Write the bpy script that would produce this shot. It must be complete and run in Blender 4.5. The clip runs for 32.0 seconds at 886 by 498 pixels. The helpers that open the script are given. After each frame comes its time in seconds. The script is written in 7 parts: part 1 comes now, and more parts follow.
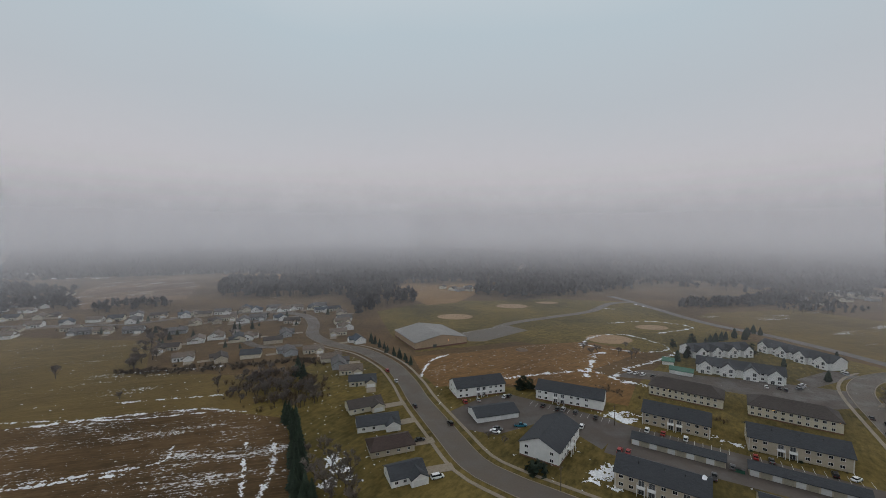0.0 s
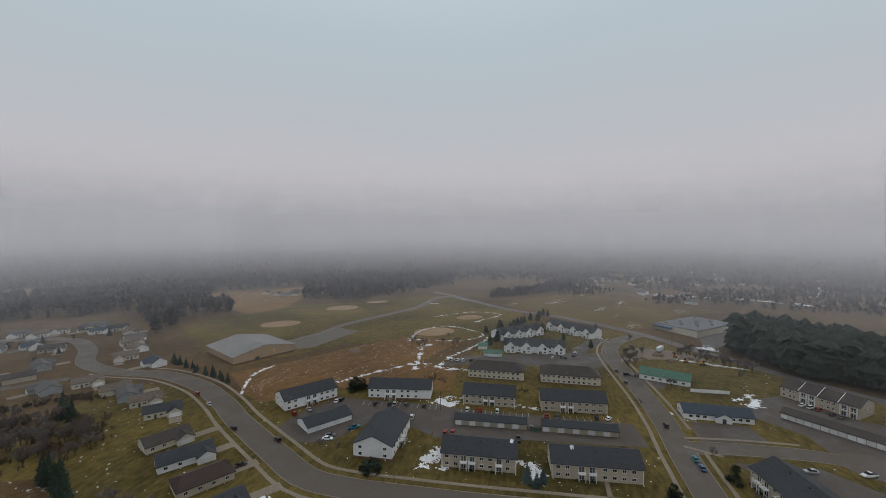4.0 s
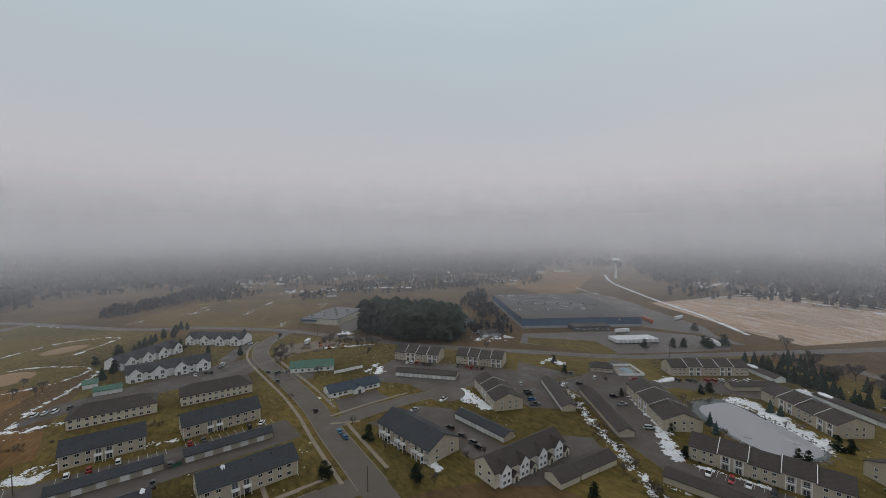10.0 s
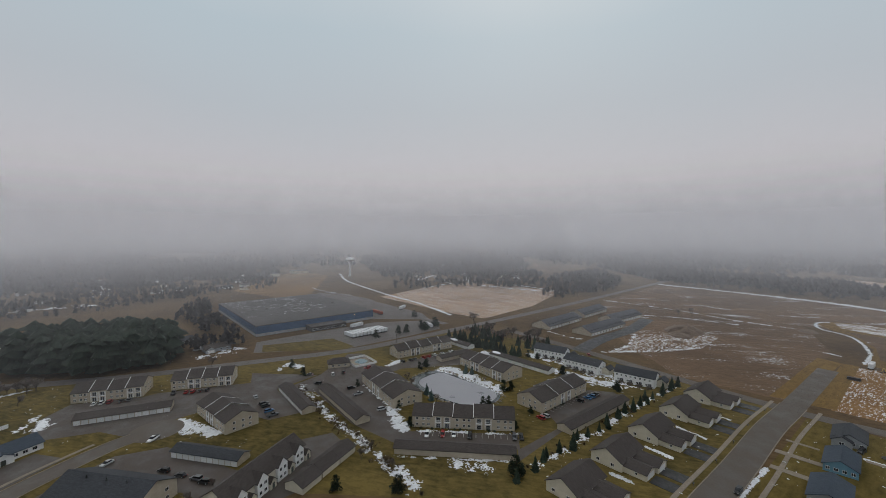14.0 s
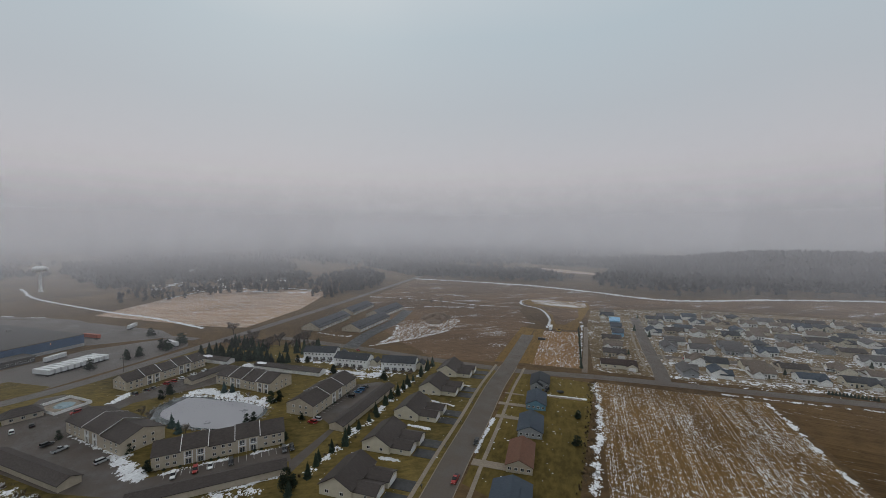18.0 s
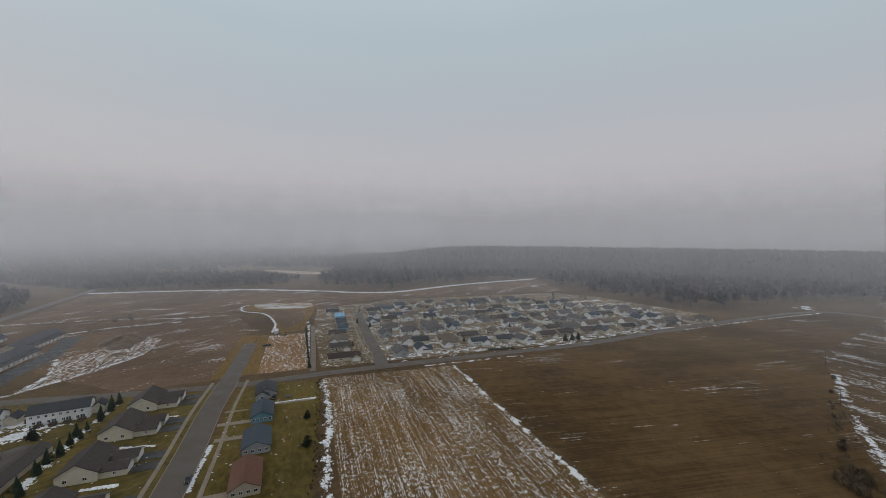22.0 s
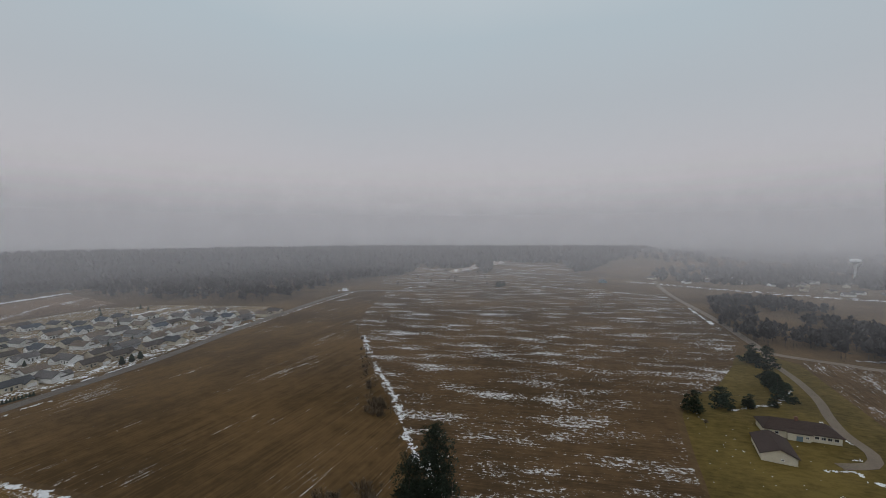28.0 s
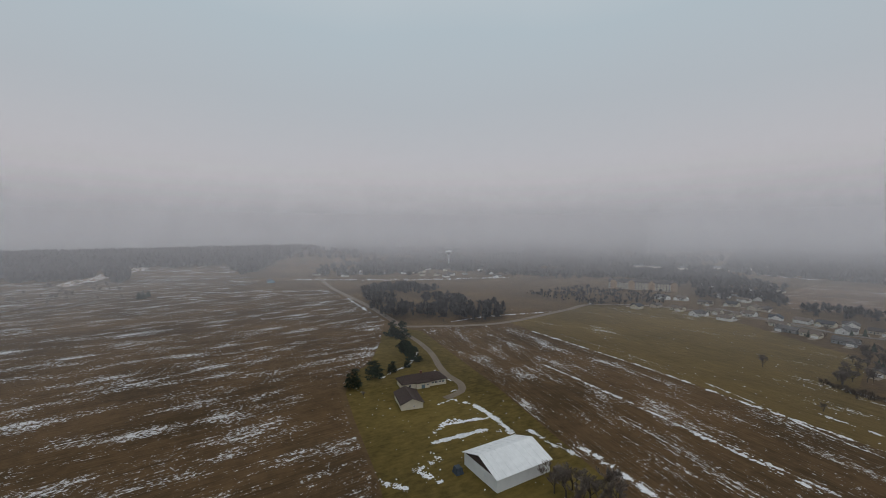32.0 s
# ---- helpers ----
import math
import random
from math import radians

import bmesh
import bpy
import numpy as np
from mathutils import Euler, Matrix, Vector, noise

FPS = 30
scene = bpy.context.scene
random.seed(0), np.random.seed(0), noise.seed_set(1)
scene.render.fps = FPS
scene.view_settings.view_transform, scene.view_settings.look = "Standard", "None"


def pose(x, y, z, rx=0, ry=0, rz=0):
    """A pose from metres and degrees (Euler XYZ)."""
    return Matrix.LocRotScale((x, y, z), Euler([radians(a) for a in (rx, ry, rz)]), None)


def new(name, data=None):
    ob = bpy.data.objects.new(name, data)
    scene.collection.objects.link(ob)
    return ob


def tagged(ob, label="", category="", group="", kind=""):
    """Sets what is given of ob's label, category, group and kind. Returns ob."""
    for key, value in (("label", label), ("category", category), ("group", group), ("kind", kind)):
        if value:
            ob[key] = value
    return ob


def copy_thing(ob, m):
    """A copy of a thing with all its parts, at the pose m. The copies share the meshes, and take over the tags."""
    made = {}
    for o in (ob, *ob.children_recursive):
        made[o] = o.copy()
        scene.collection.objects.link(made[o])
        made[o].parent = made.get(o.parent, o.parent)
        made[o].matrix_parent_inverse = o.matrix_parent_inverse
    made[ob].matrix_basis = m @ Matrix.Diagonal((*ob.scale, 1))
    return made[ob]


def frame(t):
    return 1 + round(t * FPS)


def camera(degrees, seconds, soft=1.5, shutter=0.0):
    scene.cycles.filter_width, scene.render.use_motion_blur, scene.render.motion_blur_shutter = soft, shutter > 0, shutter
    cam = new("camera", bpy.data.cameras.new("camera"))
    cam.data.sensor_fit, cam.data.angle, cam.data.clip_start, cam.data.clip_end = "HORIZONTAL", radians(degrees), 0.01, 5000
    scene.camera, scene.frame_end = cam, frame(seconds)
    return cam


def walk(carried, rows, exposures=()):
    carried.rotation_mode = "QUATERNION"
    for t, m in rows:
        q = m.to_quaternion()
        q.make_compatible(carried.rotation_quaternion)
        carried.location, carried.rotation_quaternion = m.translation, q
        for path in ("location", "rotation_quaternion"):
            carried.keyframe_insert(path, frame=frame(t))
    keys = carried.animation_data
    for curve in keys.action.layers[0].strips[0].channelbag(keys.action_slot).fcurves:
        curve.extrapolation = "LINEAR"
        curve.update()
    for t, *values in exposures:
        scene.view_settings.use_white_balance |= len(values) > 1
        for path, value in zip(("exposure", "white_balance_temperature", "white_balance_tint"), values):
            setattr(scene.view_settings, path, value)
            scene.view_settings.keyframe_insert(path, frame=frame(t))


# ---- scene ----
# ---- camera and its turn: a drone hovering 90 m up ----
H = 90.0
cam = camera(95.2, 32.0, soft=0.85)
TURN = [
    (0.0, -0.00, -2.38, -0.05), (0.5, -3.06, -2.38, -0.08), (1.0, -6.11, -2.37, -0.12), (1.5, -9.03, -2.36, -0.13),
    (2.0, -11.80, -2.34, -0.09), (2.5, -14.85, -2.31, -0.03), (4.5, -26.79, -2.27, 0.03), (5.0, -29.97, -2.23, 0.06),
    (5.5, -33.24, -2.21, 0.08), (6.0, -36.67, -2.20, 0.09), (6.5, -40.03, -2.19, 0.10), (7.0, -43.43, -2.18, 0.13),
    (7.5, -47.30, -2.19, 0.16), (8.0, -51.22, -2.20, 0.19), (8.5, -55.49, -2.21, 0.20), (9.0, -60.12, -2.23, 0.21),
    (9.5, -65.45, -2.24, 0.20), (10.0, -70.93, -2.25, 0.17), (10.5, -76.55, -2.25, 0.14), (11.0, -82.37, -2.25, 0.10),
    (11.5, -88.01, -2.24, 0.08), (12.0, -92.52, -2.24, 0.07), (12.5, -96.11, -2.24, 0.08), (13.0, -99.87, -2.24, 0.09),
    (13.5, -103.48, -2.24, 0.09), (15.5, -118.36, -2.24, 0.06), (16.0, -122.24, -2.22, 0.04), (16.5, -126.32, -2.21, 0.03),
    (17.0, -130.45, -2.21, 0.01), (17.5, -134.84, -2.22, -0.01), (18.0, -139.06, -2.23, -0.05), (18.5, -143.43, -2.24, -0.07),
    (19.0, -148.34, -2.25, -0.07), (19.5, -153.48, -2.25, -0.07), (20.0, -158.35, -2.25, -0.07), (20.5, -163.05, -2.25, -0.07),
    (21.0, -167.62, -2.23, -0.08), (21.5, -172.03, -2.22, -0.08), (22.0, -176.63, -2.20, -0.06), (22.5, -181.07, -2.18, -0.04),
    (23.0, -185.70, -2.17, -0.01), (23.5, -190.02, -2.16, 0.00), (24.0, -194.21, -2.16, -0.00), (24.5, -198.57, -2.17, -0.02),
    (25.0, -203.18, -2.19, -0.03), (25.5, -207.82, -2.21, -0.03), (27.5, -227.06, -2.24, 0.00), (28.0, -232.41, -2.26, 0.03),
    (28.5, -237.91, -2.28, 0.06), (29.0, -243.77, -2.30, 0.08), (29.5, -249.34, -2.31, 0.10), (30.0, -254.85, -2.33, 0.10),
    (30.5, -260.56, -2.35, 0.09), (31.0, -266.61, -2.36, 0.08), (31.5, -272.51, -2.37, 0.07), (32.0, -277.20, -2.37, 0.06)
]
walk(cam, [(t, pose(0, 0, H, 90 + pitch, roll, yaw)) for t, yaw, pitch, roll in TURN], ((0.0, 0.0), (13.0, -0.04), (22.0, -0.11), (32.0, -0.12)))

# ---- overcast winter sky ----
world = bpy.data.worlds.new("sky")
scene.world = world
world.use_nodes = True
wn, wl = world.node_tree.nodes, world.node_tree.links
SUN_EL, SUN_ROT = radians(38), radians(120)
sky = wn.new("ShaderNodeTexSky")
sky.sky_type, sky.sun_disc = "NISHITA", False
sky.sun_elevation, sky.sun_rotation = SUN_EL, SUN_ROT
sky.air_density, sky.dust_density = 1.0, 4.0
dim = wn.new("ShaderNodeVectorMath")
dim.operation = "SCALE"
dim.inputs["Scale"].default_value = 0.002
wl.new(sky.outputs[0], dim.inputs[0])
wco = wn.new("ShaderNodeTexCoord")
wsep = wn.new("ShaderNodeSeparateXYZ")
wl.new(wco.outputs["Generated"], wsep.inputs[0])
cloud = wn.new("ShaderNodeTexNoise")
cloud.inputs["Scale"].default_value, cloud.inputs["Detail"].default_value = 2.2, 3.0
wl.new(wco.outputs["Generated"], cloud.inputs["Vector"])
lift = wn.new("ShaderNodeMath")
lift.operation = "MULTIPLY_ADD"
lift.inputs[1].default_value = 0.10
wl.new(cloud.outputs[0], lift.inputs[0])
wl.new(wsep.outputs["Z"], lift.inputs[2])
deck = wn.new("ShaderNodeValToRGB")
er = deck.color_ramp.elements
er[0].position, er[0].color = 0.0, (0.365, 0.342, 0.352, 1)
er[1].position, er[1].color = 1.0, (0.79, 0.795, 0.805, 1)
for p, c in ((0.05, (0.432, 0.410, 0.424, 1)), (0.12, (0.496, 0.474, 0.494, 1)), (0.20, (0.506, 0.498, 0.526, 1)), (0.34, (0.462, 0.500, 0.540, 1)), (0.48, (0.456, 0.532, 0.584, 1)), (0.62, (0.540, 0.604, 0.648, 1))):
    e = er.new(p)
    e.color = c
wl.new(lift.outputs[0], deck.inputs[0])
both = wn.new("ShaderNodeVectorMath")
both.operation = "ADD"
wl.new(deck.outputs[0], both.inputs[0])
wl.new(dim.outputs[0], both.inputs[1])
bg = wn["Background"]
wl.new(both.outputs[0], bg.inputs[0])
bg.inputs[1].default_value = 1.0
sun = new("sun", bpy.data.lights.new("sun", "SUN"))
sun.data.energy, sun.data.angle, sun.data.color = 0.25, radians(40), (1.0, 0.97, 0.93)
sun.rotation_euler = (radians(90) - SUN_EL, 0, SUN_ROT)
scene.cycles.transparent_max_bounces = 32


# ---- materials ----
def nodes_of(name):
    m = bpy.data.materials.new(name)
    m.use_nodes = True
    nt = m.node_tree
    return m, nt.nodes, nt.links, nt.nodes["Principled BSDF"]


def noise_node(n, l, vec, scale, detail=4.0, rough=0.55):
    t = n.new("ShaderNodeTexNoise")
    t.inputs["Scale"].default_value, t.inputs["Detail"].default_value, t.inputs["Roughness"].default_value = scale, detail, rough
    l.new(vec, t.inputs["Vector"])
    return t.outputs[0]


def ramp(n, l, fac, *stops):
    r = n.new("ShaderNodeValToRGB")
    e = r.color_ramp.elements
    e[0].position, e[1].position = stops[0][0], stops[-1][0]
    e[0].color, e[1].color = (*stops[0][1], 1), (*stops[-1][1], 1)
    for p, c in stops[1:-1]:
        e.new(p).color = (*c, 1)
    l.new(fac, r.inputs[0])
    return r.outputs[0]


def mixed(n, l, fac, a, b):
    m = n.new("ShaderNodeMix")
    m.data_type = "RGBA"
    for s, v in ((m.inputs[0], fac), (m.inputs[6], a), (m.inputs[7], b)):
        if isinstance(v, (tuple, float, int)):
            s.default_value = (*v, 1) if isinstance(v, tuple) else v
        else:
            l.new(v, s)
    return m.outputs[2]


def calc(n, l, op, a, b=0.0, clamp=False):
    m = n.new("ShaderNodeMath")
    m.operation, m.use_clamp = op, clamp
    for s, v in ((m.inputs[0], a), (m.inputs[1], b)):
        if isinstance(v, (float, int)):
            s.default_value = v
        else:
            l.new(v, s)
    return m.outputs[0]


def stretch(n, l, angle, sx, sy):
    """Object coordinates turned by angle degrees and scaled along and across."""
    co = n.new("ShaderNodeTexCoord")
    mp = n.new("ShaderNodeMapping")
    mp.vector_type = "TEXTURE"
    mp.inputs["Rotation"].default_value = (0, 0, radians(angle))
    mp.inputs["Scale"].default_value = (1 / sx, 1 / sy, 1)
    l.new(co.outputs["Object"], mp.inputs["Vector"])
    return mp.outputs[0]


def bumped(n, l, b, height, strength, distance):
    k = n.new("ShaderNodeBump")
    k.inputs["Strength"].default_value, k.inputs["Distance"].default_value = strength, distance
    l.new(height, k.inputs["Height"])
    l.new(k.outputs[0], b.inputs["Normal"])


def plain(name, a, b, fine=3.0, coarse=0.15, rough=0.8, metal=0.0, bump=0.3, spread=0.0, spec=0.4):
    """A surface that wanders between two colours at two scales."""
    m, n, l, p = nodes_of(name)
    co = n.new("ShaderNodeTexCoord").outputs["Object"]
    f, c = noise_node(n, l, co, fine), noise_node(n, l, co, coarse, 3.0)
    t = calc(n, l, "ADD", calc(n, l, "MULTIPLY", f, 0.55), calc(n, l, "MULTIPLY", c, 0.45))
    col = ramp(n, l, t, (0.36, a), (0.64, b))
    if spread:
        inf = n.new("ShaderNodeObjectInfo").outputs["Random"]
        h = n.new("ShaderNodeHueSaturation")
        l.new(calc(n, l, "MULTIPLY_ADD", inf, spread * 2), h.inputs["Value"])
        h.inputs["Value"].links[0].from_node.inputs[2].default_value = 1 - spread
        l.new(col, h.inputs["Color"])
        col = h.outputs[0]
    l.new(col, p.inputs["Base Color"])
    p.inputs["Roughness"].default_value, p.inputs["Metallic"].default_value = rough, metal
    p.inputs["Specular IOR Level"].default_value = spec
    if bump:
        bumped(n, l, p, f, bump, 0.02)
    return m


SNOW = (0.68, 0.69, 0.71)


def field(name, a, b, angle, snow=0.0, rows=0.6, streak=0.03, patch=0.012, spot=0.0, share=0.4, speck=0.0, bands=0.0):
    """Open ground: rows along angle, blotches, and thin snow left lying in the furrows. snow: share of cover; speck: how far the snow is broken into short dashes; bands: depth of the tillage bands."""
    a, b = [(c[0] * 1.2, c[1] * 1.0, c[2] * 0.82) for c in (a, b)]
    m, n, l, p = nodes_of(name)
    co = n.new("ShaderNodeTexCoord").outputs["Object"]
    big = noise_node(n, l, co, 0.012, 5.0)
    mid = noise_node(n, l, co, 0.16, 9.0, 0.78)
    row = noise_node(n, l, stretch(n, l, angle, streak, rows), 1.0, 3.0, 0.6)
    t = calc(n, l, "ADD", calc(n, l, "MULTIPLY", big, 0.38), calc(n, l, "ADD", calc(n, l, "MULTIPLY", mid, 0.34), calc(n, l, "MULTIPLY", row, 0.28)))
    if bands:
        pass_by = noise_node(n, l, stretch(n, l, angle, 0.0015, 0.11), 1.0, 4.0, 0.75)
        t = calc(n, l, "ADD", t, calc(n, l, "MULTIPLY", calc(n, l, "SUBTRACT", pass_by, 0.5), bands))
    col = ramp(n, l, t, (0.425, a), (0.575, b))
    if snow:
        wide = noise_node(n, l, stretch(n, l, angle, patch, patch * 3.2), 1.0, 3.0, 0.6)
        furrow = noise_node(n, l, stretch(n, l, angle, streak, rows), 1.0, 5.0, 0.7)
        if speck:
            dash = noise_node(n, l, stretch(n, l, angle, 0.55, 2.4), 1.0, 4.0, 0.7)
            furrow = calc(n, l, "ADD", calc(n, l, "MULTIPLY", furrow, 1 - speck), calc(n, l, "MULTIPLY", dash, speck))
        s = calc(n, l, "ADD", calc(n, l, "MULTIPLY", wide, share), calc(n, l, "MULTIPLY", furrow, 1 - share))
        if spot:
            s = calc(n, l, "ADD", s, calc(n, l, "MULTIPLY", calc(n, l, "SUBTRACT", noise_node(n, l, co, 0.5, 5.0, 0.7), 0.5), spot))
        edge = 0.66 - 0.2 * snow
        mask = calc(n, l, "MULTIPLY", calc(n, l, "SUBTRACT", s, edge), 38.0, True)
        col = mixed(n, l, calc(n, l, "MULTIPLY", mask, 0.8), col, SNOW)
    l.new(col, p.inputs["Base Color"])
    p.inputs["Roughness"].default_value, p.inputs["Specular IOR Level"].default_value = 0.95, 0.15
    bumped(n, l, p, row, 0.5, 0.15)
    return m


def siding(name, a, b, pitch=0.2):
    """Lapped boards: fine level lines over a slightly weathered paint."""
    m, n, l, p = nodes_of(name)
    co = n.new("ShaderNodeTexCoord").outputs["Object"]
    w = n.new("ShaderNodeTexWave")
    w.bands_direction, w.wave_profile = "Z", "SAW"
    w.inputs["Scale"].default_value = 0.314 / pitch
    l.new(co, w.inputs["Vector"])
    t = calc(n, l, "ADD", calc(n, l, "MULTIPLY", noise_node(n, l, co, 0.5), 0.8), calc(n, l, "MULTIPLY", w.outputs["Fac"], 0.2))
    l.new(ramp(n, l, t, (0.3, a), (0.75, b)), p.inputs["Base Color"])
    p.inputs["Roughness"].default_value = 0.6
    bumped(n, l, p, w.outputs["Fac"], 0.4, 0.02)
    return m


def shingle(name, a, b):
    m, n, l, p = nodes_of(name)
    co = n.new("ShaderNodeTexCoord").outputs["Object"]
    k = n.new("ShaderNodeTexBrick")
    k.inputs["Scale"].default_value, k.inputs["Mortar Size"].default_value = 1.0, 0.012
    k.inputs["Brick Width"].default_value, k.inputs["Row Height"].default_value = 0.9, 0.28
    k.inputs["Color1"].default_value, k.inputs["Color2"].default_value, k.inputs["Mortar"].default_value = (*a, 1), (*b, 1), (*[c * 0.6 for c in a], 1)
    l.new(co, k.inputs["Vector"])
    wear = noise_node(n, l, co, 0.25, 4.0)
    col = mixed(n, l, calc(n, l, "MULTIPLY", wear, 0.6), k.outputs["Color"], tuple((x + y) / 2 * 1.15 for x, y in zip(a, b)))
    l.new(col, p.inputs["Base Color"])
    p.inputs["Roughness"].default_value, p.inputs["Specular IOR Level"].default_value = 0.8, 0.3
    bumped(n, l, p, noise_node(n, l, co, 6.0), 0.5, 0.02)
    return m


def wet(name, a, b, lo, hi, scale=0.08):
    """Paving, damp in places."""
    m, n, l, p = nodes_of(name)
    co = n.new("ShaderNodeTexCoord").outputs["Object"]
    c, f = noise_node(n, l, co, scale, 7.0, 0.7), noise_node(n, l, co, 1.3, 6.0, 0.7)
    t = calc(n, l, "ADD", calc(n, l, "MULTIPLY", c, 0.7), calc(n, l, "MULTIPLY", f, 0.3))
    l.new(ramp(n, l, t, (0.35, a), (0.62, b)), p.inputs["Base Color"])
    r = n.new("ShaderNodeMapRange")
    r.inputs["From Min"].default_value, r.inputs["From Max"].default_value = 0.38, 0.6
    r.inputs["To Min"].default_value, r.inputs["To Max"].default_value = lo, hi
    l.new(c, r.inputs["Value"])
    l.new(r.outputs[0], p.inputs["Roughness"])
    bumped(n, l, p, f, 0.15, 0.01)
    return m


GRASS = field("winter_grass", (0.055, 0.042, 0.025), (0.100, 0.076, 0.044), 56, 0.0, 0.5, 0.2)
PASTURE = field("brown_pasture", (0.070, 0.058, 0.024), (0.118, 0.098, 0.042), 20, 0.26, 0.8, 0.03, 0.014, 0.35, 0.5, 0.45, 0.1)
GREENLAWN = field("green_damp_lawn", (0.050, 0.044, 0.014), (0.112, 0.098, 0.032), 113, 0.0, 0.5, 0.2)
LAWN = field("damp_lawn", (0.044, 0.042, 0.016), (0.126, 0.110, 0.040), 56, 0.0, 0.5, 0.2)
MEADOW = field("rough_meadow", (0.080, 0.054, 0.026), (0.160, 0.108, 0.052), 40, 0.20, 0.6, 0.12, 0.02, 0.6, 0.35, 0.5)
SOIL_DARK = field("ploughed_dark_soil", (0.046, 0.033, 0.016), (0.104, 0.075, 0.036), 14, 0.27, 1.2, 0.030, 0.010, 0.22, 0.45, 0.0, 0.18)
SOIL_SNOWY = field("harvested_soil_with_snow", (0.044, 0.033, 0.019), (0.094, 0.069, 0.039), 117, 0.52, 1.2, 0.06, 0.022, 0.40, 0.42, 0.45, 0.16)
SOIL_BROWN = field("harvested_brown_soil", (0.046, 0.035, 0.020), (0.096, 0.071, 0.041), 13, 0.50, 1.1, 0.05, 0.024, 0.40, 0.36, 0.45, 0.16)
STUBBLE = field("stubble_field", (0.078, 0.056, 0.024), (0.168, 0.122, 0.058), 111, 0.62, 1.3, 0.02, 0.03, 0.40, 0.16, 0.62, 0.10)
CORN = field("pale_corn_stubble", (0.20, 0.150, 0.112), (0.33, 0.262, 0.205), 27, 0.66, 1.4, 0.015, 0.03, 0.3, 0.12, 0.6, 0.25)
FIELD_EAST = field("fallow_brown_field", (0.072, 0.054, 0.038), (0.132, 0.100, 0.072), 60, 0.42, 0.8, 0.05, 0.016, 0.35, 0.45, 0.45, 0.12)
PLOT = field("weedy_plot", (0.13, 0.082, 0.036), (0.22, 0.150, 0.075), 112, 0.52, 0.9, 0.2, 0.03, 0.6, 0.2)
MOUND = field("rough_ground_with_snow", (0.085, 0.060, 0.038), (0.15, 0.108, 0.070), 112, 0.66, 0.8, 0.08, 0.05, 1.0, 0.2)
VERGE = field("tan_verge", (0.098, 0.070, 0.024), (0.165, 0.122, 0.046), 112, 0.0, 0.5, 0.1)
BASIN = field("thin_snow_sheet", (0.16, 0.13, 0.10), (0.24, 0.20, 0.16), 20, 0.80, 0.5, 0.08, 0.02, 0.3)
ESTATE = field("worn_estate_grass", (0.086, 0.074, 0.048), (0.160, 0.138, 0.096), 24, 0.40, 0.5, 0.12, 0.02, 0.9, 0.3)
PLOT_DRY = field("dry_tan_grass", (0.105, 0.072, 0.034), (0.180, 0.130, 0.068), 70, 0.12, 0.5, 0.05, 0.012, 0.3)
SAND = plain("infield_dirt", (0.21, 0.130, 0.066), (0.28, 0.178, 0.095), 1.0, 0.05)
GRAVEL = plain("gravel", (0.115, 0.088, 0.064), (0.18, 0.142, 0.108), 1.5, 0.1)
ASPHALT = wet("damp_asphalt", (0.043, 0.034, 0.029), (0.082, 0.065, 0.055), 0.5, 0.9)
STREET = wet("street_asphalt", (0.061, 0.048, 0.038), (0.104, 0.084, 0.068), 0.55, 0.9)
YARD = wet("worn_yard_asphalt", (0.078, 0.066, 0.060), (0.118, 0.102, 0.093), 0.6, 0.95, 0.04)
WETDRIVE = wet("wet_driveway", (0.012, 0.012, 0.014), (0.028, 0.028, 0.031), 0.42, 0.75, 0.3)
DUSTY = wet("dusty_brown_asphalt", (0.078, 0.064, 0.052), (0.128, 0.108, 0.090), 0.65, 0.95)
HIGHWAY = wet("highway_asphalt", (0.074, 0.063, 0.057), (0.115, 0.099, 0.090), 0.6, 0.95)
CONCRETE = plain("concrete_walk", (0.17, 0.138, 0.105), (0.25, 0.208, 0.162), 1.2, 0.1, 0.85)
SNOWM = plain("old_snow", (0.50, 0.515, 0.54), (0.76, 0.775, 0.795), 0.8, 0.1, 0.75, 0, 0.6, 0.08)
ICE = wet("pond_ice", (0.225, 0.222, 0.238), (0.315, 0.308, 0.325), 0.25, 0.5, 0.06)
WATER = wet("dark_water", (0.03, 0.035, 0.035), (0.05, 0.055, 0.05), 0.08, 0.2)
WHITE_S = siding("white_siding", (0.66, 0.66, 0.65), (0.80, 0.80, 0.78))
TAN_S = siding("tan_siding", (0.38, 0.325, 0.25), (0.49, 0.425, 0.335))
CREAM_S = siding("cream_siding", (0.50, 0.455, 0.36), (0.62, 0.57, 0.46))
WRAP = siding("pale_blue_house_wrap", (0.17, 0.36, 0.56), (0.24, 0.46, 0.66))
BLUE_S = siding("blue_siding", (0.10, 0.22, 0.30), (0.15, 0.29, 0.37))
GREY_S = siding("grey_siding", (0.25, 0.26, 0.27), (0.34, 0.35, 0.36))
BRICK = plain("brown_brick", (0.13, 0.06, 0.042), (0.20, 0.095, 0.066), 4.0, 0.3)
R_CHAR = shingle("charcoal_shingles", (0.029, 0.032, 0.037), (0.047, 0.051, 0.058))
R_SLATE = shingle("slate_blue_shingles", (0.034, 0.046, 0.062), (0.055, 0.070, 0.090))
R_BROWN = shingle("brown_grey_shingles", (0.040, 0.033, 0.030), (0.066, 0.055, 0.050))
R_RUST = shingle("rust_brown_shingles", (0.095, 0.045, 0.028), (0.14, 0.068, 0.042))
R_DARK = shingle("dark_brown_shingles", (0.036, 0.024, 0.021), (0.055, 0.037, 0.031))
R_TOWN = shingle("grey_blue_shingles", (0.058, 0.060, 0.068), (0.090, 0.092, 0.102))
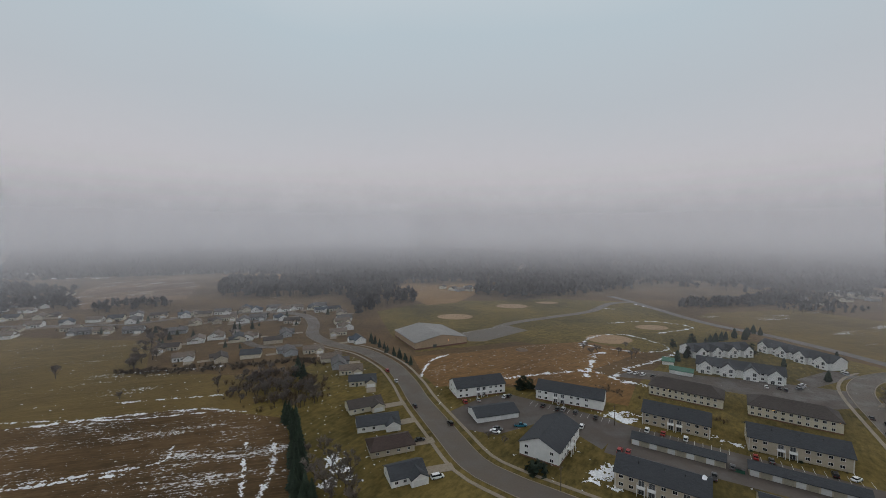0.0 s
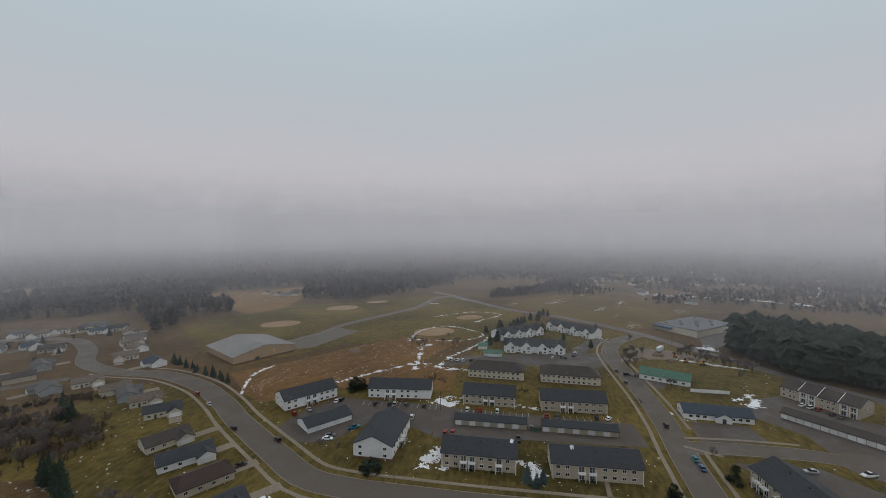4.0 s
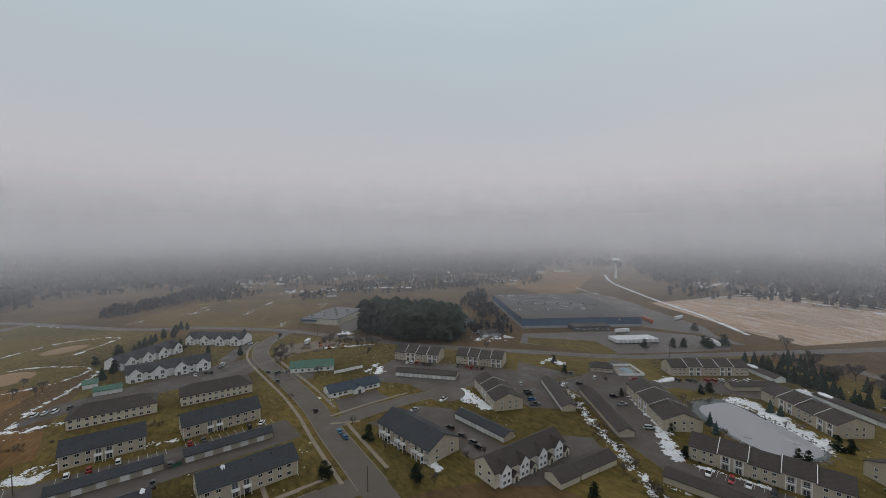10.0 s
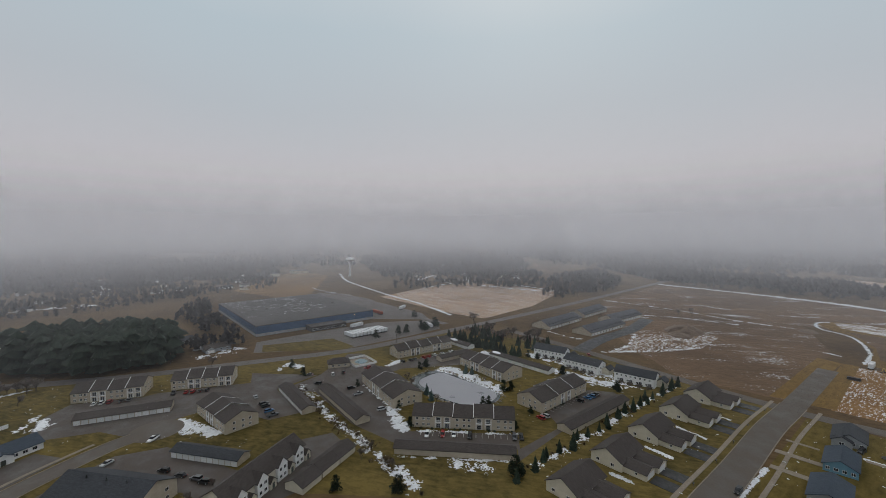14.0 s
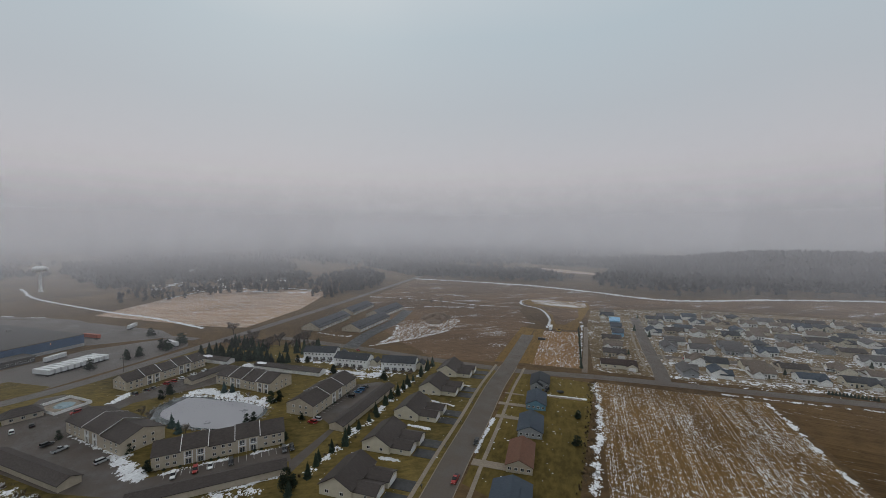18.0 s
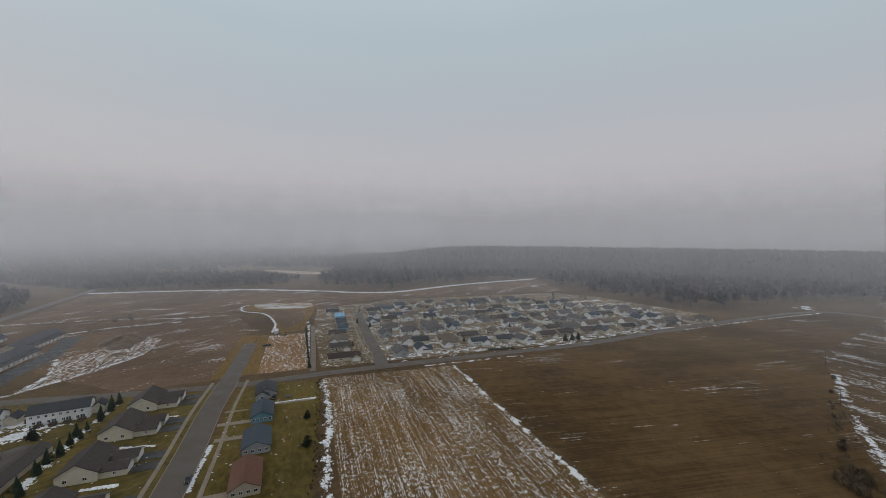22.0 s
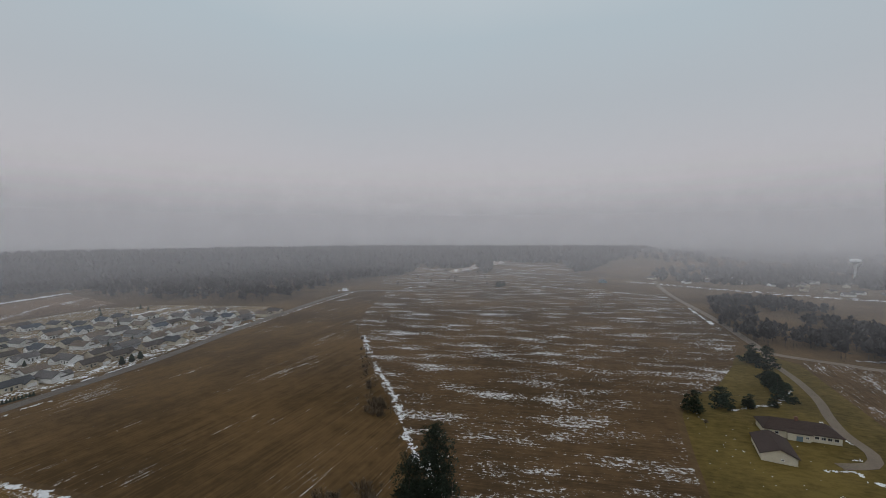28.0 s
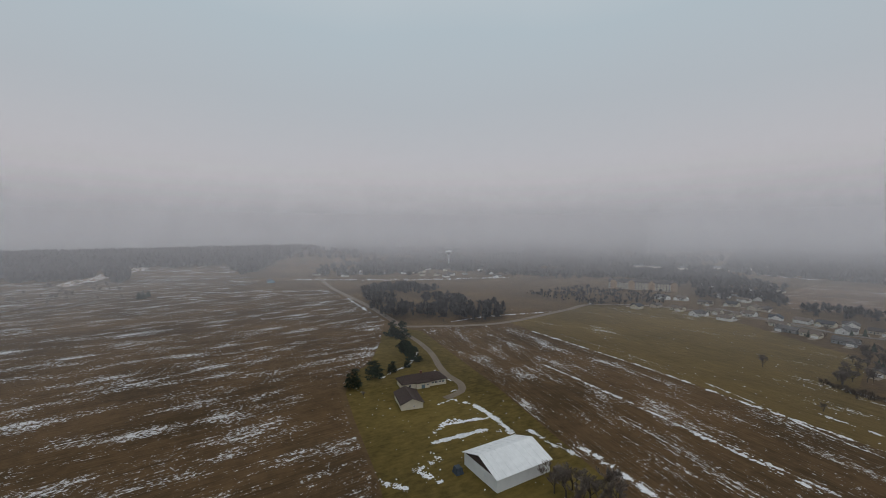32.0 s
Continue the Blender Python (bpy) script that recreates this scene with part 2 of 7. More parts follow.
R_GREEN = plain("green_metal_roof", (0.03, 0.10, 0.07), (0.045, 0.13, 0.09), 0.6, 0.1, 0.5)
M_ROOF = plain("pale_metal_roof", (0.64, 0.66, 0.67), (0.75, 0.77, 0.78), 0.5, 0.06, 0.5)
M_GREY = plain("grey_metal_roof", (0.190, 0.182, 0.176), (0.250, 0.240, 0.232), 0.4, 0.05, 0.8, spec=0.2)
M_FLAT = plain("dark_flat_roof", (0.055, 0.050, 0.050), (0.085, 0.078, 0.078), 0.5, 0.02, 0.8)
# roofs of the farther houses: haze put into the colour as a lighter tone
E_GREY = shingle("hazed_grey_shingles", (0.075, 0.070, 0.070), (0.115, 0.108, 0.108))
E_TAN = shingle("hazed_tan_shingles", (0.100, 0.078, 0.062), (0.150, 0.120, 0.098))
M_SHOP = plain("grey_roof_membrane", (0.085, 0.090, 0.098), (0.125, 0.130, 0.140), 0.4, 0.05, 0.7)
M_BLUE = plain("blue_metal_wall", (0.055, 0.10, 0.18), (0.075, 0.13, 0.22), 0.7, 0.1, 0.5)
M_TAN = plain("tan_metal_wall", (0.34, 0.24, 0.15), (0.42, 0.30, 0.20), 0.7, 0.1, 0.6)
TRIM = plain("white_trim", (0.68, 0.68, 0.67), (0.80, 0.80, 0.79), 2.0, 0.3, 0.5)
DOOR_W = plain("white_panel_door", (0.62, 0.62, 0.61), (0.76, 0.76, 0.75), 2.0, 0.4, 0.5, spread=0.15)
DOOR_D = plain("dark_door", (0.05, 0.06, 0.05), (0.08, 0.09, 0.08), 2.0, 0.4, 0.5)
GLASS = plain("window_glass", (0.008, 0.009, 0.011), (0.022, 0.024, 0.028), 0.8, 0.2, 0.25, spread=0.4, bump=0, spec=0.3)
BARK = plain("grey_bark", (0.055, 0.045, 0.038), (0.105, 0.088, 0.076), 3.0, 0.4, 0.9)
TWIG = plain("bare_twigs", (0.115, 0.095, 0.083), (0.200, 0.168, 0.148), 1.0, 0.06, 0.95, spread=0.2)
NEEDLE = plain("dark_needles", (0.010, 0.020, 0.013), (0.030, 0.046, 0.026), 1.2, 0.08, 0.9, spread=0.25)
SPRUCE = plain("blue_grey_needles", (0.028, 0.048, 0.046), (0.055, 0.080, 0.074), 1.2, 0.15, 0.9, spread=0.2)
SHRUB = plain("brown_shrub", (0.060, 0.044, 0.030), (0.125, 0.090, 0.058), 2.0, 0.2, 0.95, spread=0.25)
WOODP = plain("weathered_pole_wood", (0.06, 0.048, 0.038), (0.10, 0.08, 0.065), 3.0, 0.4, 0.9)
TYRE = plain("black_rubber", (0.015, 0.015, 0.016), (0.025, 0.025, 0.026), 4.0, 0.5, 0.8)
IRON = plain("dark_metal", (0.03, 0.03, 0.032), (0.05, 0.05, 0.052), 3.0, 0.5, 0.5, 0.5)
STEEL = plain("white_painted_steel", (0.60, 0.62, 0.62), (0.70, 0.72, 0.72), 0.3, 0.05, 0.5)


# ---- mesh helpers ----
class Shape:
    """Collects boxes, slabs and polygons for one mesh."""

    def __init__(self):
        self.v, self.f = [], []

    def poly(self, *pts):
        k = len(self.v)
        self.v += [tuple(p) for p in pts]
        self.f.append(tuple(range(k, k + len(pts))))
        return self

    def hexa(self, a, b):
        """A solid between two quads with matching corners, a below b."""
        k = len(self.v)
        self.v += [tuple(p) for p in (*a, *b)]
        self.f += [(k + 3, k + 2, k + 1, k), (k + 4, k + 5, k + 6, k + 7)]
        self.f += [(k + i, k + (i + 1) % 4, k + 4 + (i + 1) % 4, k + 4 + i) for i in range(4)]
        return self

    def box(self, x0, y0, z0, x1, y1, z1, taper=0.0):
        t = taper
        return self.hexa([(x0, y0, z0), (x1, y0, z0), (x1, y1, z0), (x0, y1, z0)],
                         [(x0 + t, y0 + t, z1), (x1 - t, y0 + t, z1), (x1 - t, y1 - t, z1), (x0 + t, y1 - t, z1)])

    def tube(self, a, b, r0, r1, sides=6, cap=True):
        a, b = Vector(a), Vector(b)
        q = (b - a).to_track_quat("Z", "Y")
        k = len(self.v)
        for c, r in ((a, r0), (b, r1)):
            self.v += [tuple(c + q @ Vector((r * math.cos(6.2832 * i / sides), r * math.sin(6.2832 * i / sides), 0))) for i in range(sides)]
        self.f += [(k + i, k + (i + 1) % sides, k + sides + (i + 1) % sides, k + sides + i) for i in range(sides)]
        if cap:
            self.f.append(tuple(k + sides + i for i in range(sides)))
        return self

    def mesh(self, name, material, smooth=False):
        me = bpy.data.meshes.new(name)
        me.from_pydata(self.v, [], self.f)
        me.materials.append(material)
        if smooth:
            me.polygons.foreach_set("use_smooth", [True] * len(me.polygons))
        me.update()
        return me


def part(name, shape, material=None, parent=None, label="", at=None):
    """One mesh object, from a Shape or a mesh that it shares with others."""
    me = shape.mesh(name, material) if isinstance(shape, Shape) else shape
    ob = new(name, me)
    if parent is not None:
        ob.parent = parent
    if at is not None:
        ob.matrix_basis = at
    return tagged(ob, label)


def thing(name, x, y, angle, label, category, group="", kind="", z=0.0):
    ob = new(name)
    ob.empty_display_size = 0.5
    ob.matrix_basis = pose(x, y, z, 0, 0, angle)
    return tagged(ob, label, category, group, kind)


def smooth_line(pts, step=4.0):
    """Points along a soft curve through pts."""
    p = [Vector((a, b, 0)) for a, b in pts]
    p = [2 * p[0] - p[1], *p, 2 * p[-1] - p[-2]]
    out = []
    for i in range(1, len(p) - 2):
        a, b, c, d = p[i - 1:i + 3]
        k = max(2, int((c - b).length / step))
        for j in range(k):
            t = j / k
            out.append(0.5 * (2 * b + (c - a) * t + (2 * a - 5 * b + 4 * c - d) * t * t + (3 * b - a - 3 * c + d) * t ** 3))
    return [*out, p[-2]]


def offset_line(line, d):
    out = []
    for i, c in enumerate(line):
        t = (line[min(i + 1, len(line) - 1)] - line[max(i - 1, 0)]).normalized()
        out.append(c + Vector((-t.y, t.x, 0)) * d)
    return out


def ribbon(line, d0, d1, z0, z1):
    """A strip between two offsets of a line, from z0 up to z1."""
    s = Shape()
    a, b = offset_line(line, d0), offset_line(line, d1)
    n = len(line)
    for z in (z0, z1):
        s.v += [(p.x, p.y, z) for p in a] + [(p.x, p.y, z) for p in b]
    for i in range(n - 1):
        s.f += [(2 * n + i, 2 * n + n + i, 2 * n + n + i + 1, 2 * n + i + 1),
                (i, i + 1, 2 * n + i + 1, 2 * n + i), (n + i + 1, n + i, 3 * n + i, 3 * n + i + 1)]
    s.f += [(0, 2 * n, 3 * n, n), (n - 1, 2 * n - 1, 4 * n - 1, 3 * n - 1)]
    return s


def region(name, pts, z, material, label, category):
    s = Shape().poly(*[(a, b, z) for a, b in pts])
    ob = part(name, s, material)
    if ob.data.polygons[0].normal.z < 0:
        ob.data.flip_normals()
    return tagged(ob, label, category, "", "structure")


def inside(x, y, poly):
    odd = False
    for (ax, ay), (bx, by) in zip(poly, poly[1:] + poly[:1]):
        if (ay > y) != (by > y) and x < (bx - ax) * (y - ay) / (by - ay) + ax:
            odd = not odd
    return odd


def scatter(poly, n, rng):
    xs, ys = [p[0] for p in poly], [p[1] for p in poly]
    out = []
    while len(out) < n:
        x, y = rng.uniform(min(xs), max(xs)), rng.uniform(min(ys), max(ys))
        if inside(x, y, poly):
            out.append((x, y))
    return out


# ---- ground: one sheet to the horizon, flat under the town, rising to the wooded ridge ----
RIDGE = [Vector(p) for p in ((0, -1180), (-150, -1180), (-480, -1090), (-820, -880), (-1080, -560), (-1350, -260))]


def land(x, y):
    p = Vector((x, y))
    d = 1e9
    for i in range(len(RIDGE) - 1):
        a, e = RIDGE[i], RIDGE[i + 1] - RIDGE[i]
        t = min(1, max(0, (p - a).dot(e) / e.length_squared))
        d = min(d, (p - a - e * t).length)
    h = 34 * math.exp(-(d / 230) ** 2) - 0.6
    h += 7 * max(0, noise.noise((x * 0.0016, y * 0.0016, 3.1))) * min(1, max(0, (p.length - 950) / 500))
    return max(0.0, h) * min(1, max(0, (p.length - 830) / 200))


NG, EXT = 170, 4600.0
ticks = [EXT * math.copysign(abs(u) ** 1.7, u) for u in np.linspace(-1, 1, NG)]
gs = Shape()
gs.v = [(x, y, land(x, y) if abs(x) + abs(y) > 250 else 0.0) for y in ticks for x in ticks]
gs.f = [(j * NG + i, j * NG + i + 1, (j + 1) * NG + i + 1, (j + 1) * NG + i) for j in range(NG - 1) for i in range(NG - 1)]
tagged(part("ground", gs, GRASS), "dull olive-brown winter grass stretching out to the fog", "ground", "", "structure")

# fog: see-through shells round the camera stand in for haze; thicker far away, lit by the sky
def haze_material(share, top):
    fm, fn, fl, fp = nodes_of("haze_shell")
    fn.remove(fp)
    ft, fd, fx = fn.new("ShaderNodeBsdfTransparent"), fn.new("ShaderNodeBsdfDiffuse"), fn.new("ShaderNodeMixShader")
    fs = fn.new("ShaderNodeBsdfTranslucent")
    # normal forced straight up and translucence added on top, to brighten the haze
    up_normal = fn.new("ShaderNodeCombineXYZ")
    up_normal.inputs[2].default_value = 1.0
    fl.new(up_normal.outputs[0], fd.inputs["Normal"])
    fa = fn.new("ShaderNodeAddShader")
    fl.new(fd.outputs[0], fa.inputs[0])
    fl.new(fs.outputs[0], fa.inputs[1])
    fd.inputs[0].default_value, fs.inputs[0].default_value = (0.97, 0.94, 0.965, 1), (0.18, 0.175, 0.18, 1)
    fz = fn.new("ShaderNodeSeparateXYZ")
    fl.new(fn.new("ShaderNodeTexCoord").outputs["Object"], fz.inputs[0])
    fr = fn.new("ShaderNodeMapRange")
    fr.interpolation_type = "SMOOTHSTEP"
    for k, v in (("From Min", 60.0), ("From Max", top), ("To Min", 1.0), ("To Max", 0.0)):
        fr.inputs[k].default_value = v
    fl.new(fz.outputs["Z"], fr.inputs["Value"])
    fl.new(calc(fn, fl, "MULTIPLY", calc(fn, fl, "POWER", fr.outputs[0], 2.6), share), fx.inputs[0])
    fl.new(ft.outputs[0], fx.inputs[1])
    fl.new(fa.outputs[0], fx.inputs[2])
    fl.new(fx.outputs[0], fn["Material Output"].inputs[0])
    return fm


# radii of the added haze cylinders, all centred on the camera
shell_radii = [210 * 1.125 ** i for i in range(25)]
for r, nearer in zip(shell_radii[1:], shell_radii):
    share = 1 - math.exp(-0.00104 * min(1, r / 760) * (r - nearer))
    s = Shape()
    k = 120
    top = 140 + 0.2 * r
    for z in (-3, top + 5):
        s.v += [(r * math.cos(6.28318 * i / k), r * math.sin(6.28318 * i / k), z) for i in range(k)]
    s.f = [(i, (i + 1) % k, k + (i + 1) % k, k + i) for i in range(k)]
    tagged(part("backdrop_fog", s.mesh("fog", haze_material(share, top), True)), "see-through grey shell standing in for winter fog", "fog", "fog", "structure")

# ---- fields and other open ground ----
region("field_1", [(89, -243), (9, -273), (-16, -214), (-48, -136), (-70, -80), (20, -80)], 0.03, STUBBLE, "tan stubble field streaked with thin snow", "field")
region("field_2", [(6, -275), (-225, -398), (-400, -478), (-440, -450), (-270, -320), (-195, -216), (-139, -133), (-90, -70), (-72, -82), (-51, -136), (-19, -214)], 0.03, SOIL_DARK, "dark brown ploughed field with faint snow lines", "field")
region("field_3", [(-446, -452), (-680, -392), (-660, -105), (-512, -40), (-413, -8), (-330, -10), (-276, -16), (-247, -34), (-201, -23), (-140, -5), (-100, -20), (-96, -70), (-137, -131), (-192, -214), (-268, -318)], 0.036, SOIL_SNOWY, "brown harvested field with many streaks of snow", "field")
region("field_4", [(-386, 30), (-382, 100), (-351, 124), (-250, 163), (-197, 180), (-131, 200), (-97, 197), (-76, 192), (-52, 140), (-60, 110), (-90, 88), (-129, 80), (-162, 73), (-227, 61), (-364, 28)], 0.03, SOIL_BROWN, "dark brown furrowed field with broken snow streaks", "field")
region("field_7", [(236, -228), (176, -300), (157, -262), (146, -240), (196, -214)], 0.03, FIELD_EAST, "fallow brown field beside the cross street", "field")
region("field_8", [(330, -262), (232, -224), (176, -302), (200, -365), (262, -440), (440, -355)], 0.028, FIELD_EAST, "wide fallow field with patches of snow", "field")
region("field_9", [(446, -358), (556, -566), (540, -574), (340, -622), (122, -608), (9, -708), (-131, -806), (-154, -640), (-60, -610), (106, -548), (186, -470), (258, -447)], 0.028, FIELD_EAST, "far brown field below the tree line", "field")
region("field_10", [(572, -82), (640, -160), (686, -250), (632, -314), (532, -350), (441, -251), (392, -166), (430, -141)], 0.03, CORN, "pale field of corn stubble", "field")
region("field_11", [(272, 430), (300, 450), (413, 470), (476, 350), (474, 286), (420, 296), (404, 296), (338, 268), (306, 275), (292, 340)], 0.03, PASTURE, "open olive meadow beside the highway", "field")
region("field_12", [(135, -247), (174, -342), (146, -356), (104, -261)], 0.034, PLOT, "weedy building plot dusted with snow", "field")
region("field_13", [(252, -203), (262, -234), (290, -268), (284, -290), (292, -337), (258, -326), (238, -282), (240, -247)], 0.036, MOUND, "rough mounded ground streaked with snow", "field")
region("verge_1", [(157, -236), (196, -342), (182, -343), (148, -243)], 0.038, VERGE, "tan grass verge of the stub street", "verge")
region("verge_2", [(142, -244), (182, -343), (174, -346), (134, -249)], 0.038, VERGE, "tan grass verge of the stub street", "verge")
region("basin_bank", [(250, -452), (225, -440), (196, -405), (176, -352), (150, -362), (166, -416), (184, -482), (200, -515), (254, -508), (274, -490), (274, -472)], 0.034, VERGE, "tan bank of the dry retention basin", "basin")
region("basin_floor", [(240, -456), (222, -458), (192, -467), (172, -420), (168, -376), (178, -376), (198, -412), (222, -440)], 0.040, FIELD_EAST, "brown floor of the dry retention basin", "basin")
region("basin_snow", [(268, -490), (252, -505), (202, -511), (188, -486), (196, -472), (225, -467), (250, -468)], 0.044, BASIN, "sheet of thin snow on the basin bank", "snow")
region("meadow", [(-4, 232), (36, 238), (96, 206), (112, 232), (98, 262), (150, 300), (118, 330), (60, 318), (20, 300), (-22, 290), (-12, 250)], 0.03, MEADOW, "rough orange-brown meadow with crusts of snow", "meadow")
region("lawn_town", [(-30, 130), (40, 118), (120, 60), (150, 20), (120, -60), (92, -100), (135, -228), (295, -180), (345, -110), (310, -20), (300, 60), (292, 190), (296, 250), (270, 330), (200, 330), (110, 230), (90, 215), (0, 245), (-30, 260), (-80, 300), (-110, 210), (-60, 140)], 0.012, LAWN, "damp olive-brown lawn between the buildings", "lawn")
region("lawn_park", [(-45, 350), (-20, 300), (60, 330), (120, 300), (180, 300), (262, 340), (255, 430), (240, 520), (150, 545), (80, 530), (0, 528), (-45, 490), (-75, 455)], 0.014, LAWN, "olive playing fields of the park", "lawn")
region("pasture", [(-351, 127), (-250, 166), (-197, 182), (-131, 202), (-97, 199), (-110, 250), (-190, 255), (-240, 330), (-390, 345), (-440, 330), (-470, 250), (-440, 190), (-392, 115)], 0.016, PASTURE, "brown-olive pasture with a few snow streaks", "field")
region("clearing", [(560, -1040), (320, -1024), (271, -868), (468, -881)], 0.6, CORN, "pale tan clearing among the woods", "field")
for name, pts, mt, label in (
        ("field_north", [(-90, 622), (-62, 706), (57, 706), (52, 594), (17, 514), (-19, 494), (-50, 563)], PLOT_DRY, "tan clearing with houses among the northern woods"),
        ("field_north_far", [(-424, 736), (-397, 863), (-228, 881), (-198, 780), (-297, 738)], PLOT_DRY, "tan field strip behind the western estate"),
        ("field_west_far", [(-594, 703), (-529, 812), (-410, 682), (-344, 538), (-417, 466), (-505, 537)], FIELD_EAST, "brown field with snow lines beyond the estate"),
        ("field_tower", [(560, 20), (900, -20), (1000, 60), (700, 130)], PLOT_DRY, "tan ground behind the warehouse")):
    region(name, pts, 0.026, mt, label, "field")
region("estate_plots", [(178, -470), (150, -386), (97, -262), (-110, -348), (-262, -468), (-186, -586), (-130, -620), (100, -545)], 0.018, ESTATE, "worn grass plots of the housing estate", "lawn")
region("lawn_1", [(88, -112), (46, -112), (88, -240), (134, -229)], 0.022, GREENLAWN, "damp green winter lawn behind houses", "lawn")
region("lawn_2", [(-389, 0), (-341, -12), (-293, -15), (-252, -27), (-227, -26), (-193, -18), (-163, -10), (-144, -5), (-112, 0), (-104, 76), (-129, 78), (-162, 72), (-227, 60), (-364, 27)], 0.024, GREENLAWN, "olive farm lawn between two fields", "lawn")

region("verge_lawn", [(331, 42), (350, 44), (356, -10), (326, -26), (318, -18)], 0.075, LAWN, "strip of olive grass before the loading yard", "lawn")

# ---- roads ----
ROADS = {
    "road_1": ([(70, -40), (78, -72), (91, -103), (100, -124), (113, -156), (130, -196), (142, -229), (156, -266), (176, -318)], 10.5, STREET, "quiet residential street of worn asphalt"),
    "road_2": ([(70, -40), (76, 0), (98, 36), (125, 70), (138, 87), (153, 106.5), (169, 126), (187.5, 152), (207, 183), (225, 211), (239, 228), (258, 242), (280, 250), (302, 254)], 11.0, STREET, "wide street of brownish asphalt between apartment blocks"),
    "road_3": ([(125, 74), (96, 94), (60, 117), (33.5, 135), (24, 142), (12, 154), (1.5, 178), (-13, 214), (-22, 241), (-36, 272), (-60, 303), (-90, 323), (-114, 352), (-127, 395), (-150, 434), (-196, 452), (-260, 440)], 11.0, STREET, "curving street past houses and apartments"),
    "road_4": ([(158, 112), (173, 104), (188, 95), (204, 83), (212, 70)], 9.5, STREET, "short dead-end street"),
    "road_5": ([(235, 566), (245, 520), (260, 403), (288, 340), (303, 262), (300, 188), (298, 119), (306, 50), (316, -25), (334, -72), (356, -122), (395, -209), (446, -317), (598, -622), (760, -940)], 10.0, HIGHWAY, "two-lane highway, damp and grey"),
    "road_6": ([(335, -168), (294, -182), (240, -198), (188, -212), (136, -229), (91, -252), (51, -270), (-33, -306), (-106, -338), (-226, -407), (-399, -486), (-460, -440), (-542, -388), (-690, -396)], 8.5, STREET, "straight cross street along the field edge"),
    "road_7": ([(56, -266), (65, -293), (76, -320), (97, -376), (126, -456)], 9.0, STREET, "street into the housing estate"),
    "road_8": ([(76, -322), (-6, -360), (-129, -415), (-210, -452)], 8.0, STREET, "estate street lined with small houses"),
    "road_9": ([(262, -190), (270, -202), (285, -228), (303, -272), (322, -303), (338, -327)], 13.0, WETDRIVE, "wet entrance lane between townhouse rows"),
    "road_10": ([(-380, 56), (-390, 113), (-444, 200), (-473, 249), (-440, 330), (-330, 400)], 7.0, GRAVEL, "narrow country lane"),
    "road_11": ([(-382, 60), (-386, 10), (-414, 0), (-512, -34), (-670, -97), (-840, -148)], 7.0, GRAVEL, "straight gravel farm road"),
    "road_12": ([(-386, 8), (-360, 11), (-326, 22), (-294, 29), (-268, 31), (-250, 34), (-234, 40), (-222, 38), (-214, 28)], 4.5, GRAVEL, "curving gravel farm drive"),
    "road_13": ([(30, 340), (62, 392), (119, 428), (168, 458), (212, 508), (246, 520)], 9.0, DUSTY, "park drive of faded brown-grey asphalt"),
    "road_14": ([(-262, 442), (-300, 395), (-360, 385), (-430, 380)], 7.5, STREET, "street in the western housing estate"),
    "road_15": ([(-152, 432), (-196, 385), (-150, 318), (-112, 318)], 7.0, STREET, "short loop street between small houses"),
    "road_17": ([(100, -255), (122, -313), (149, -381)], 3.6, GRAVEL, "narrow alley beside a row of conifers"),
    "road_16": ([(640, -10), (560, -60), (500, -70), (420, -100), (380, -120)], 8.0, HIGHWAY, "service road beside the warehouse"),
}
LINES = {}
for i, (name, (pts, w, mt, label)) in enumerate(ROADS.items()):
    line = LINES[name] = smooth_line(pts, 5.0)
    z = 0.06 + 0.004 * i
    road = tagged(part(name, ribbon(line, -w / 2, w / 2, 0.0, z), mt), label, "road", "", "structure")
    LINES[name + "_w"] = w


def stretch_of(name, a, b):
    line = LINES[name]
    n = len(line)
    return line[int(a * (n - 1)):max(int(b * (n - 1)) + 1, int(a * (n - 1)) + 2)]


def kerb(road, a, b, side):
    w = LINES[road + "_w"] / 2
    part("kerb", ribbon(stretch_of(road, a, b), side * w, side * (w + 0.35), 0.0, 0.2), CONCRETE, bpy.data.objects[road], "pale concrete kerb")


def walkway(name, road, a, b, off, width=1.6):
    line = stretch_of(road, a, b)
    tagged(part(name, ribbon(line, off - width / 2, off + width / 2, 0.0, 0.15), CONCRETE), "pale concrete pavement beside the street", "pavement", "", "structure")


for road, a, b, side in (("road_2", 0.34, 0.46, -1), ("road_2", 0.52, 0.97, -1), ("road_2", 0.34, 0.97, 1), ("road_3", 0.03, 0.96, 1), ("road_3", 0.03, 0.55, -1),
                         ("road_1", 0.0, 0.70, 1), ("road_1", 0.0, 0.70, -1), ("road_4", 0.1, 0.9, 1), ("road_4", 0.1, 0.9, -1), ("road_7", 0.1, 1, 1), ("road_7", 0.1, 1, -1)):
    kerb(road, a, b, side)
for i, (road, a, b, off) in enumerate((("road_2", 0.36, 0.92, 9.0), ("road_2", 0.36, 0.46, -9.0), ("road_2", 0.52, 0.8, -9.0), ("road_3", 0.04, 0.55, -9.5), ("road_3", 0.1, 0.6, 9.0),
                                       ("road_1", 0.0, 0.70, 8.6), ("road_1", 0.0, 0.70, -10.6), ("road_4", 0.12, 0.7, 8.2), ("road_7", 0.15, 0.95, 8.0), ("road_7", 0.15, 0.95, -8.0))):
    walkway("pavement_%d" % (i + 1), road, a, b, off)

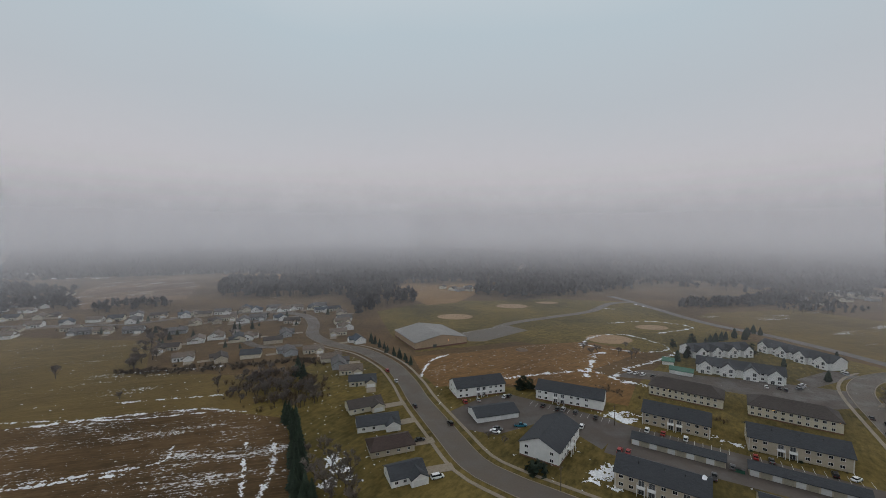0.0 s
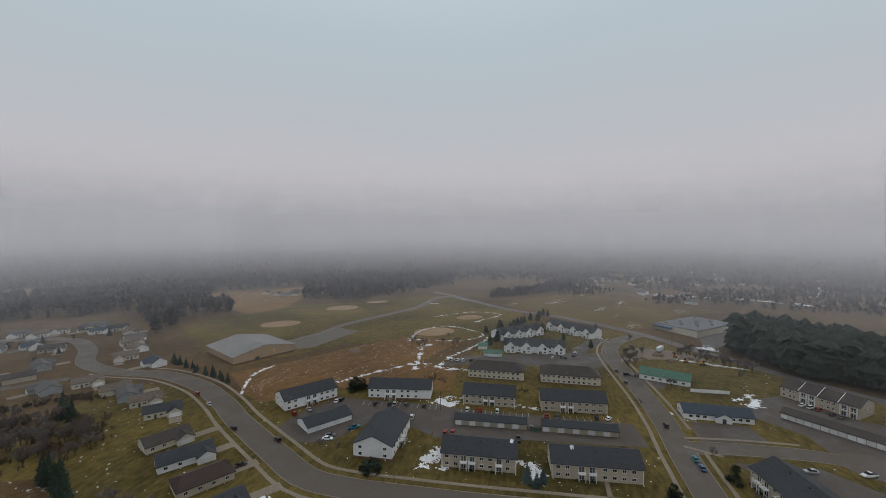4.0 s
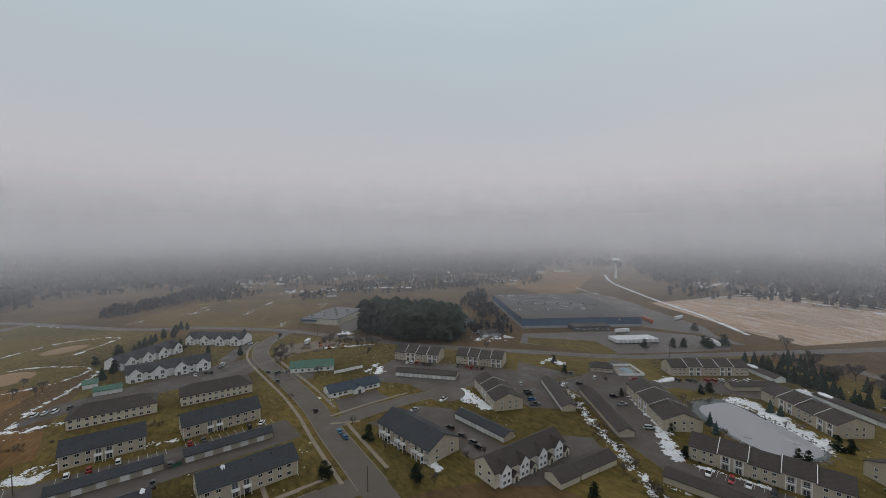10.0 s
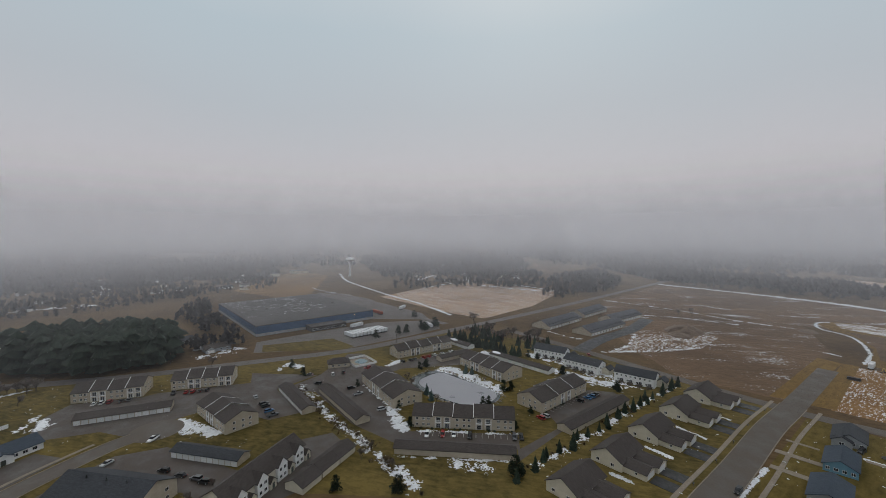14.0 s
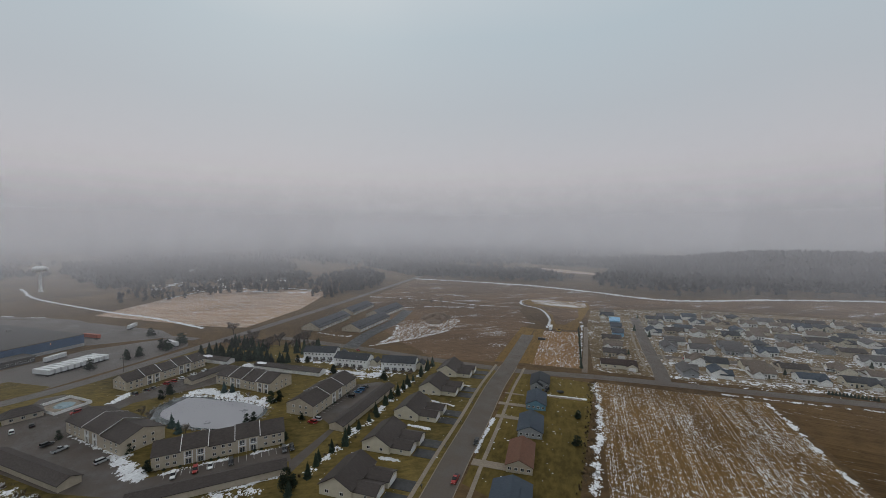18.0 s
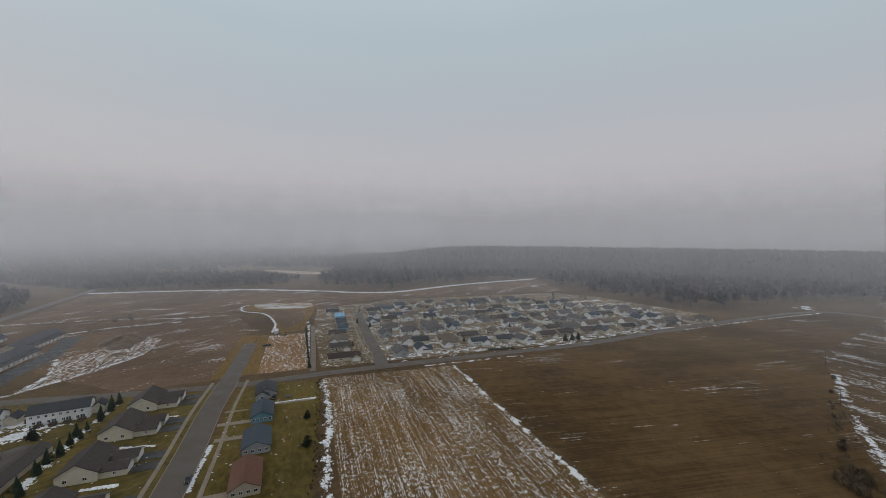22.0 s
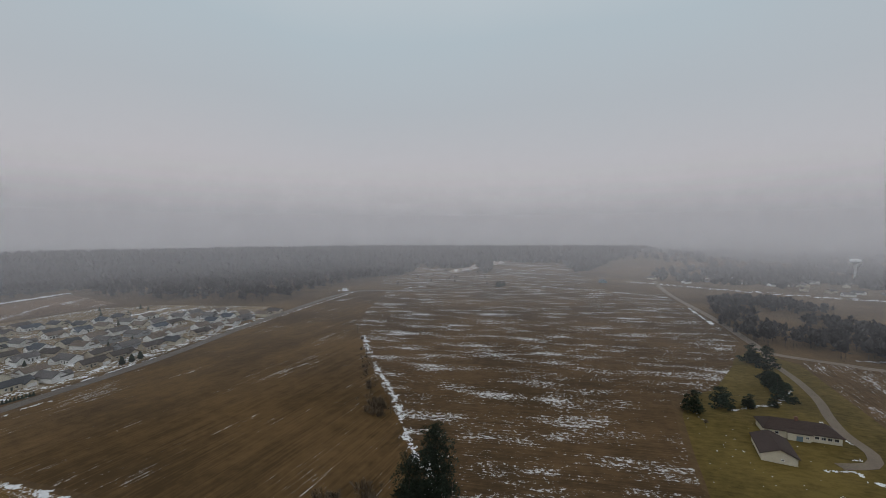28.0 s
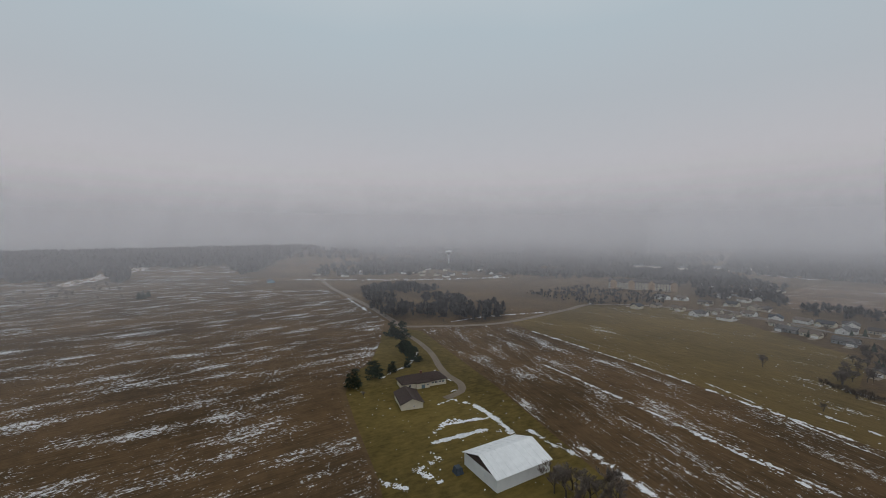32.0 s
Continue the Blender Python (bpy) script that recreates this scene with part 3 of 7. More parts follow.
LOTS = [
    ([(66, 162), (83, 188), (157, 135), (146, 117), (96, 147), (80, 152)], ASPHALT, "dark parking court between garages"),
    ([(4, 200), (17, 213), (36, 222), (82, 191), (84, 184), (66, 164), (60, 176), (58, 190), (42, 186), (24, 176), (9, 182)], ASPHALT, "dark parking court of the white apartments"),
    ([(104, 250), (132, 242), (200, 202), (222, 205), (232, 224), (214, 233), (131, 262)], ASPHALT, "parking court behind the long brown apartments"),
    ([(214, 230), (262, 250), (252, 260), (216, 244)], ASPHALT, "small parking court near the bend"),
    ([(166, 96), (192, 80), (194, 62), (166, 30), (150, 38), (158, 47), (165, 82)], ASPHALT, "dark parking court beside the navy-roofed block"),
    ([(216, 122), (240, 130), (258, 126), (258, 94), (262, 88), (264, 40), (282, 42), (266, 2), (248, 24), (212, 10), (208, 24), (222, 40), (236, 44), (220, 72), (206, 66), (206, 78), (218, 96)], ASPHALT, "wide parking court round low garages"),
    ([(246, 22), (266, 0), (306, -20), (304, -30), (268, -38), (296, -112), (262, -106), (258, -94), (262, -52), (246, -24), (214, -32), (178, -36), (160, -84), (148, -79), (166, -32), (192, -14), (238, 3)], ASPHALT, "parking lanes around the pond apartments"),
    ([(148, -78), (154, -92), (160, -106), (176, -108), (194, -146), (187, -158), (176, -158), (156, -104), (140, -74)], ASPHALT, "parking court behind the hedge of conifers"),
    ([(184, 8), (186, -5), (168, -12), (147, 6), (140, 24), (148, 22), (170, 6)], ASPHALT, "asphalt court of the townhouses"),
    ([(322, -22), (330, 48), (362, 50), (408, -52), (400, -118), (362, -108), (344, -74)], YARD, "huge pale loading yard in front of the warehouse"),
    ([(424, -56), (590, 16), (640, 0), (560, -60), (440, -110), (404, -110)], YARD, "grey side yard of the warehouse"),
    ([(12, 356), (62, 388), (78, 368), (34, 330), (22, 330)], DUSTY, "faded park car lot"),
    ([(308, 200), (334, 222), (340, 262), (400, 290), (410, 226), (350, 200)], HIGHWAY, "car park round the flat-roofed shop"),
    ([(170, 112), (184, 126), (204, 112), (196, 98)], ASPHALT, "small forecourt of the office"),
    ([(206, 186), (218, 164), (208, 158), (198, 172)], ASPHALT, "short car park before the green-roofed building"),
    ([(224, 205), (252, 200), (284, 180), (286, 205), (262, 228)], GRAVEL, "muddy storage yard with piles and machines"),
]
for i, (pts, mt, label) in enumerate(LOTS):
    region("pavement_lot_%d" % (i + 1), pts, 0.045 + 0.002 * i, mt, label, "car park")
bulb = [(212 + 11 * math.cos(a), 72 + 11 * math.sin(a)) for a in np.linspace(0, 6.28, 25)[:-1]]
region("pavement_bulb", bulb, 0.13, STREET, "round end of the dead-end street", "road")


# ---- buildings ----
FACES = {"front": 0, "right": 90, "back": 180, "left": 270}


def on_face(face, w, d, s, z, out=0.0):
    """A pose on a wall of a block w wide and d deep whose front lies on y = 0. s: metres along that wall from its middle, to the right."""
    a = FACES[face]
    half = {"front": 0, "right": w / 2, "back": d, "left": w / 2}[face]
    c = Vector((0, 0 if face in ("front", "back") else d / 2, 0))
    n = Vector((math.sin(radians(a)), -math.cos(radians(a)), 0))
    t = Vector((math.cos(radians(a)), math.sin(radians(a)), 0))
    base = Vector((0, 0, 0)) if face == "front" else Vector((0, d, 0)) if face == "back" else c + n * half
    p = base + t * s + n * out
    return pose(p.x, p.y, z, 0, 0, a)


def frame_shape(w, h, t=0.09, deep=0.1):
    s = Shape()
    s.box(-w / 2, -deep, 0, -w / 2 + t, 0, h).box(w / 2 - t, -deep, 0, w / 2, 0, h)
    s.box(-w / 2 + t, -deep, 0, w / 2 - t, 0, t).box(-w / 2 + t, -deep, h - t, w / 2 - t, 0, h)
    s.box(-0.04, -deep * 0.8, t, 0.04, 0, h - t)
    return s


SHARED = {}


def shared(key, make, material):
    if key not in SHARED:
        SHARED[key] = make().mesh(key, material)
    return SHARED[key]


def window(parent, at, w=1.5, h=1.25):
    fr = part("window", shared("window %.1f %.1f" % (w, h), lambda: frame_shape(w, h), TRIM), None, parent, "", at)
    part("pane", shared("pane %.1f %.1f" % (w, h), lambda: Shape().box(-w / 2 + 0.1, -0.05, 0.1, w / 2 - 0.1, -0.01, h - 0.1), GLASS), None, fr)
    return fr


def door(parent, at, w=1.0, h=2.1, material=None):
    d = part("door", shared("door %.1f %s" % (w, (material or DOOR_D).name), lambda: Shape().box(-w / 2, -0.07, 0, w / 2, 0.0, h).box(-w / 2 + 0.15, -0.1, 0.2, w / 2 - 0.15, -0.07, h * 0.45).box(-w / 2 + 0.15, -0.1, h * 0.52, w / 2 - 0.15, -0.07, h - 0.2), material or DOOR_D), None, parent, "", at)
    return d


def garage_door_shape(w, h):
    s = Shape()
    for k in range(4):
        s.box(-w / 2, -0.08, k * h / 4 + 0.02, w / 2, 0.0, (k + 1) * h / 4 - 0.02)
    return s


def garage_door(parent, at, w=2.7, h=2.15, material=None):
    return part("garage_door", shared("gdoor %.1f %s" % (w, (material or DOOR_W).name), lambda: garage_door_shape(w, h), material or DOOR_W), None, parent, "", at)


def walls_shape(w, d, eave, rise, along=True, base=0.0):
    """Walls of a block with its gables, closed at the eaves. along: the ridge runs along the front."""
    s = Shape()
    x0, x1, y0, y1 = -w / 2, w / 2, 0.0, d
    top = eave + rise
    if along:
        m = d / 2
        s.poly((x0, y0, base), (x1, y0, base), (x1, y0, eave), (x0, y0, eave)).poly((x1, y1, base), (x0, y1, base), (x0, y1, eave), (x1, y1, eave))
        s.poly((x1, y0, base), (x1, y1, base), (x1, y1, eave), (x1, m, top), (x1, y0, eave)).poly((x0, y1, base), (x0, y0, base), (x0, y0, eave), (x0, m, top), (x0, y1, eave))
    else:
        s.poly((x0, y1, base), (x0, y0, base), (x0, y0, eave), (x0, y1, eave)).poly((x1, y0, base), (x1, y1, base), (x1, y1, eave), (x1, y0, eave))
        s.poly((x0, y0, base), (x1, y0, base), (x1, y0, eave), (0, y0, top), (x0, y0, eave)).poly((x1, y1, base), (x0, y1, base), (x0, y1, eave), (0, y1, top), (x1, y1, eave))
    return s


def roof_shape(w, d, eave, rise, along=True, over=0.5, thick=0.22, hip=0.0, y0=0.0):
    """Two sloped slabs (four with hips) with overhanging eaves."""
    s = Shape()
    half = (d if along else w) / 2
    length = (w if along else d) / 2
    k = rise / half
    lo, run = eave - over * k, half + over
    ridge = eave + rise
    L = length + over

    def P(u, v, z):
        return (u, v + d / 2 + y0, z) if along else (v, u + d / 2 + y0, z)
    for sg in (1, -1):
        a = [P(-L, -sg * run, lo), P(L, -sg * run, lo), P(L - hip, 0, ridge), P(-L + hip, 0, ridge)]
        b = [(x, y, z + thick) for x, y, z in a]
        if (sg == 1) != along:
            a, b = a[::-1], b[::-1]
        s.hexa(a, b)
    if hip:
        for sg in (1, -1):
            a = [P(sg * L, -run, lo), P(sg * L, run, lo), P(sg * (L - hip), 0.01, ridge), P(sg * (L - hip), -0.01, ridge)]
            b = [(x, y, z + thick) for x, y, z in a]
            if (sg == -1) == along:
                a, b = a[::-1], b[::-1]
            s.hexa(a, b)
    return s


def block(name, x, y, angle, w, d, eave, rise, wall, roof, label, category, along=True, hip=0.0, over=0.5, group=""):
    b = thing(name, x, y, angle, label, category, group)
    part("wall", walls_shape(w, d, eave, 0.0 if hip else rise, along), wall, b)
    part("roof", roof_shape(w, d, eave, rise, along, over, 0.22, hip), roof, b)
    return b


def wing(b, x, y, angle, w, d, eave, rise, wall, roof, along=True, over=0.4):
    """A further block of the same building, given in the building's own axes."""
    at = pose(x, y, 0, 0, 0, angle)
    p = part("wing", walls_shape(w, d, eave, rise, along), wall, b, "", at)
    part("wing_roof", roof_shape(w, d, eave, rise, along, over), roof, p)
    return p


def balcony_shape(w=2.6, out=1.8):
    s = Shape()
    for x in (-w / 2, w / 2 - 0.2):
        s.box(x, -out, 0, x + 0.2, -out + 0.2, 3.9)
    s.box(-w / 2, -out, 2.75, w / 2, 0, 2.95)
    for x in np.linspace(-w / 2 + 0.1, w / 2 - 0.1, 9):
        s.box(x - 0.03, -out + 0.05, 2.95, x + 0.03, -out + 0.11, 3.85)
    s.box(-w / 2, -out, 3.8, w / 2, -out + 0.14, 3.92)
    for x in (-w / 2 + 0.02, w / 2 - 0.1):
        s.box(x, -out, 3.8, x + 0.08, 0, 3.9)
    return s


PATIO = plain("reflecting_door_glass", (0.045, 0.048, 0.052), (0.105, 0.110, 0.118), 0.9, 0.2, 0.2, spread=0.35, bump=0, spec=0.5)


def patio_mesh():
    """White slab with two panes sunk into its front."""
    bm = bmesh.new()
    v = [bm.verts.new((x, y, z)) for y in (-0.08, 0) for z in (0, 2.05) for x in (-0.9, 0, 0.9)]
    fronts = [bm.faces.new([v[i], v[i + 1], v[i + 4], v[i + 3]]) for i in (0, 1)]
    for q in ((7, 6, 9, 10), (8, 7, 10, 11), (0, 3, 9, 6), (2, 8, 11, 5), (3, 4, 10, 9), (4, 5, 11, 10), (1, 0, 6, 7), (2, 1, 7, 8)):
        bm.faces.new([v[i] for i in q])
    bmesh.ops.recalc_face_normals(bm, faces=bm.faces)
    bmesh.ops.inset_individual(bm, faces=fronts, thickness=0.07, depth=0)
    bmesh.ops.inset_individual(bm, faces=fronts, thickness=0.004, depth=-0.035)
    for f in fronts:
        f.material_index = 1
    me = bpy.data.meshes.new("patio_door")
    bm.to_mesh(me)
    bm.free()
    me.materials.append(TRIM)
    me.materials.append(PATIO)
    return me


PATIOS = patio_mesh()


def patio(b, at):
    part("patio_door", PATIOS, None, b, "sliding glass door in a white frame", at)


def balcony(b, w, d, face, s):
    p = part("balcony", shared("balcony", balcony_shape, TRIM), None, b, "white balcony on tall posts", on_face(face, w, d, s, 0))
    for z in (0.1, 2.95):
        patio(b, on_face(face, w, d, s, z))
    return p


def windows_on(b, w, d, face, at, zs=(1.0, 3.75), ww=1.5, hh=1.25):
    for s in at:
        for z in zs:
            window(b, on_face(face, w, d, s, z), ww, hh)


def downspout(b, w, d, s, eave):
    part("downspout", shared("spout %.1f" % eave, lambda: Shape().box(-0.09, -0.18, 0.2, 0.09, 0, eave).hexa([(-0.09, -0.18, 0.2), (0.09, -0.18, 0.2), (0.09, -0.02, 0.2), (-0.09, -0.02, 0.2)], [(-0.09, -1.2, 0.05), (0.09, -1.2, 0.05), (0.09, -1.1, 0.2), (-0.09, -1.1, 0.2)]), TRIM), None, b, "", on_face("front", w, d, s, 0))


def vents(b, xs, y, z):
    for x in xs:
        part("roof_vent", shared("vent", lambda: Shape().tube((0, 0, -0.3), (0, 0, 0.7), 0.12, 0.12, 6).box(-0.25, -0.25, -0.3, 0.25, 0.25, 0.05), IRON), None, b, "", pose(x, y, z))


# tan two-storey apartments with charcoal roofs and paired white balconies
def tan_apartment(x, y, angle, w, bal, roof=None):
    d, e, r = 14.0, 5.6, 3.4
    b = block("apartment_block", x, y, angle, w, d, e, r, TAN_S, roof or R_CHAR, "tan two-storey apartment block with charcoal shingles and white balconies", "apartment block", group="tan apartment blocks")
    spots = [s for s in np.arange(-w / 2 + 2.2, w / 2 - 1.5, 3.3) if all(abs(s - q) > 2.3 for q in bal)]
    windows_on(b, w, d, "front", spots)
    for q in bal:
        balcony(b, w, d, "front", q)
    for s in (-w / 2 + 0.3, w / 2 - 0.3):
        downspout(b, w, d, s, e)
    windows_on(b, w, d, "left", (-3, 3))
    windows_on(b, w, d, "right", (-3, 3))
    windows_on(b, w, d, "back", spots)
    vents(b, (-w / 4, 1.0, w / 4), d * 0.36, e + r * 0.72 + 0.2)
    return b


tan_apartment(72.7, 132.1, -33.5, 28.5, (-5.6, -2.3, 7.8))
tan_apartment(108.8, 108.5, -31.8, 32.0, (-5.5, -1.8))
tan_apartment(105.2, 180.0, -34.0, 27.0, (-1.6, 1.7))
tan_apartment(140.2, 155.8, -31.8, 32.0, (-5.5, -1.8))


# lamps on walls
lamp_m, ln, ll, lp = nodes_of("sodium_glow")
lp.inputs["Base Color"].default_value = (1, 0.6, 0.25, 1)
lp.inputs["Emission Color"].default_value, lp.inputs["Emission Strength"].default_value = (1.0, 0.42, 0.10, 1), 5.0


def wall_lamp(b, at):
    k = part("wall_lamp", shared("lamp_box", lambda: Shape().box(-0.25, -0.3, 0, 0.25, 0, 0.35), IRON), None, b, "", at)
    part("lamp_glow", shared("lamp_glow", lambda: Shape().box(-0.22, -0.36, 0.03, 0.22, -0.31, 0.32), lamp_m), None, k, "glowing orange lamp face")


# long brown-roofed apartments
for x, y, an in ((128.2, 211.4, -36.2), (164.3, 186.0, -36.0)):
    w, d = 34.0, 15.0
    b = block("apartment_block", x, y, an, w, d, 5.4, 3.6, CREAM_S, R_BROWN, "long cream apartment block with a hipped brown roof", "apartment block", hip=6.0, group="brown-roofed apartment blocks")
    windows_on(b, w, d, "front", np.arange(-w / 2 + 1.6, w / 2 - 1, 2.9), (0.9, 3.6), 1.4, 1.3)
    windows_on(b, w, d, "left", (-3, 3))
    part("foundation", Shape().box(-w / 2 - 0.05, -0.06, 0, w / 2 + 0.05, 0, 0.5), BRICK, b, "low brown brick base")
    for q in (-w * 0.22, w * 0.46):
        wall_lamp(b, on_face("front", w, d, q, 5.0))


# white apartments with a brick base
def white_apartment(x, y, angle, w, d, along, wins, ends, bal, face):
    e, r = 5.6, 3.3 if along else 3.6
    b = block("apartment_block", x, y, angle, w, d, e, r, WHITE_S, R_CHAR, "white two-storey apartment block with a dark roof and brick foot", "apartment block", along, group="white apartment blocks")
    part("foundation", Shape().box(-w / 2 - 0.06, -0.06, 0, w / 2 + 0.06, d + 0.06, 0.55), BRICK, b, "low brown brick base")
    windows_on(b, w, d, "front", wins)
    for f in ("left", "right"):
        windows_on(b, w, d, f, ends)
    for q in bal:
        balcony(b, w, d, face, q)
    vents(b, (-3.0, 2.0), d * 0.3, e + r * 0.6 + 0.2)
    return b


white_apartment(21.3, 219.0, 17.3, 28.4, 13.5, True, (-12, -8.7, 5.3, 8.5, 11.7), (-3, 3), (-2.0, 1.4), "front")
white_apartment(65.3, 207.2, -27.6, 34.0, 13.5, True, (-15, -11.6, 1.5, 4.8, 9), (-3, 3), (-6.5, -3.0), "front")
white_apartment(37.8, 155.9, -34.3, 16.2, 27.0, False, (-5.2, 5.2), (-10, -6, 6, 10), (-2.5, 1.0), "right")


# low garages
def garage(x, y, angle, w, d, doors, wall, roof, label, flip=False, dm=None, rise=1.5, alt=None):
    b = block("garage", x, y, angle, w, d, 2.6, rise, wall, roof, label, "garage", over=0.45, group="low garages")
    for f in (("back",) if flip else ("front",)):
        pitch = w / doors
        for i in range(doors):
            garage_door(b, on_face(f, w, d, -w / 2 + pitch * (i + 0.5), 0.03), min(2.7, pitch * 0.88), 2.15, (alt if alt and i % 2 else dm))
    return b


DOOR_T = plain("tan_panel_door", (0.30, 0.27, 0.21), (0.38, 0.34, 0.27), 2.0, 0.4, 0.5)
garage(94.1, 159.7, -33.3, 33.0, 7.0, 10, TAN_S, R_CHAR, "long low garage row with white and tan doors", alt=DOOR_T)
garage(127.3, 137.6, -33.6, 32.6, 7.0, 10, TAN_S, R_CHAR, "long low garage row with white and tan doors", alt=DOOR_T)
garage(26.6, 190.2, 17.0, 21.6, 12.5, 7, WHITE_S, R_CHAR, "white garage with a dark roof and brick foot", rise=2.2)
garage(230.8, 91.9, -83.2, 38.6, 9.5, 13, TAN_S, R_BROWN, "long garage row of thirteen white doors")
garage(176.8, 44.5, -120.0, 31.0, 7.0, 11, TAN_S, R_CHAR, "dark-roofed garage row with white doors")
garage(227.4, 15.8, -159.6, 39.5, 7.0, 12, TAN_S, R_BROWN, "brown-roofed garage row beside the ditch")
garage(213.6, -7.5, -160.6, 50.0, 7.0, 15, TAN_S, R_BROWN, "long brown-roofed garage row beside the ditch", flip=True)
garage(150.7, -50.8, -113.2, 49.0, 7.2, 15, TAN_S, R_BROWN, "long brown-roofed garage row facing the parking", flip=True)
garage(271.3, -93.4, -70.5, 26.0, 7.0, 8, TAN_S, R_BROWN, "brown-roofed garage row near the highway", flip=True)
garage(301.6, -104.5, -158.0, 25.0, 7.0, 8, WHITE_S, R_BROWN, "pale garage row below dark conifers")
garage(245.6, -128.2, -156.0, 50.0, 7.0, 15, WHITE_S, R_BROWN, "pale garage row with snow on its roof end")
garage(161.6, -130.5, -68.6, 52.0, 7.4, 16, TAN_S, R_BROWN, "long brown-roofed garage row beside young conifers", flip=True)
garage(150.1, 251.7, -36.0, 12.8, 7.0, 4, WHITE_S, R_GREEN, "white garage with a green roof")
garage(152.6, 270.8, -30.0, 7.0, 9.0, 2, WHITE_S, R_GREEN, "small white shed with a green roof")


# tan apartments stepped in sections, with porches between tall posts
def stepped(x, y, angle, w, d, n, front="front", fold=0.0):
    b = thing("apartment_block", x, y, angle, "tan two-storey apartment block with stepped brown roofs", "apartment block", "stepped apartment blocks")
    sec = w / n
    for i in range(n):
        c = -w / 2 + sec * (i + 0.5)
        up = 0.55 * (i % 2)
        at = pose(c, fold * (i % 2), 0)
        p = part("wall", walls_shape(sec, d, 5.3 + up, 3.2), TAN_S, b, "", at)
        part("roof", roof_shape(sec - 0.1, d, 5.3 + up, 3.2, True, 0.35), R_BROWN, p)
        if i:
            k = Shape()
            for sg in (0, 1):
                h0, h1 = 5.3 + 0.55, 5.3 + 0.55 + 3.2
                ya, yb = (-0.4, d / 2) if sg == 0 else (d + 0.4, d / 2)
                k.hexa([(-0.12, ya, h0 - 0.3), (0.12, ya, h0 - 0.3), (0.12, yb, h1 - 0.1), (-0.12, yb, h1 - 0.1)], [(-0.12, ya, h0 + 0.12), (0.12, ya, h0 + 0.12), (0.12, yb, h1 + 0.27), (-0.12, yb, h1 + 0.27)])
            part("verge", k, TRIM, b, "pale verge board dusted with snow", pose(-w / 2 + sec * i, fold, 0))
    for f in (front,):
        for i in range(n):
            c = (-w / 2 + sec * (i + 0.5)) * (1 if f == "front" else -1)
            if i % 2:
                for q in (-sec * 0.22, sec * 0.22):
                    p = part("porch", shared("porch", lambda: Shape().box(-1.5, -0.5, 2.7, 1.5, -0.02, 2.95).box(-1.5, -0.5, 0.1, -1.2, -0.2, 5.2).box(1.2, -0.5, 0.1, 1.5, -0.2, 5.2).box(-1.5, -0.5, 3.7, 1.5, -0.4, 3.8).box(-0.03, -0.45, 2.95, 0.03, -0.4, 3.7), TRIM), None, b, "white porch posts and rail", on_face(f, w, d, c + q, 0))
                    for z in (0.1, 2.95):
                        patio(b, on_face(f, w, d, c + q, z))
            else:
                windows_on(b, w, d, f, [c + q for q in (-sec * 0.28, sec * 0.05, sec * 0.3)], (1.0, 3.6), 1.2, 1.2)
    for f in ("left", "right"):
        windows_on(b, w, d, f, (-3.6, 0.4, 3.6), (1.0, 3.6), 1.2, 1.2)
    return b


stepped(259.4, 110.2, -89.0, 32.5, 15.0, 4)
stepped(264.6, 66.2, -91.0, 32.0, 15.0, 4)
stepped(212.3, 50.1, -147.5, 34.0, 15.0, 3)
stepped(224.2, -29.7, -165.4, 45.0, 17.0, 3)
stepped(171.8, -62.3, -112.8, 47.0, 13.5, 5)
stepped(291.4, -76.3, -71.6, 48.0, 13.0, 5)
stepped(239.0, -98.4, -161.3, 42.0, 16.5, 4)
stepped(183.9, -124.7, -66.3, 42.0, 15.5, 3)


# navy-roofed block by the dead-end street
w, d = 34.4, 16.5
b = block("apartment_block", 151.0, 70.7, -117.5, w, d, 5.6, 4.0, TAN_S, R_CHAR, "tan two-storey apartment block with a broad dark roof", "apartment block")
for q in (-12.5, -9, -2, 1.5, 9.5, 13):
    balcony(b, w, d, "front", q)
windows_on(b, w, d, "front", (-15.5, -5.6, 5.2, 15.8))
windows_on(b, w, d, "right", (-4, 4))
wing(b, 15.2, 4.0, 90, 7.0, 3.0, 5.0, 2.0, TAN_S, R_CHAR, False)
vents(b, (-8, 0, 8), d * 0.4, 9.2)

# townhouses with white gables and their stepped garages
w, d = 38.0, 11.0
b = block("townhouse_row", 152.6, 17.4, -35.0, w, d, 5.6, 3.6, CREAM_S, R_BROWN, "cream townhouse row with white gables and dark brown roof", "townhouses")
for i, s in enumerate((-14.5, -5.0, 5.0, 14.5)):
    p = wing(b, s, -1.2, 0, 5.0, 6.0, 5.4, 2.6, WHITE_S, R_BROWN, False, 0.25)
    for z in (0.9, 3.5):
        window(p, on_face("front", 5.0, 6.0, -1.1, z), 1.3, 1.3)
        window(p, on_face("front", 5.0, 6.0, 1.1, z), 1.3, 1.3)
    q = wing(b, s + 4.4, -1.8, 0, 3.0, 3.0, 2.5, 1.5, CREAM_S, R_BROWN, False, 0.25)
    door(q, on_face("front", 3.0, 3.0, 0, 0.05), 1.1)
windows_on(b, w, d, "right", (-2.5, 2.5))
windows_on(b, w, d, "left", (-2.5, 2.5))
for x, y, k in ((147.5, 3.2, 0), (155.8, -3.6, 1), (163.4, -10.2, 2)):
    garage(x, y, -40.7, 9.6, 8.0, 3, CREAM_S, R_BROWN, "cream garage with a brown roof behind the townhouses", flip=True, rise=1.9)

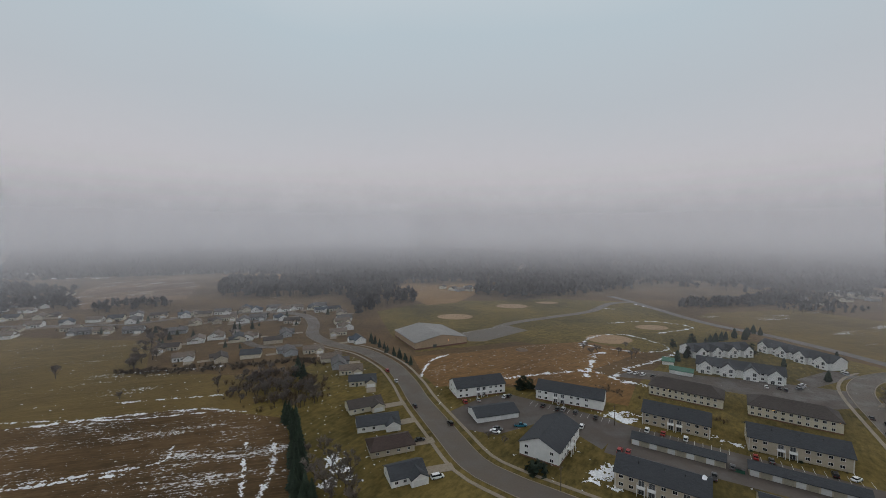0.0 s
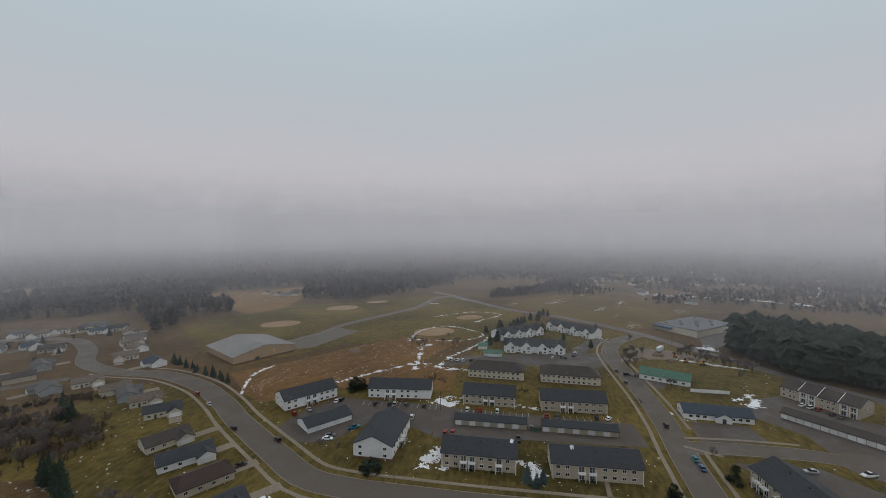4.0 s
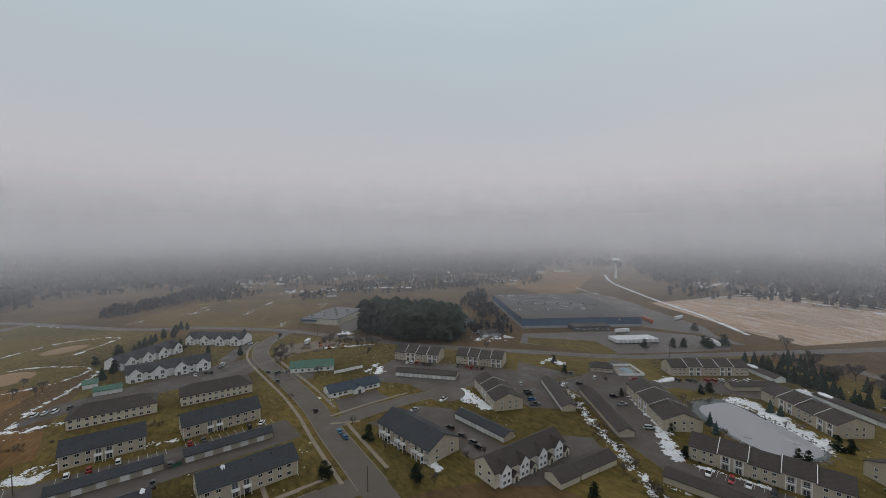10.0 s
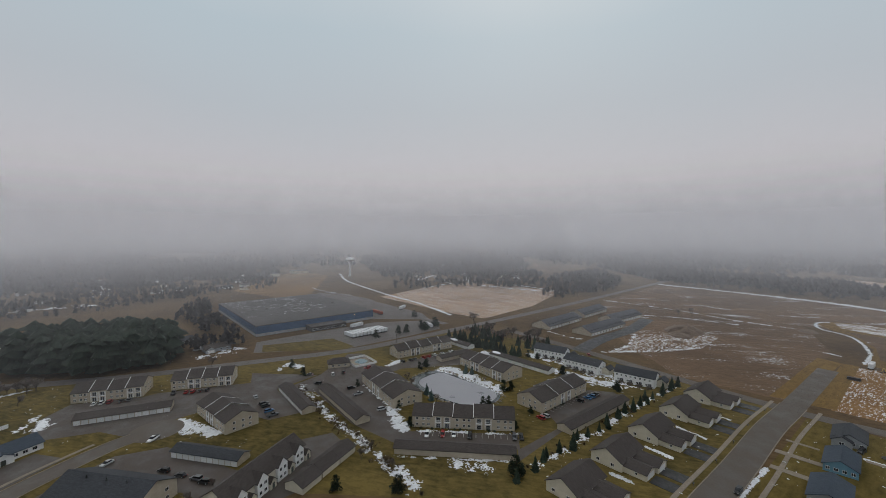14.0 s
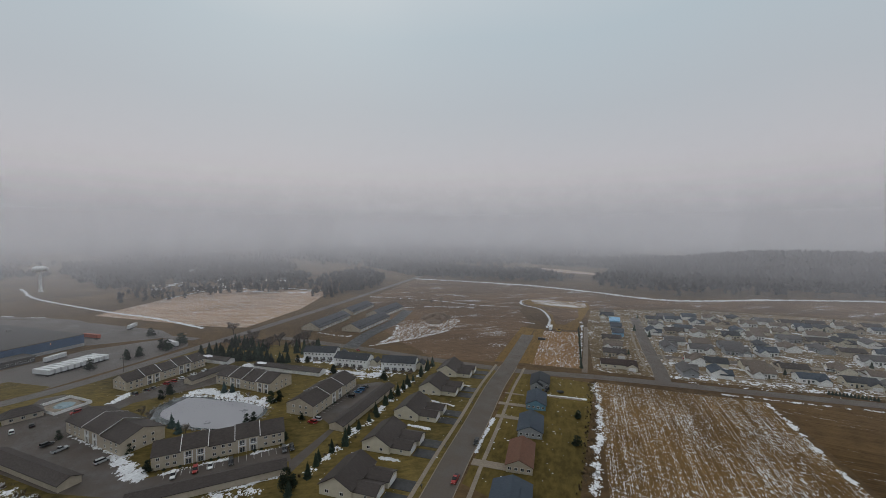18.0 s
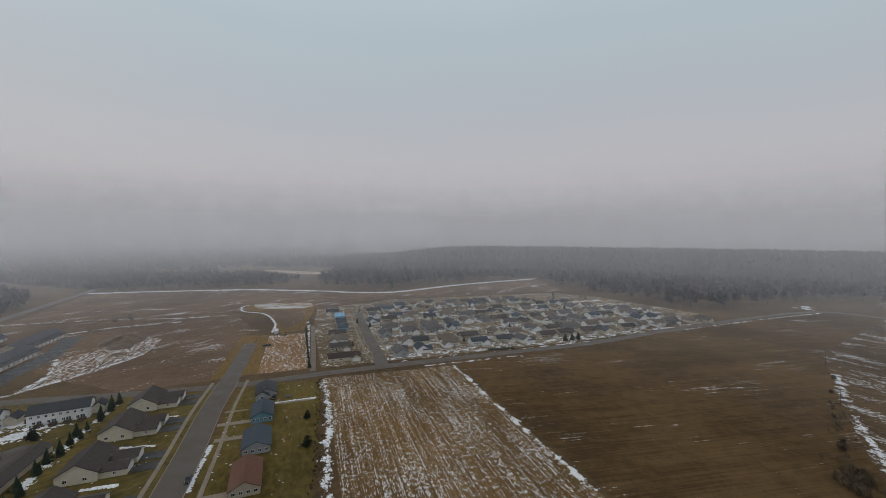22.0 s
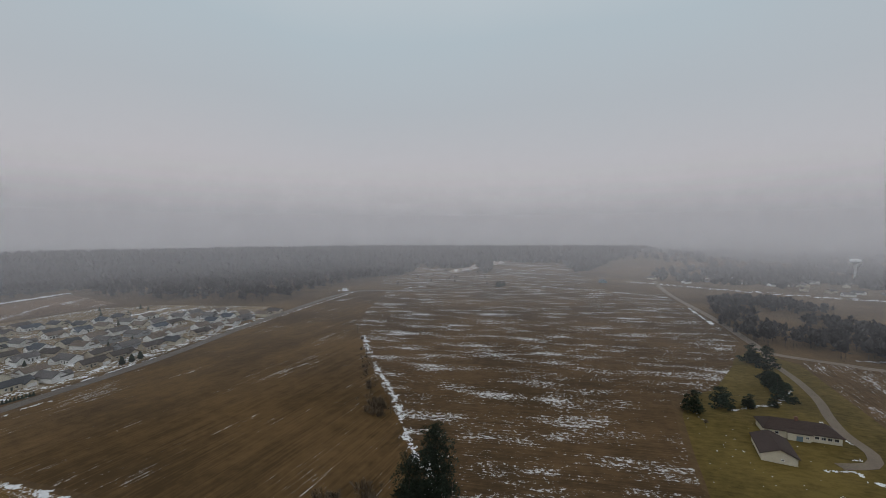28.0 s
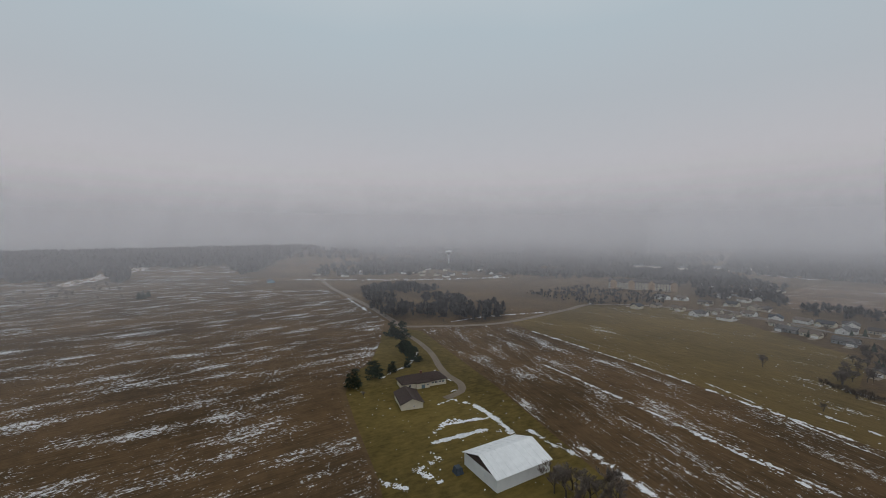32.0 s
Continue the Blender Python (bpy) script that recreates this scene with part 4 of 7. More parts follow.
# white townhouses along the cross street
for x, y, an, w in ((252.6, -157.1, -145.0, 23.0), (222.9, -162.2, -154.0, 24.0), (193.3, -177.9, -147.5, 22.5)):
    d = 10.5
    b = block("townhouse_row", x, y, an, w, d, 5.6, 2.8, WHITE_S, R_CHAR, "pale two-storey townhouse row with a dark roof", "townhouses", group="pale townhouses")
    windows_on(b, w, d, "front", np.arange(-w / 2 + 1.6, w / 2 - 1, 2.6), (3.6,), 1.1, 1.1)
    windows_on(b, w, d, "front", np.arange(-w / 2 + 2.6, w / 2 - 1, 5.2), (0.9,), 1.3, 1.2)
    for s in np.arange(-w / 2 + 4.4, w / 2 - 1, 5.2):
        patio(b, on_face("front", w, d, s, 0.2))
        part("deck", shared("deck", lambda: Shape().box(-1.5, -2.4, 0.7, 1.5, 0, 0.85).box(-1.5, -2.4, 0, -1.35, -2.25, 1.7).box(1.35, -2.4, 0, 1.5, -2.25, 1.7).box(-1.5, -2.4, 1.6, 1.5, -2.3, 1.7).box(-1.2, -3.6, 0, 1.2, -2.4, 0.35), WOODP), None, b, "weathered wooden deck with steps", on_face("front", w, d, s, 0))
    windows_on(b, w, d, "right", (-2, 2), (1.0, 3.6), 1.1, 1.1)
    wing(b, w / 2 + 2.4, 5.0, 0, 5.0, 7.0, 3.2, 1.8, CREAM_S, R_CHAR, False)

# duplexes with paired garages toward the street
for i, (x, y) in enumerate(((163.1, -191.2), (151.8, -163.3), (139.4, -133.4), (127.8, -105.0), (116.0, -77.5))):
    w, d = 12.4, 18.0
    b = block("duplex", x, y, -156.5, w, d, 3.6, 3.5, CREAM_S, R_BROWN, "cream duplex with a grey-brown roof and paired garages", "house", False, group="duplexes along the street")
    for k, (gx, gy) in enumerate(((10.0, 1.2), (10.8, 9.6))):
        p = wing(b, gx, gy, 0, 9.5, 7.4, 2.5, 1.5, CREAM_S, R_BROWN, True)
        garage_door(p, on_face("right", 9.5, 7.4, 0, 0.05), 4.8, 2.2)
        window(p, on_face("front", 9.5, 7.4, 1.0, 1.0), 1.0, 1.0)
        part("driveway", Shape().box(15.4, gy + 0.6, 0, 24.2, gy + 6.8, 0.1 + 0.01 * k), WETDRIVE, b, "wet black driveway")
    windows_on(b, w, d, "front", (-3.2, 2.6), (1.0,), 1.4, 1.2)
    windows_on(b, w, d, "left", (-5.5, 0, 5.5), (1.0,), 1.6, 1.2)
    vents(b, (-2.0, 1.5), 6, 5.4)


# small houses
def house(x, y, angle, w, d, wall, roof, label, along=True, hip=0.0, eave=2.9, rise=2.3, ell=0, group="", gdoor=True, simple=False):
    b = block("house", x, y, angle, w, d, eave, rise, wall, roof, label, "house", along, hip, 0.5, group)
    if ell:
        p = wing(b, ell * (w / 2 - 3.2), -2.6, 0, 6.4, d * 0.8, eave - 0.2, rise * 0.8, wall, roof, False)
        if gdoor:
            garage_door(p, on_face("front", 6.4, d * 0.8, 0, 0.05), 4.6, 2.1)
        else:
            window(p, on_face("front", 6.4, d * 0.8, 0, 1.0), 1.6, 1.2)
    spots = (-w * 0.33, 0.0, w * 0.33) if simple else (-w * 0.36, -w * 0.12, w * 0.12, w * 0.36)
    for s in spots:
        if not ell or s * ell < w * 0.1:
            window(b, on_face("front", w, d, s, 1.0), 1.3, 1.15)
    for f in ("left", "right"):
        windows_on(b, w, d, f, (0.8,) if simple else (-d * 0.22, d * 0.22), (1.0,), 1.2, 1.15)
    return b


house(109.0, -211.5, -154, 10.5, 15, GREY_S, R_CHAR, "grey house with a dark gabled roof", False, ell=-1, gdoor=False)
house(97.0, -184.0, -154, 9.6, 16.5, BLUE_S, R_SLATE, "blue house with a slate-blue roof", False)
house(85.4, -156.8, -154, 10.6, 17.0, GREY_S, R_SLATE, "grey house with a slate-blue roof", False)
house(75.5, -130.6, -154, 9.8, 18.5, TAN_S, R_RUST, "tan house with a rust-brown roof", False)
house(66.0, -108.0, -154, 13.0, 14.0, GREY_S, R_SLATE, "house with a blue-black roof", False, ell=1)
# houses on the curving street
house(-38.0, 199.0, 27, 17, 11, CREAM_S, R_BROWN, "cream ranch house with a brown roof", True, ell=1)
house(-29.0, 180.0, 17, 19, 11, WHITE_S, R_CHAR, "white ranch house with a dark roof", True, ell=1)
house(-20.0, 160.0, 21, 18, 11, TAN_S, R_DARK, "ranch house with a dark brown roof", True, 3.0)
house(-12.0, 141.0, 24, 13, 10, WHITE_S, R_CHAR, "white house with a dark roof beside a driveway", True, ell=1)
WEST = [(-276, 423), (-270, 429), (-258, 435), (-241, 438), (-227, 454), (-224, 467), (-208, 457), (-195, 462), (-180, 455), (-169, 466), (-156, 470), (-146, 478),
        (-136, 451), (-124, 457), (-108, 439), (-350, 407), (-331, 405), (-328, 425), (-304, 400), (-298, 420), (-244, 390), (-228, 396), (-218, 408), (-203, 400),
        (-190, 410), (-169, 410), (-149, 395), (-103, 415), (-98, 393), (-94, 372), (-318, 350), (-301, 354), (-276, 356), (-239, 361), (-188, 341), (-174, 332),
        (-160, 339), (-140, 330), (-133, 351), (-91, 349), (-73, 326), (-208, 302), (-181, 278), (-205, 327), (-159, 278), (-140, 293), (-118, 294), (-96, 297),
        (-80, 284), (-66, 270), (-58, 252), (-47, 233), (-439, 406), (-421, 414), (-404, 422), (-402, 350), (-387, 358), (-385, 375), (-366, 386), (-338, 362),
        (-450, 312), (-423, 322), (-391, 328), (-486, 375), (-452, 382), (-372, 342), (-446, 284), (-498, 357), (-464, 446)]
rng = random.Random(5)
LOOKS = ((WHITE_S, E_GREY, "white"), (WHITE_S, R_SLATE, "white"), (CREAM_S, E_TAN, "cream"), (WHITE_S, E_TAN, "white"), (TAN_S, R_BROWN, "tan"), (GREY_S, E_GREY, "grey"), (CREAM_S, R_CHAR, "cream"))
PROTO = []
def small_window():
    """Frame and pane of a far window in one mesh."""
    fr, gl = frame_shape(1.4, 1.2), Shape().box(-0.62, -0.05, 0.08, 0.62, -0.01, 1.12)
    k = len(fr.v)
    n = len(fr.f)
    fr.v += gl.v
    fr.f += [tuple(q + k for q in f) for f in gl.f]
    me = fr.mesh("small window", TRIM)
    me.materials.append(GLASS)
    for f in me.polygons:
        f.material_index = int(f.index >= n)
    return me


SMALLWIN = small_window()


def small_house(w, d, wall, roof, label, ell, rise):
    """A ranch house with a garage wing, its door, windows and drive."""
    b = block("house", 0, 0, 0, w, d, 3.2, rise, wall, roof, label, "house", True, 0, 0.5, "estate houses")
    p = wing(b, ell * (w / 2 - 2.9), -2.8, 0, 6.2, d * 0.8, 2.6, rise * 0.85, wall, roof, False)
    garage_door(p, on_face("front", 6.2, d * 0.8, 0, 0.05), 4.6, 2.1)
    for q in (-ell * w * 0.05, -ell * w * 0.36):
        part("window", SMALLWIN, None, b, "", on_face("front", w, d, q, 0.95))
    for f in ("left",):
        part("window", SMALLWIN, None, b, "", on_face(f, w, d, 1.0, 0.95))
    door(b, on_face("front", w, d, -ell * w * 0.2, 0.05))
    part("driveway", Shape().box(ell * (w / 2 - 2.9) - 2.6, -10.5, 0, ell * (w / 2 - 2.9) + 2.6, -2.8, 0.1), CONCRETE, b, "pale concrete drive")
    return b


for k, (wm, rm, word) in enumerate(LOOKS):
    for ell in (-1, 1):
        PROTO.append(small_house(rng.uniform(12.5, 15.5), rng.uniform(8.0, 9.6), wm, rm, "small %s house with a %s roof" % (word, "slate-blue" if rm is R_SLATE else "brown" if rm in (R_BROWN, E_TAN) else "grey"), ell, rng.uniform(2.0, 2.8)))
used = set()


def estate_house(x, y, angle):
    k = rng.randrange(len(PROTO))
    m = pose(x, y, 0, 0, 0, angle)
    if k in used:
        copy_thing(PROTO[k], m)
    else:
        used.add(k)
        PROTO[k].matrix_basis = m


for i, (x, y) in enumerate(WEST):
    estate_house(x, y, rng.choice((20, 25, -60, 110, 200, 15)) + rng.uniform(-6, 6))

# the eastern estate, rows parallel to the cross street
ALONG, AWAY = Vector((-0.914, -0.405)), Vector((0.405, -0.914))
for row, (p, a, n, s0, turn) in enumerate(((24, 21.5, 16, 20, 24), (50, 21.0, 15, 22, 204), (78, 20.5, 16, 20, 24), (104, 20.0, 15, 24, 204), (132, 20.0, 14, 18, 24), (158, 20.5, 13, 22, 204), (186, 21.0, 11, 26, 24), (212, 22.0, 9, 40, 204))):
    for i in range(n):
        if (row, i) in ((2, 4), (2, 5), (5, 8)):
            continue
        c = Vector((56, -270)) + ALONG * (s0 + a * i + rng.uniform(-3.5, 3.5)) + AWAY * (p + rng.uniform(-3, 3))
        estate_house(c.x, c.y, turn + 180 + rng.uniform(-5, 5) + (90 if rng.random() < 0.4 else 0))
for i, (x, y) in enumerate(((138.4, -416), (120, -368), (129, -391))):
    house(x, y, 112, 11, 9, WRAP if i < 2 else GREY_S, R_SLATE if i != 0 else WRAP, "bright blue house under construction" if i < 2 else "small grey house with a slate-blue roof", False, 0, 3.4, 2.6)
house(85.5, -277.0, -156, 22, 9, CREAM_S, R_DARK, "long cream ranch house with a dark brown roof", True, ell=1)
for x, y in ((112, -343), (104, -321.5), (96.5, -302), (148, -436), (156, -458)):
    estate_house(x, y, 202 + rng.uniform(-4, 4))

# office, green-roofed building, pool house
w, d = 29.7, 11.0
b = block("office", 196.8, 120.5, -37.1, w, d, 2.9, 2.7, WHITE_S, R_SLATE, "low white office with a slate-blue roof and gabled porch", "office")
p = wing(b, 1.5, -2.2, 0, 6.5, 6.0, 2.7, 1.8, WHITE_S, R_SLATE, False)
door(p, on_face("front", 6.5, 6, 0, 0.05), 1.6)
windows_on(b, w, d, "front", (-12, -9, -6, 6, 9, 12), (0.9,), 1.7, 1.3)
windows_on(b, w, d, "left", (-2.5, 2.5), (0.9,), 1.4, 1.3)
b = block("green_roofed_building", 217.9, 165.8, -57.0, 27.0, 11.0, 3.2, 3.0, WHITE_S, R_GREEN, "low white building with a green metal roof", "building")
windows_on(b, 27.0, 11.0, "front", (-10, -6, -2, 2, 6, 10), (0.9,), 1.6, 1.3)
windows_on(b, 27.0, 11.0, "right", (-2, 2), (1.0,), 1.4, 1.2)
f = thing("fence", 219.0, 150.0, -35, "long white board fence", "fence")
for i in range(8):
    part("board", shared("board", lambda: Shape().box(0, -0.06, 0.05, 2.4, 0.06, 1.9), TRIM), None, f, "", pose(2.5 * i, 0, 0))
b = block("pool_house", 276.8, -12.2, -88.0, 14.0, 9.0, 2.9, 2.4, TAN_S, R_BROWN, "low pool house with a hipped brown roof", "building", hip=4.0)
windows_on(b, 14, 9, "front", (-4, 0, 4), (0.9,), 1.4, 1.2)
f = thing("pool_fence", 284, -27, -70, "white fence round the swimming pool", "fence")
for i, (x0, y0, x1, y1) in enumerate(((-8, -9, 8, -9), (8, -9, 8, 10), (8, 10, -8, 10), (-8, 10, -8, -9))):
    L = math.hypot(x1 - x0, y1 - y0)
    part("panel", Shape().box(0, -0.05, 0.1, L, 0.05, 1.6), TRIM, f, "", pose(x0, y0, 0, 0, 0, math.degrees(math.atan2(y1 - y0, x1 - x0))))
POOLW = wet("pool_cover", (0.10, 0.17, 0.20), (0.16, 0.24, 0.27), 0.2, 0.5)
region("pool_deck", [(277, -20), (291, -20), (295, -33), (277, -34)], 0.10, CONCRETE, "pale concrete deck round the pool", "deck")
pool = Shape().poly(*[(285.5 + 4.5 * math.cos(a) * (1 + 0.25 * math.cos(2 * a)), -27.5 + 4.5 * math.sin(a), 0.12) for a in np.linspace(0, 6.28, 19)[:-1]])
tagged(part("pool", pool, POOLW), "covered blue-grey swimming pool", "pool", "", "structure")

# village of white gabled apartments
for x, y, an, w in ((183.3, 246.9, -33.5, 45.0), (201.8, 288.4, 5.0, 46.0), (246.7, 282.4, -75.0, 48.0)):
    d = 14.0
    b = block("apartment_block", x, y, an, w, d, 5.2, 3.6, WHITE_S, R_CHAR, "white apartment block with tall front gables and dark roof", "apartment block", group="white gabled apartments")
    for s in (-w * 0.39, -w * 0.13, w * 0.13, w * 0.39):
        p = wing(b, s, -2.5, 0, 7.4, 8.0, 5.0, 3.4, WHITE_S, R_CHAR, False)
        patio(p, on_face("front", 7.4, 8, -1.5, 0.1))
        patio(p, on_face("front", 7.4, 8, 1.6, 2.95))
        window(p, on_face("front", 7.4, 8, 1.6, 0.9))
    windows_on(b, w, d, "front", [s for s in np.arange(-w / 2 + 2, w / 2 - 1, 3.2) if min(abs(abs(s) - w * 0.39), abs(abs(s) - w * 0.13)) > 4.6])

# brown townhouse rows beyond the cross street
for x, y, an, w in ((306, -253, -68, 60), (338.5, -304.5, -69, 54), (340, -231, -64, 60), (374, -292, -64, 52)):
    d = 19.0
    b = block("townhouse_row", x, y, an, w, d, 3.2, 4.4, TAN_S, R_TOWN, "low townhouse row with grey-blue roofs and dormers", "townhouses", group="brown townhouse rows")
    for s in np.arange(-w / 2 + 3, w / 2 - 2, 5.0):
        garage_door(b, on_face("front", w, d, s, 0.05), 3.2, 2.1)
        part("dormer", shared("dormer", lambda: roof_shape(1.6, 2.4, 1.0, 0.7, False, 0.15, 0.15), R_TOWN), None, b, "", pose(s, 1.0, 3.5))
        part("window", SMALLWIN, None, b, "", on_face("front", w, d, s + 2.4, 0.9))

# sports hall
b = block("sports_hall", -0.9, 314.6, 26.2, 45.0, 46.0, 5.5, 4.2, M_TAN, M_GREY, "large tan sports hall with a grey metal roof", "hall", False, over=0.6)
part("lower_band", Shape().box(-22.56, -0.08, 0, 22.56, 46.08, 1.1), BRICK, b, "dark base band")
door(b, on_face("front", 45, 46, -6, 0.05), 3.0, 2.6)
wall_lamp(b, on_face("front", 45, 46, 6, 4.5))

# warehouse
w, d = 116.0, 150.0
b = thing("warehouse", 403.5, -0.5, -67.2, "vast blue warehouse with a dark flat roof", "warehouse")
part("wall", Shape().box(-w / 2, 0, 0, w / 2, d, 9.0), M_BLUE, b)
part("lower_wall", Shape().box(-w / 2 - 0.1, -0.1, 0, w / 2 + 0.1, d + 0.1, 2.4), GREY_S, b, "grey lower wall band")
part("roof", Shape().box(-w / 2 - 0.4, -0.4, 9.0, w / 2 + 0.4, d + 0.4, 9.5, 0.5), M_FLAT, b)
p = part("entrance_block", Shape().box(-14, -14, 0, 20, -0.12, 4.0).box(-14.5, -14.5, 4.0, 20.5, -0.12, 4.5), M_FLAT, b, "low dark office block")
for s in np.arange(-12, 19, 3.4):
    window(p, pose(s, -14, 1.0), 2.4, 1.6)
wall_lamp(b, on_face("front", w, d, 36, 7.0))
for s in np.arange(-40, 50, 14):
    part("roof_unit", shared("roof_unit", lambda: Shape().box(-1.2, -1.2, 0, 1.2, 1.2, 1.2, 0.1), M_GREY), None, b, "", pose(s, 60 + (s * 7) % 50, 9.5))

# flat-roofed shop
w, d = 38.0, 60.0
b = thing("shop", 335.6, 245.0, -85.6, "flat-roofed pale shop with a blue corner", "shop")
part("wall", Shape().box(-w / 2, 0, 0, w / 2, d, 5.5), CREAM_S, b)
part("roof", Shape().box(-w / 2 - 0.3, -0.3, 5.5, w / 2 + 0.3, d + 0.3, 6.0, 0.3), M_SHOP, b)
part("canopy", Shape().box(-w / 2 - 0.5, -3.0, 3.2, -w / 2 + 16, -0.02, 4.8), M_BLUE, b, "blue entrance canopy")
for k in range(9):
    part("roof_unit", SHARED["roof_unit"], None, b, "", pose(-14 + (k * 11) % 29, 8 + k * 5.4, 6.0))

# farmstead
w, d = 27.0, 11.0
b = block("farmhouse", -231.5, 18.5, 106.0, w, d, 3.6, 2.8, CREAM_S, R_DARK, "cream farmhouse with a hipped dark brown roof", "house", hip=4.5, over=0.8)
part("garage_front", Shape().box(-5.5, -1.6, 0, 2.5, -0.05, 3.3), CREAM_S, b, "projecting cream bay")
part("bay_roof", Shape().hexa([(-6, -2.2, 3.3), (3, -2.2, 3.3), (3, 0.5, 3.9), (-6, 0.5, 3.9)], [(-6, -2.2, 3.5), (3, -2.2, 3.5), (3, 0.5, 4.1), (-6, 0.5, 4.1)]), R_DARK, b)
door(b, pose(-1.5, -1.6, 0.05), 2.2, 2.1, plain("blue_grey_door", (0.10, 0.15, 0.18), (0.15, 0.20, 0.23)))
windows_on(b, w, d, "front", (5, 7.2, 9.4, 11.6), (1.3,), 1.6, 1.3)
windows_on(b, w, d, "front", (-12, -9), (1.3,), 1.4, 1.2)
window(b, pose(1.2, -1.6, 1.4), 1.2, 1.0)
part("chimney", Shape().box(-1, 5, 5.5, 0.2, 6.2, 8.0), BRICK, b, "brick chimney")
w, d = 11.4, 17.0
b = block("farm_garage", -202.5, 9.8, 101.0, w, d, 3.2, 2.4, CREAM_S, R_DARK, "cream farm garage with a dark brown roof", "garage", False, over=0.7)
windows_on(b, w, d, "front", (1.0,), (1.2,), 1.0, 0.7)
windows_on(b, w, d, "left", (-6, -2, 2, 6), (1.6,), 0.9, 0.6)
w, d = 20.3, 25.0
b = block("barn", -141.7, 31.4, 23.5, w, d, 5.0, 3.6, STEEL, M_ROOF, "white metal barn with a pale ribbed roof and brown gable", "barn", False, over=0.7)
part("gable_panel", Shape().poly((-w / 2 + 0.2, -0.06, 5.0), (w / 2 - 0.2, -0.06, 5.0), (0, -0.06, 8.45)), R_DARK, b, "dark brown gable cladding")
for k in range(9):
    for sg in (-1, 1):
        y = 1 + k * 2.9
        part("roof_rib", Shape().hexa([(sg * (w / 2 + 0.7), y, 4.98), (sg * (w / 2 + 0.7), y + 0.08, 4.98), (0, y + 0.08, 8.82), (0, y, 8.82)], [(sg * (w / 2 + 0.7), y, 5.06), (sg * (w / 2 + 0.7), y + 0.08, 5.06), (0, y + 0.08, 8.9), (0, y, 8.9)]), M_ROOF, b)
part("sliding_door", Shape().box(-3, -0.14, 0.05, 3, -0.02, 4.2), STEEL, b)
t = thing("dark_tank", -146.0, 24.0, 20, "small dark blue tarpaulin-covered stack", "stack")
part("cover", Shape().box(-1.8, -1.6, 0, 1.8, 1.6, 2.4, 0.5), R_SLATE, t)


# water towers
def water_tower(x, y, h, r):
    t = thing("water_tower", x, y, 0, "pale water tower with a rounded tank on a single stem", "water tower")
    s, n = Shape(), 20
    prof = [(r * 0.42, 0), (r * 0.26, 3), (r * 0.2, 8), (r * 0.2, h - 10), (r * 0.32, h - 8)]
    s.v = [(q * math.cos(6.2832 * i / n), q * math.sin(6.2832 * i / n), z) for q, z in prof for i in range(n)]
    s.f = [(j * n + i, j * n + (i + 1) % n, (j + 1) * n + (i + 1) % n, (j + 1) * n + i) for j in range(len(prof) - 1) for i in range(n)]
    part("stem", s.mesh("stem", STEEL, True), None, t)
    s = Shape()
    rings = [(r * math.sin(a), h - 5 + (5 if a < 1.57 else 4) * math.cos(a)) for a in np.linspace(0.05, 3.0, 12)]
    s.v = [(q * math.cos(6.2832 * i / n), q * math.sin(6.2832 * i / n), z) for q, z in rings for i in range(n)]
    s.f = [(j * n + i, (j + 1) * n + i, (j + 1) * n + (i + 1) % n, j * n + (i + 1) % n) for j in range(len(rings) - 1) for i in range(n)] + [tuple(range(n))]
    part("tank", s.mesh("tank", STEEL, True), None, t)


water_tower(867, -62, 40, 9.0)
water_tower(-1063, 150, 42, 9.0)
# four-storey residence beyond the western meadow
w, d = 96.0, 18.0
b = thing("residence", -583, 385, 53.9, "long four-storey cream residence in the fog", "apartment block")
part("wall", walls_shape(w, d, 11.5, 3.5), TAN_S, b)
part("roof", roof_shape(w, d, 11.5, 3.5), R_BROWN, b)
for s in (-40, -14, 14, 44):
    wing(b, s, -3, 0, 9, 8, 11.5, 3.5, M_TAN, R_BROWN, False)
for s in np.arange(-46, 47, 4.2):
    if all(abs(s - q) > 5.5 for q in (-40, -14, 14, 44)):
        for z in (1.0, 3.9, 6.8, 9.5):
            part("window", SMALLWIN, None, b, "", on_face("front", w, d, s, z) @ Matrix.Diagonal((1.3, 1, 1.3, 1)))


# ---- trees ----
def conifer_mesh(name, h, r, seed, material, layers=11, per=9, lean=False):
    """A crown of drooping boughs in tiers, ragged at the edge."""
    q = random.Random(seed)
    s = Shape()
    for k in range(layers):
        t = k / (layers - 1)
        z = h * (0.06 + 0.9 * t)
        rad = (r * min(1, 0.55 + 1.8 * t) * (1 - t) ** 0.55 if lean else r * (1 - t) ** 0.8 + 0.12 * r * (1 - t)) + 0.15
        n = max(4, int(per * (1 - 0.55 * t)))
        a0 = q.uniform(0, 6)
        for i in range(n):
            a = a0 + 6.2832 * i / n + q.uniform(-0.25, 0.25)
            l = rad * q.uniform(0.72, 1.12)
            wd = l * q.uniform(0.32, 0.5)
            c, e = math.cos(a), math.sin(a)
            up = h * q.uniform(0.03, 0.07)
            tip = (c * l, e * l, z - l * q.uniform(0.15, 0.4))
            for sg in (-1, 1):
                side = (c * l * 0.55 - sg * e * wd, e * l * 0.55 + sg * c * wd, z - l * 0.22)
                s.poly((0, 0, z + up), side, tip) if sg < 0 else s.poly((0, 0, z + up), tip, side)
            low = (c * l * 0.5, e * l * 0.5, z - l * 0.45 - 0.2)
            s.poly((0, 0, z - 0.2), tip, low)
    return s.mesh(name, material)


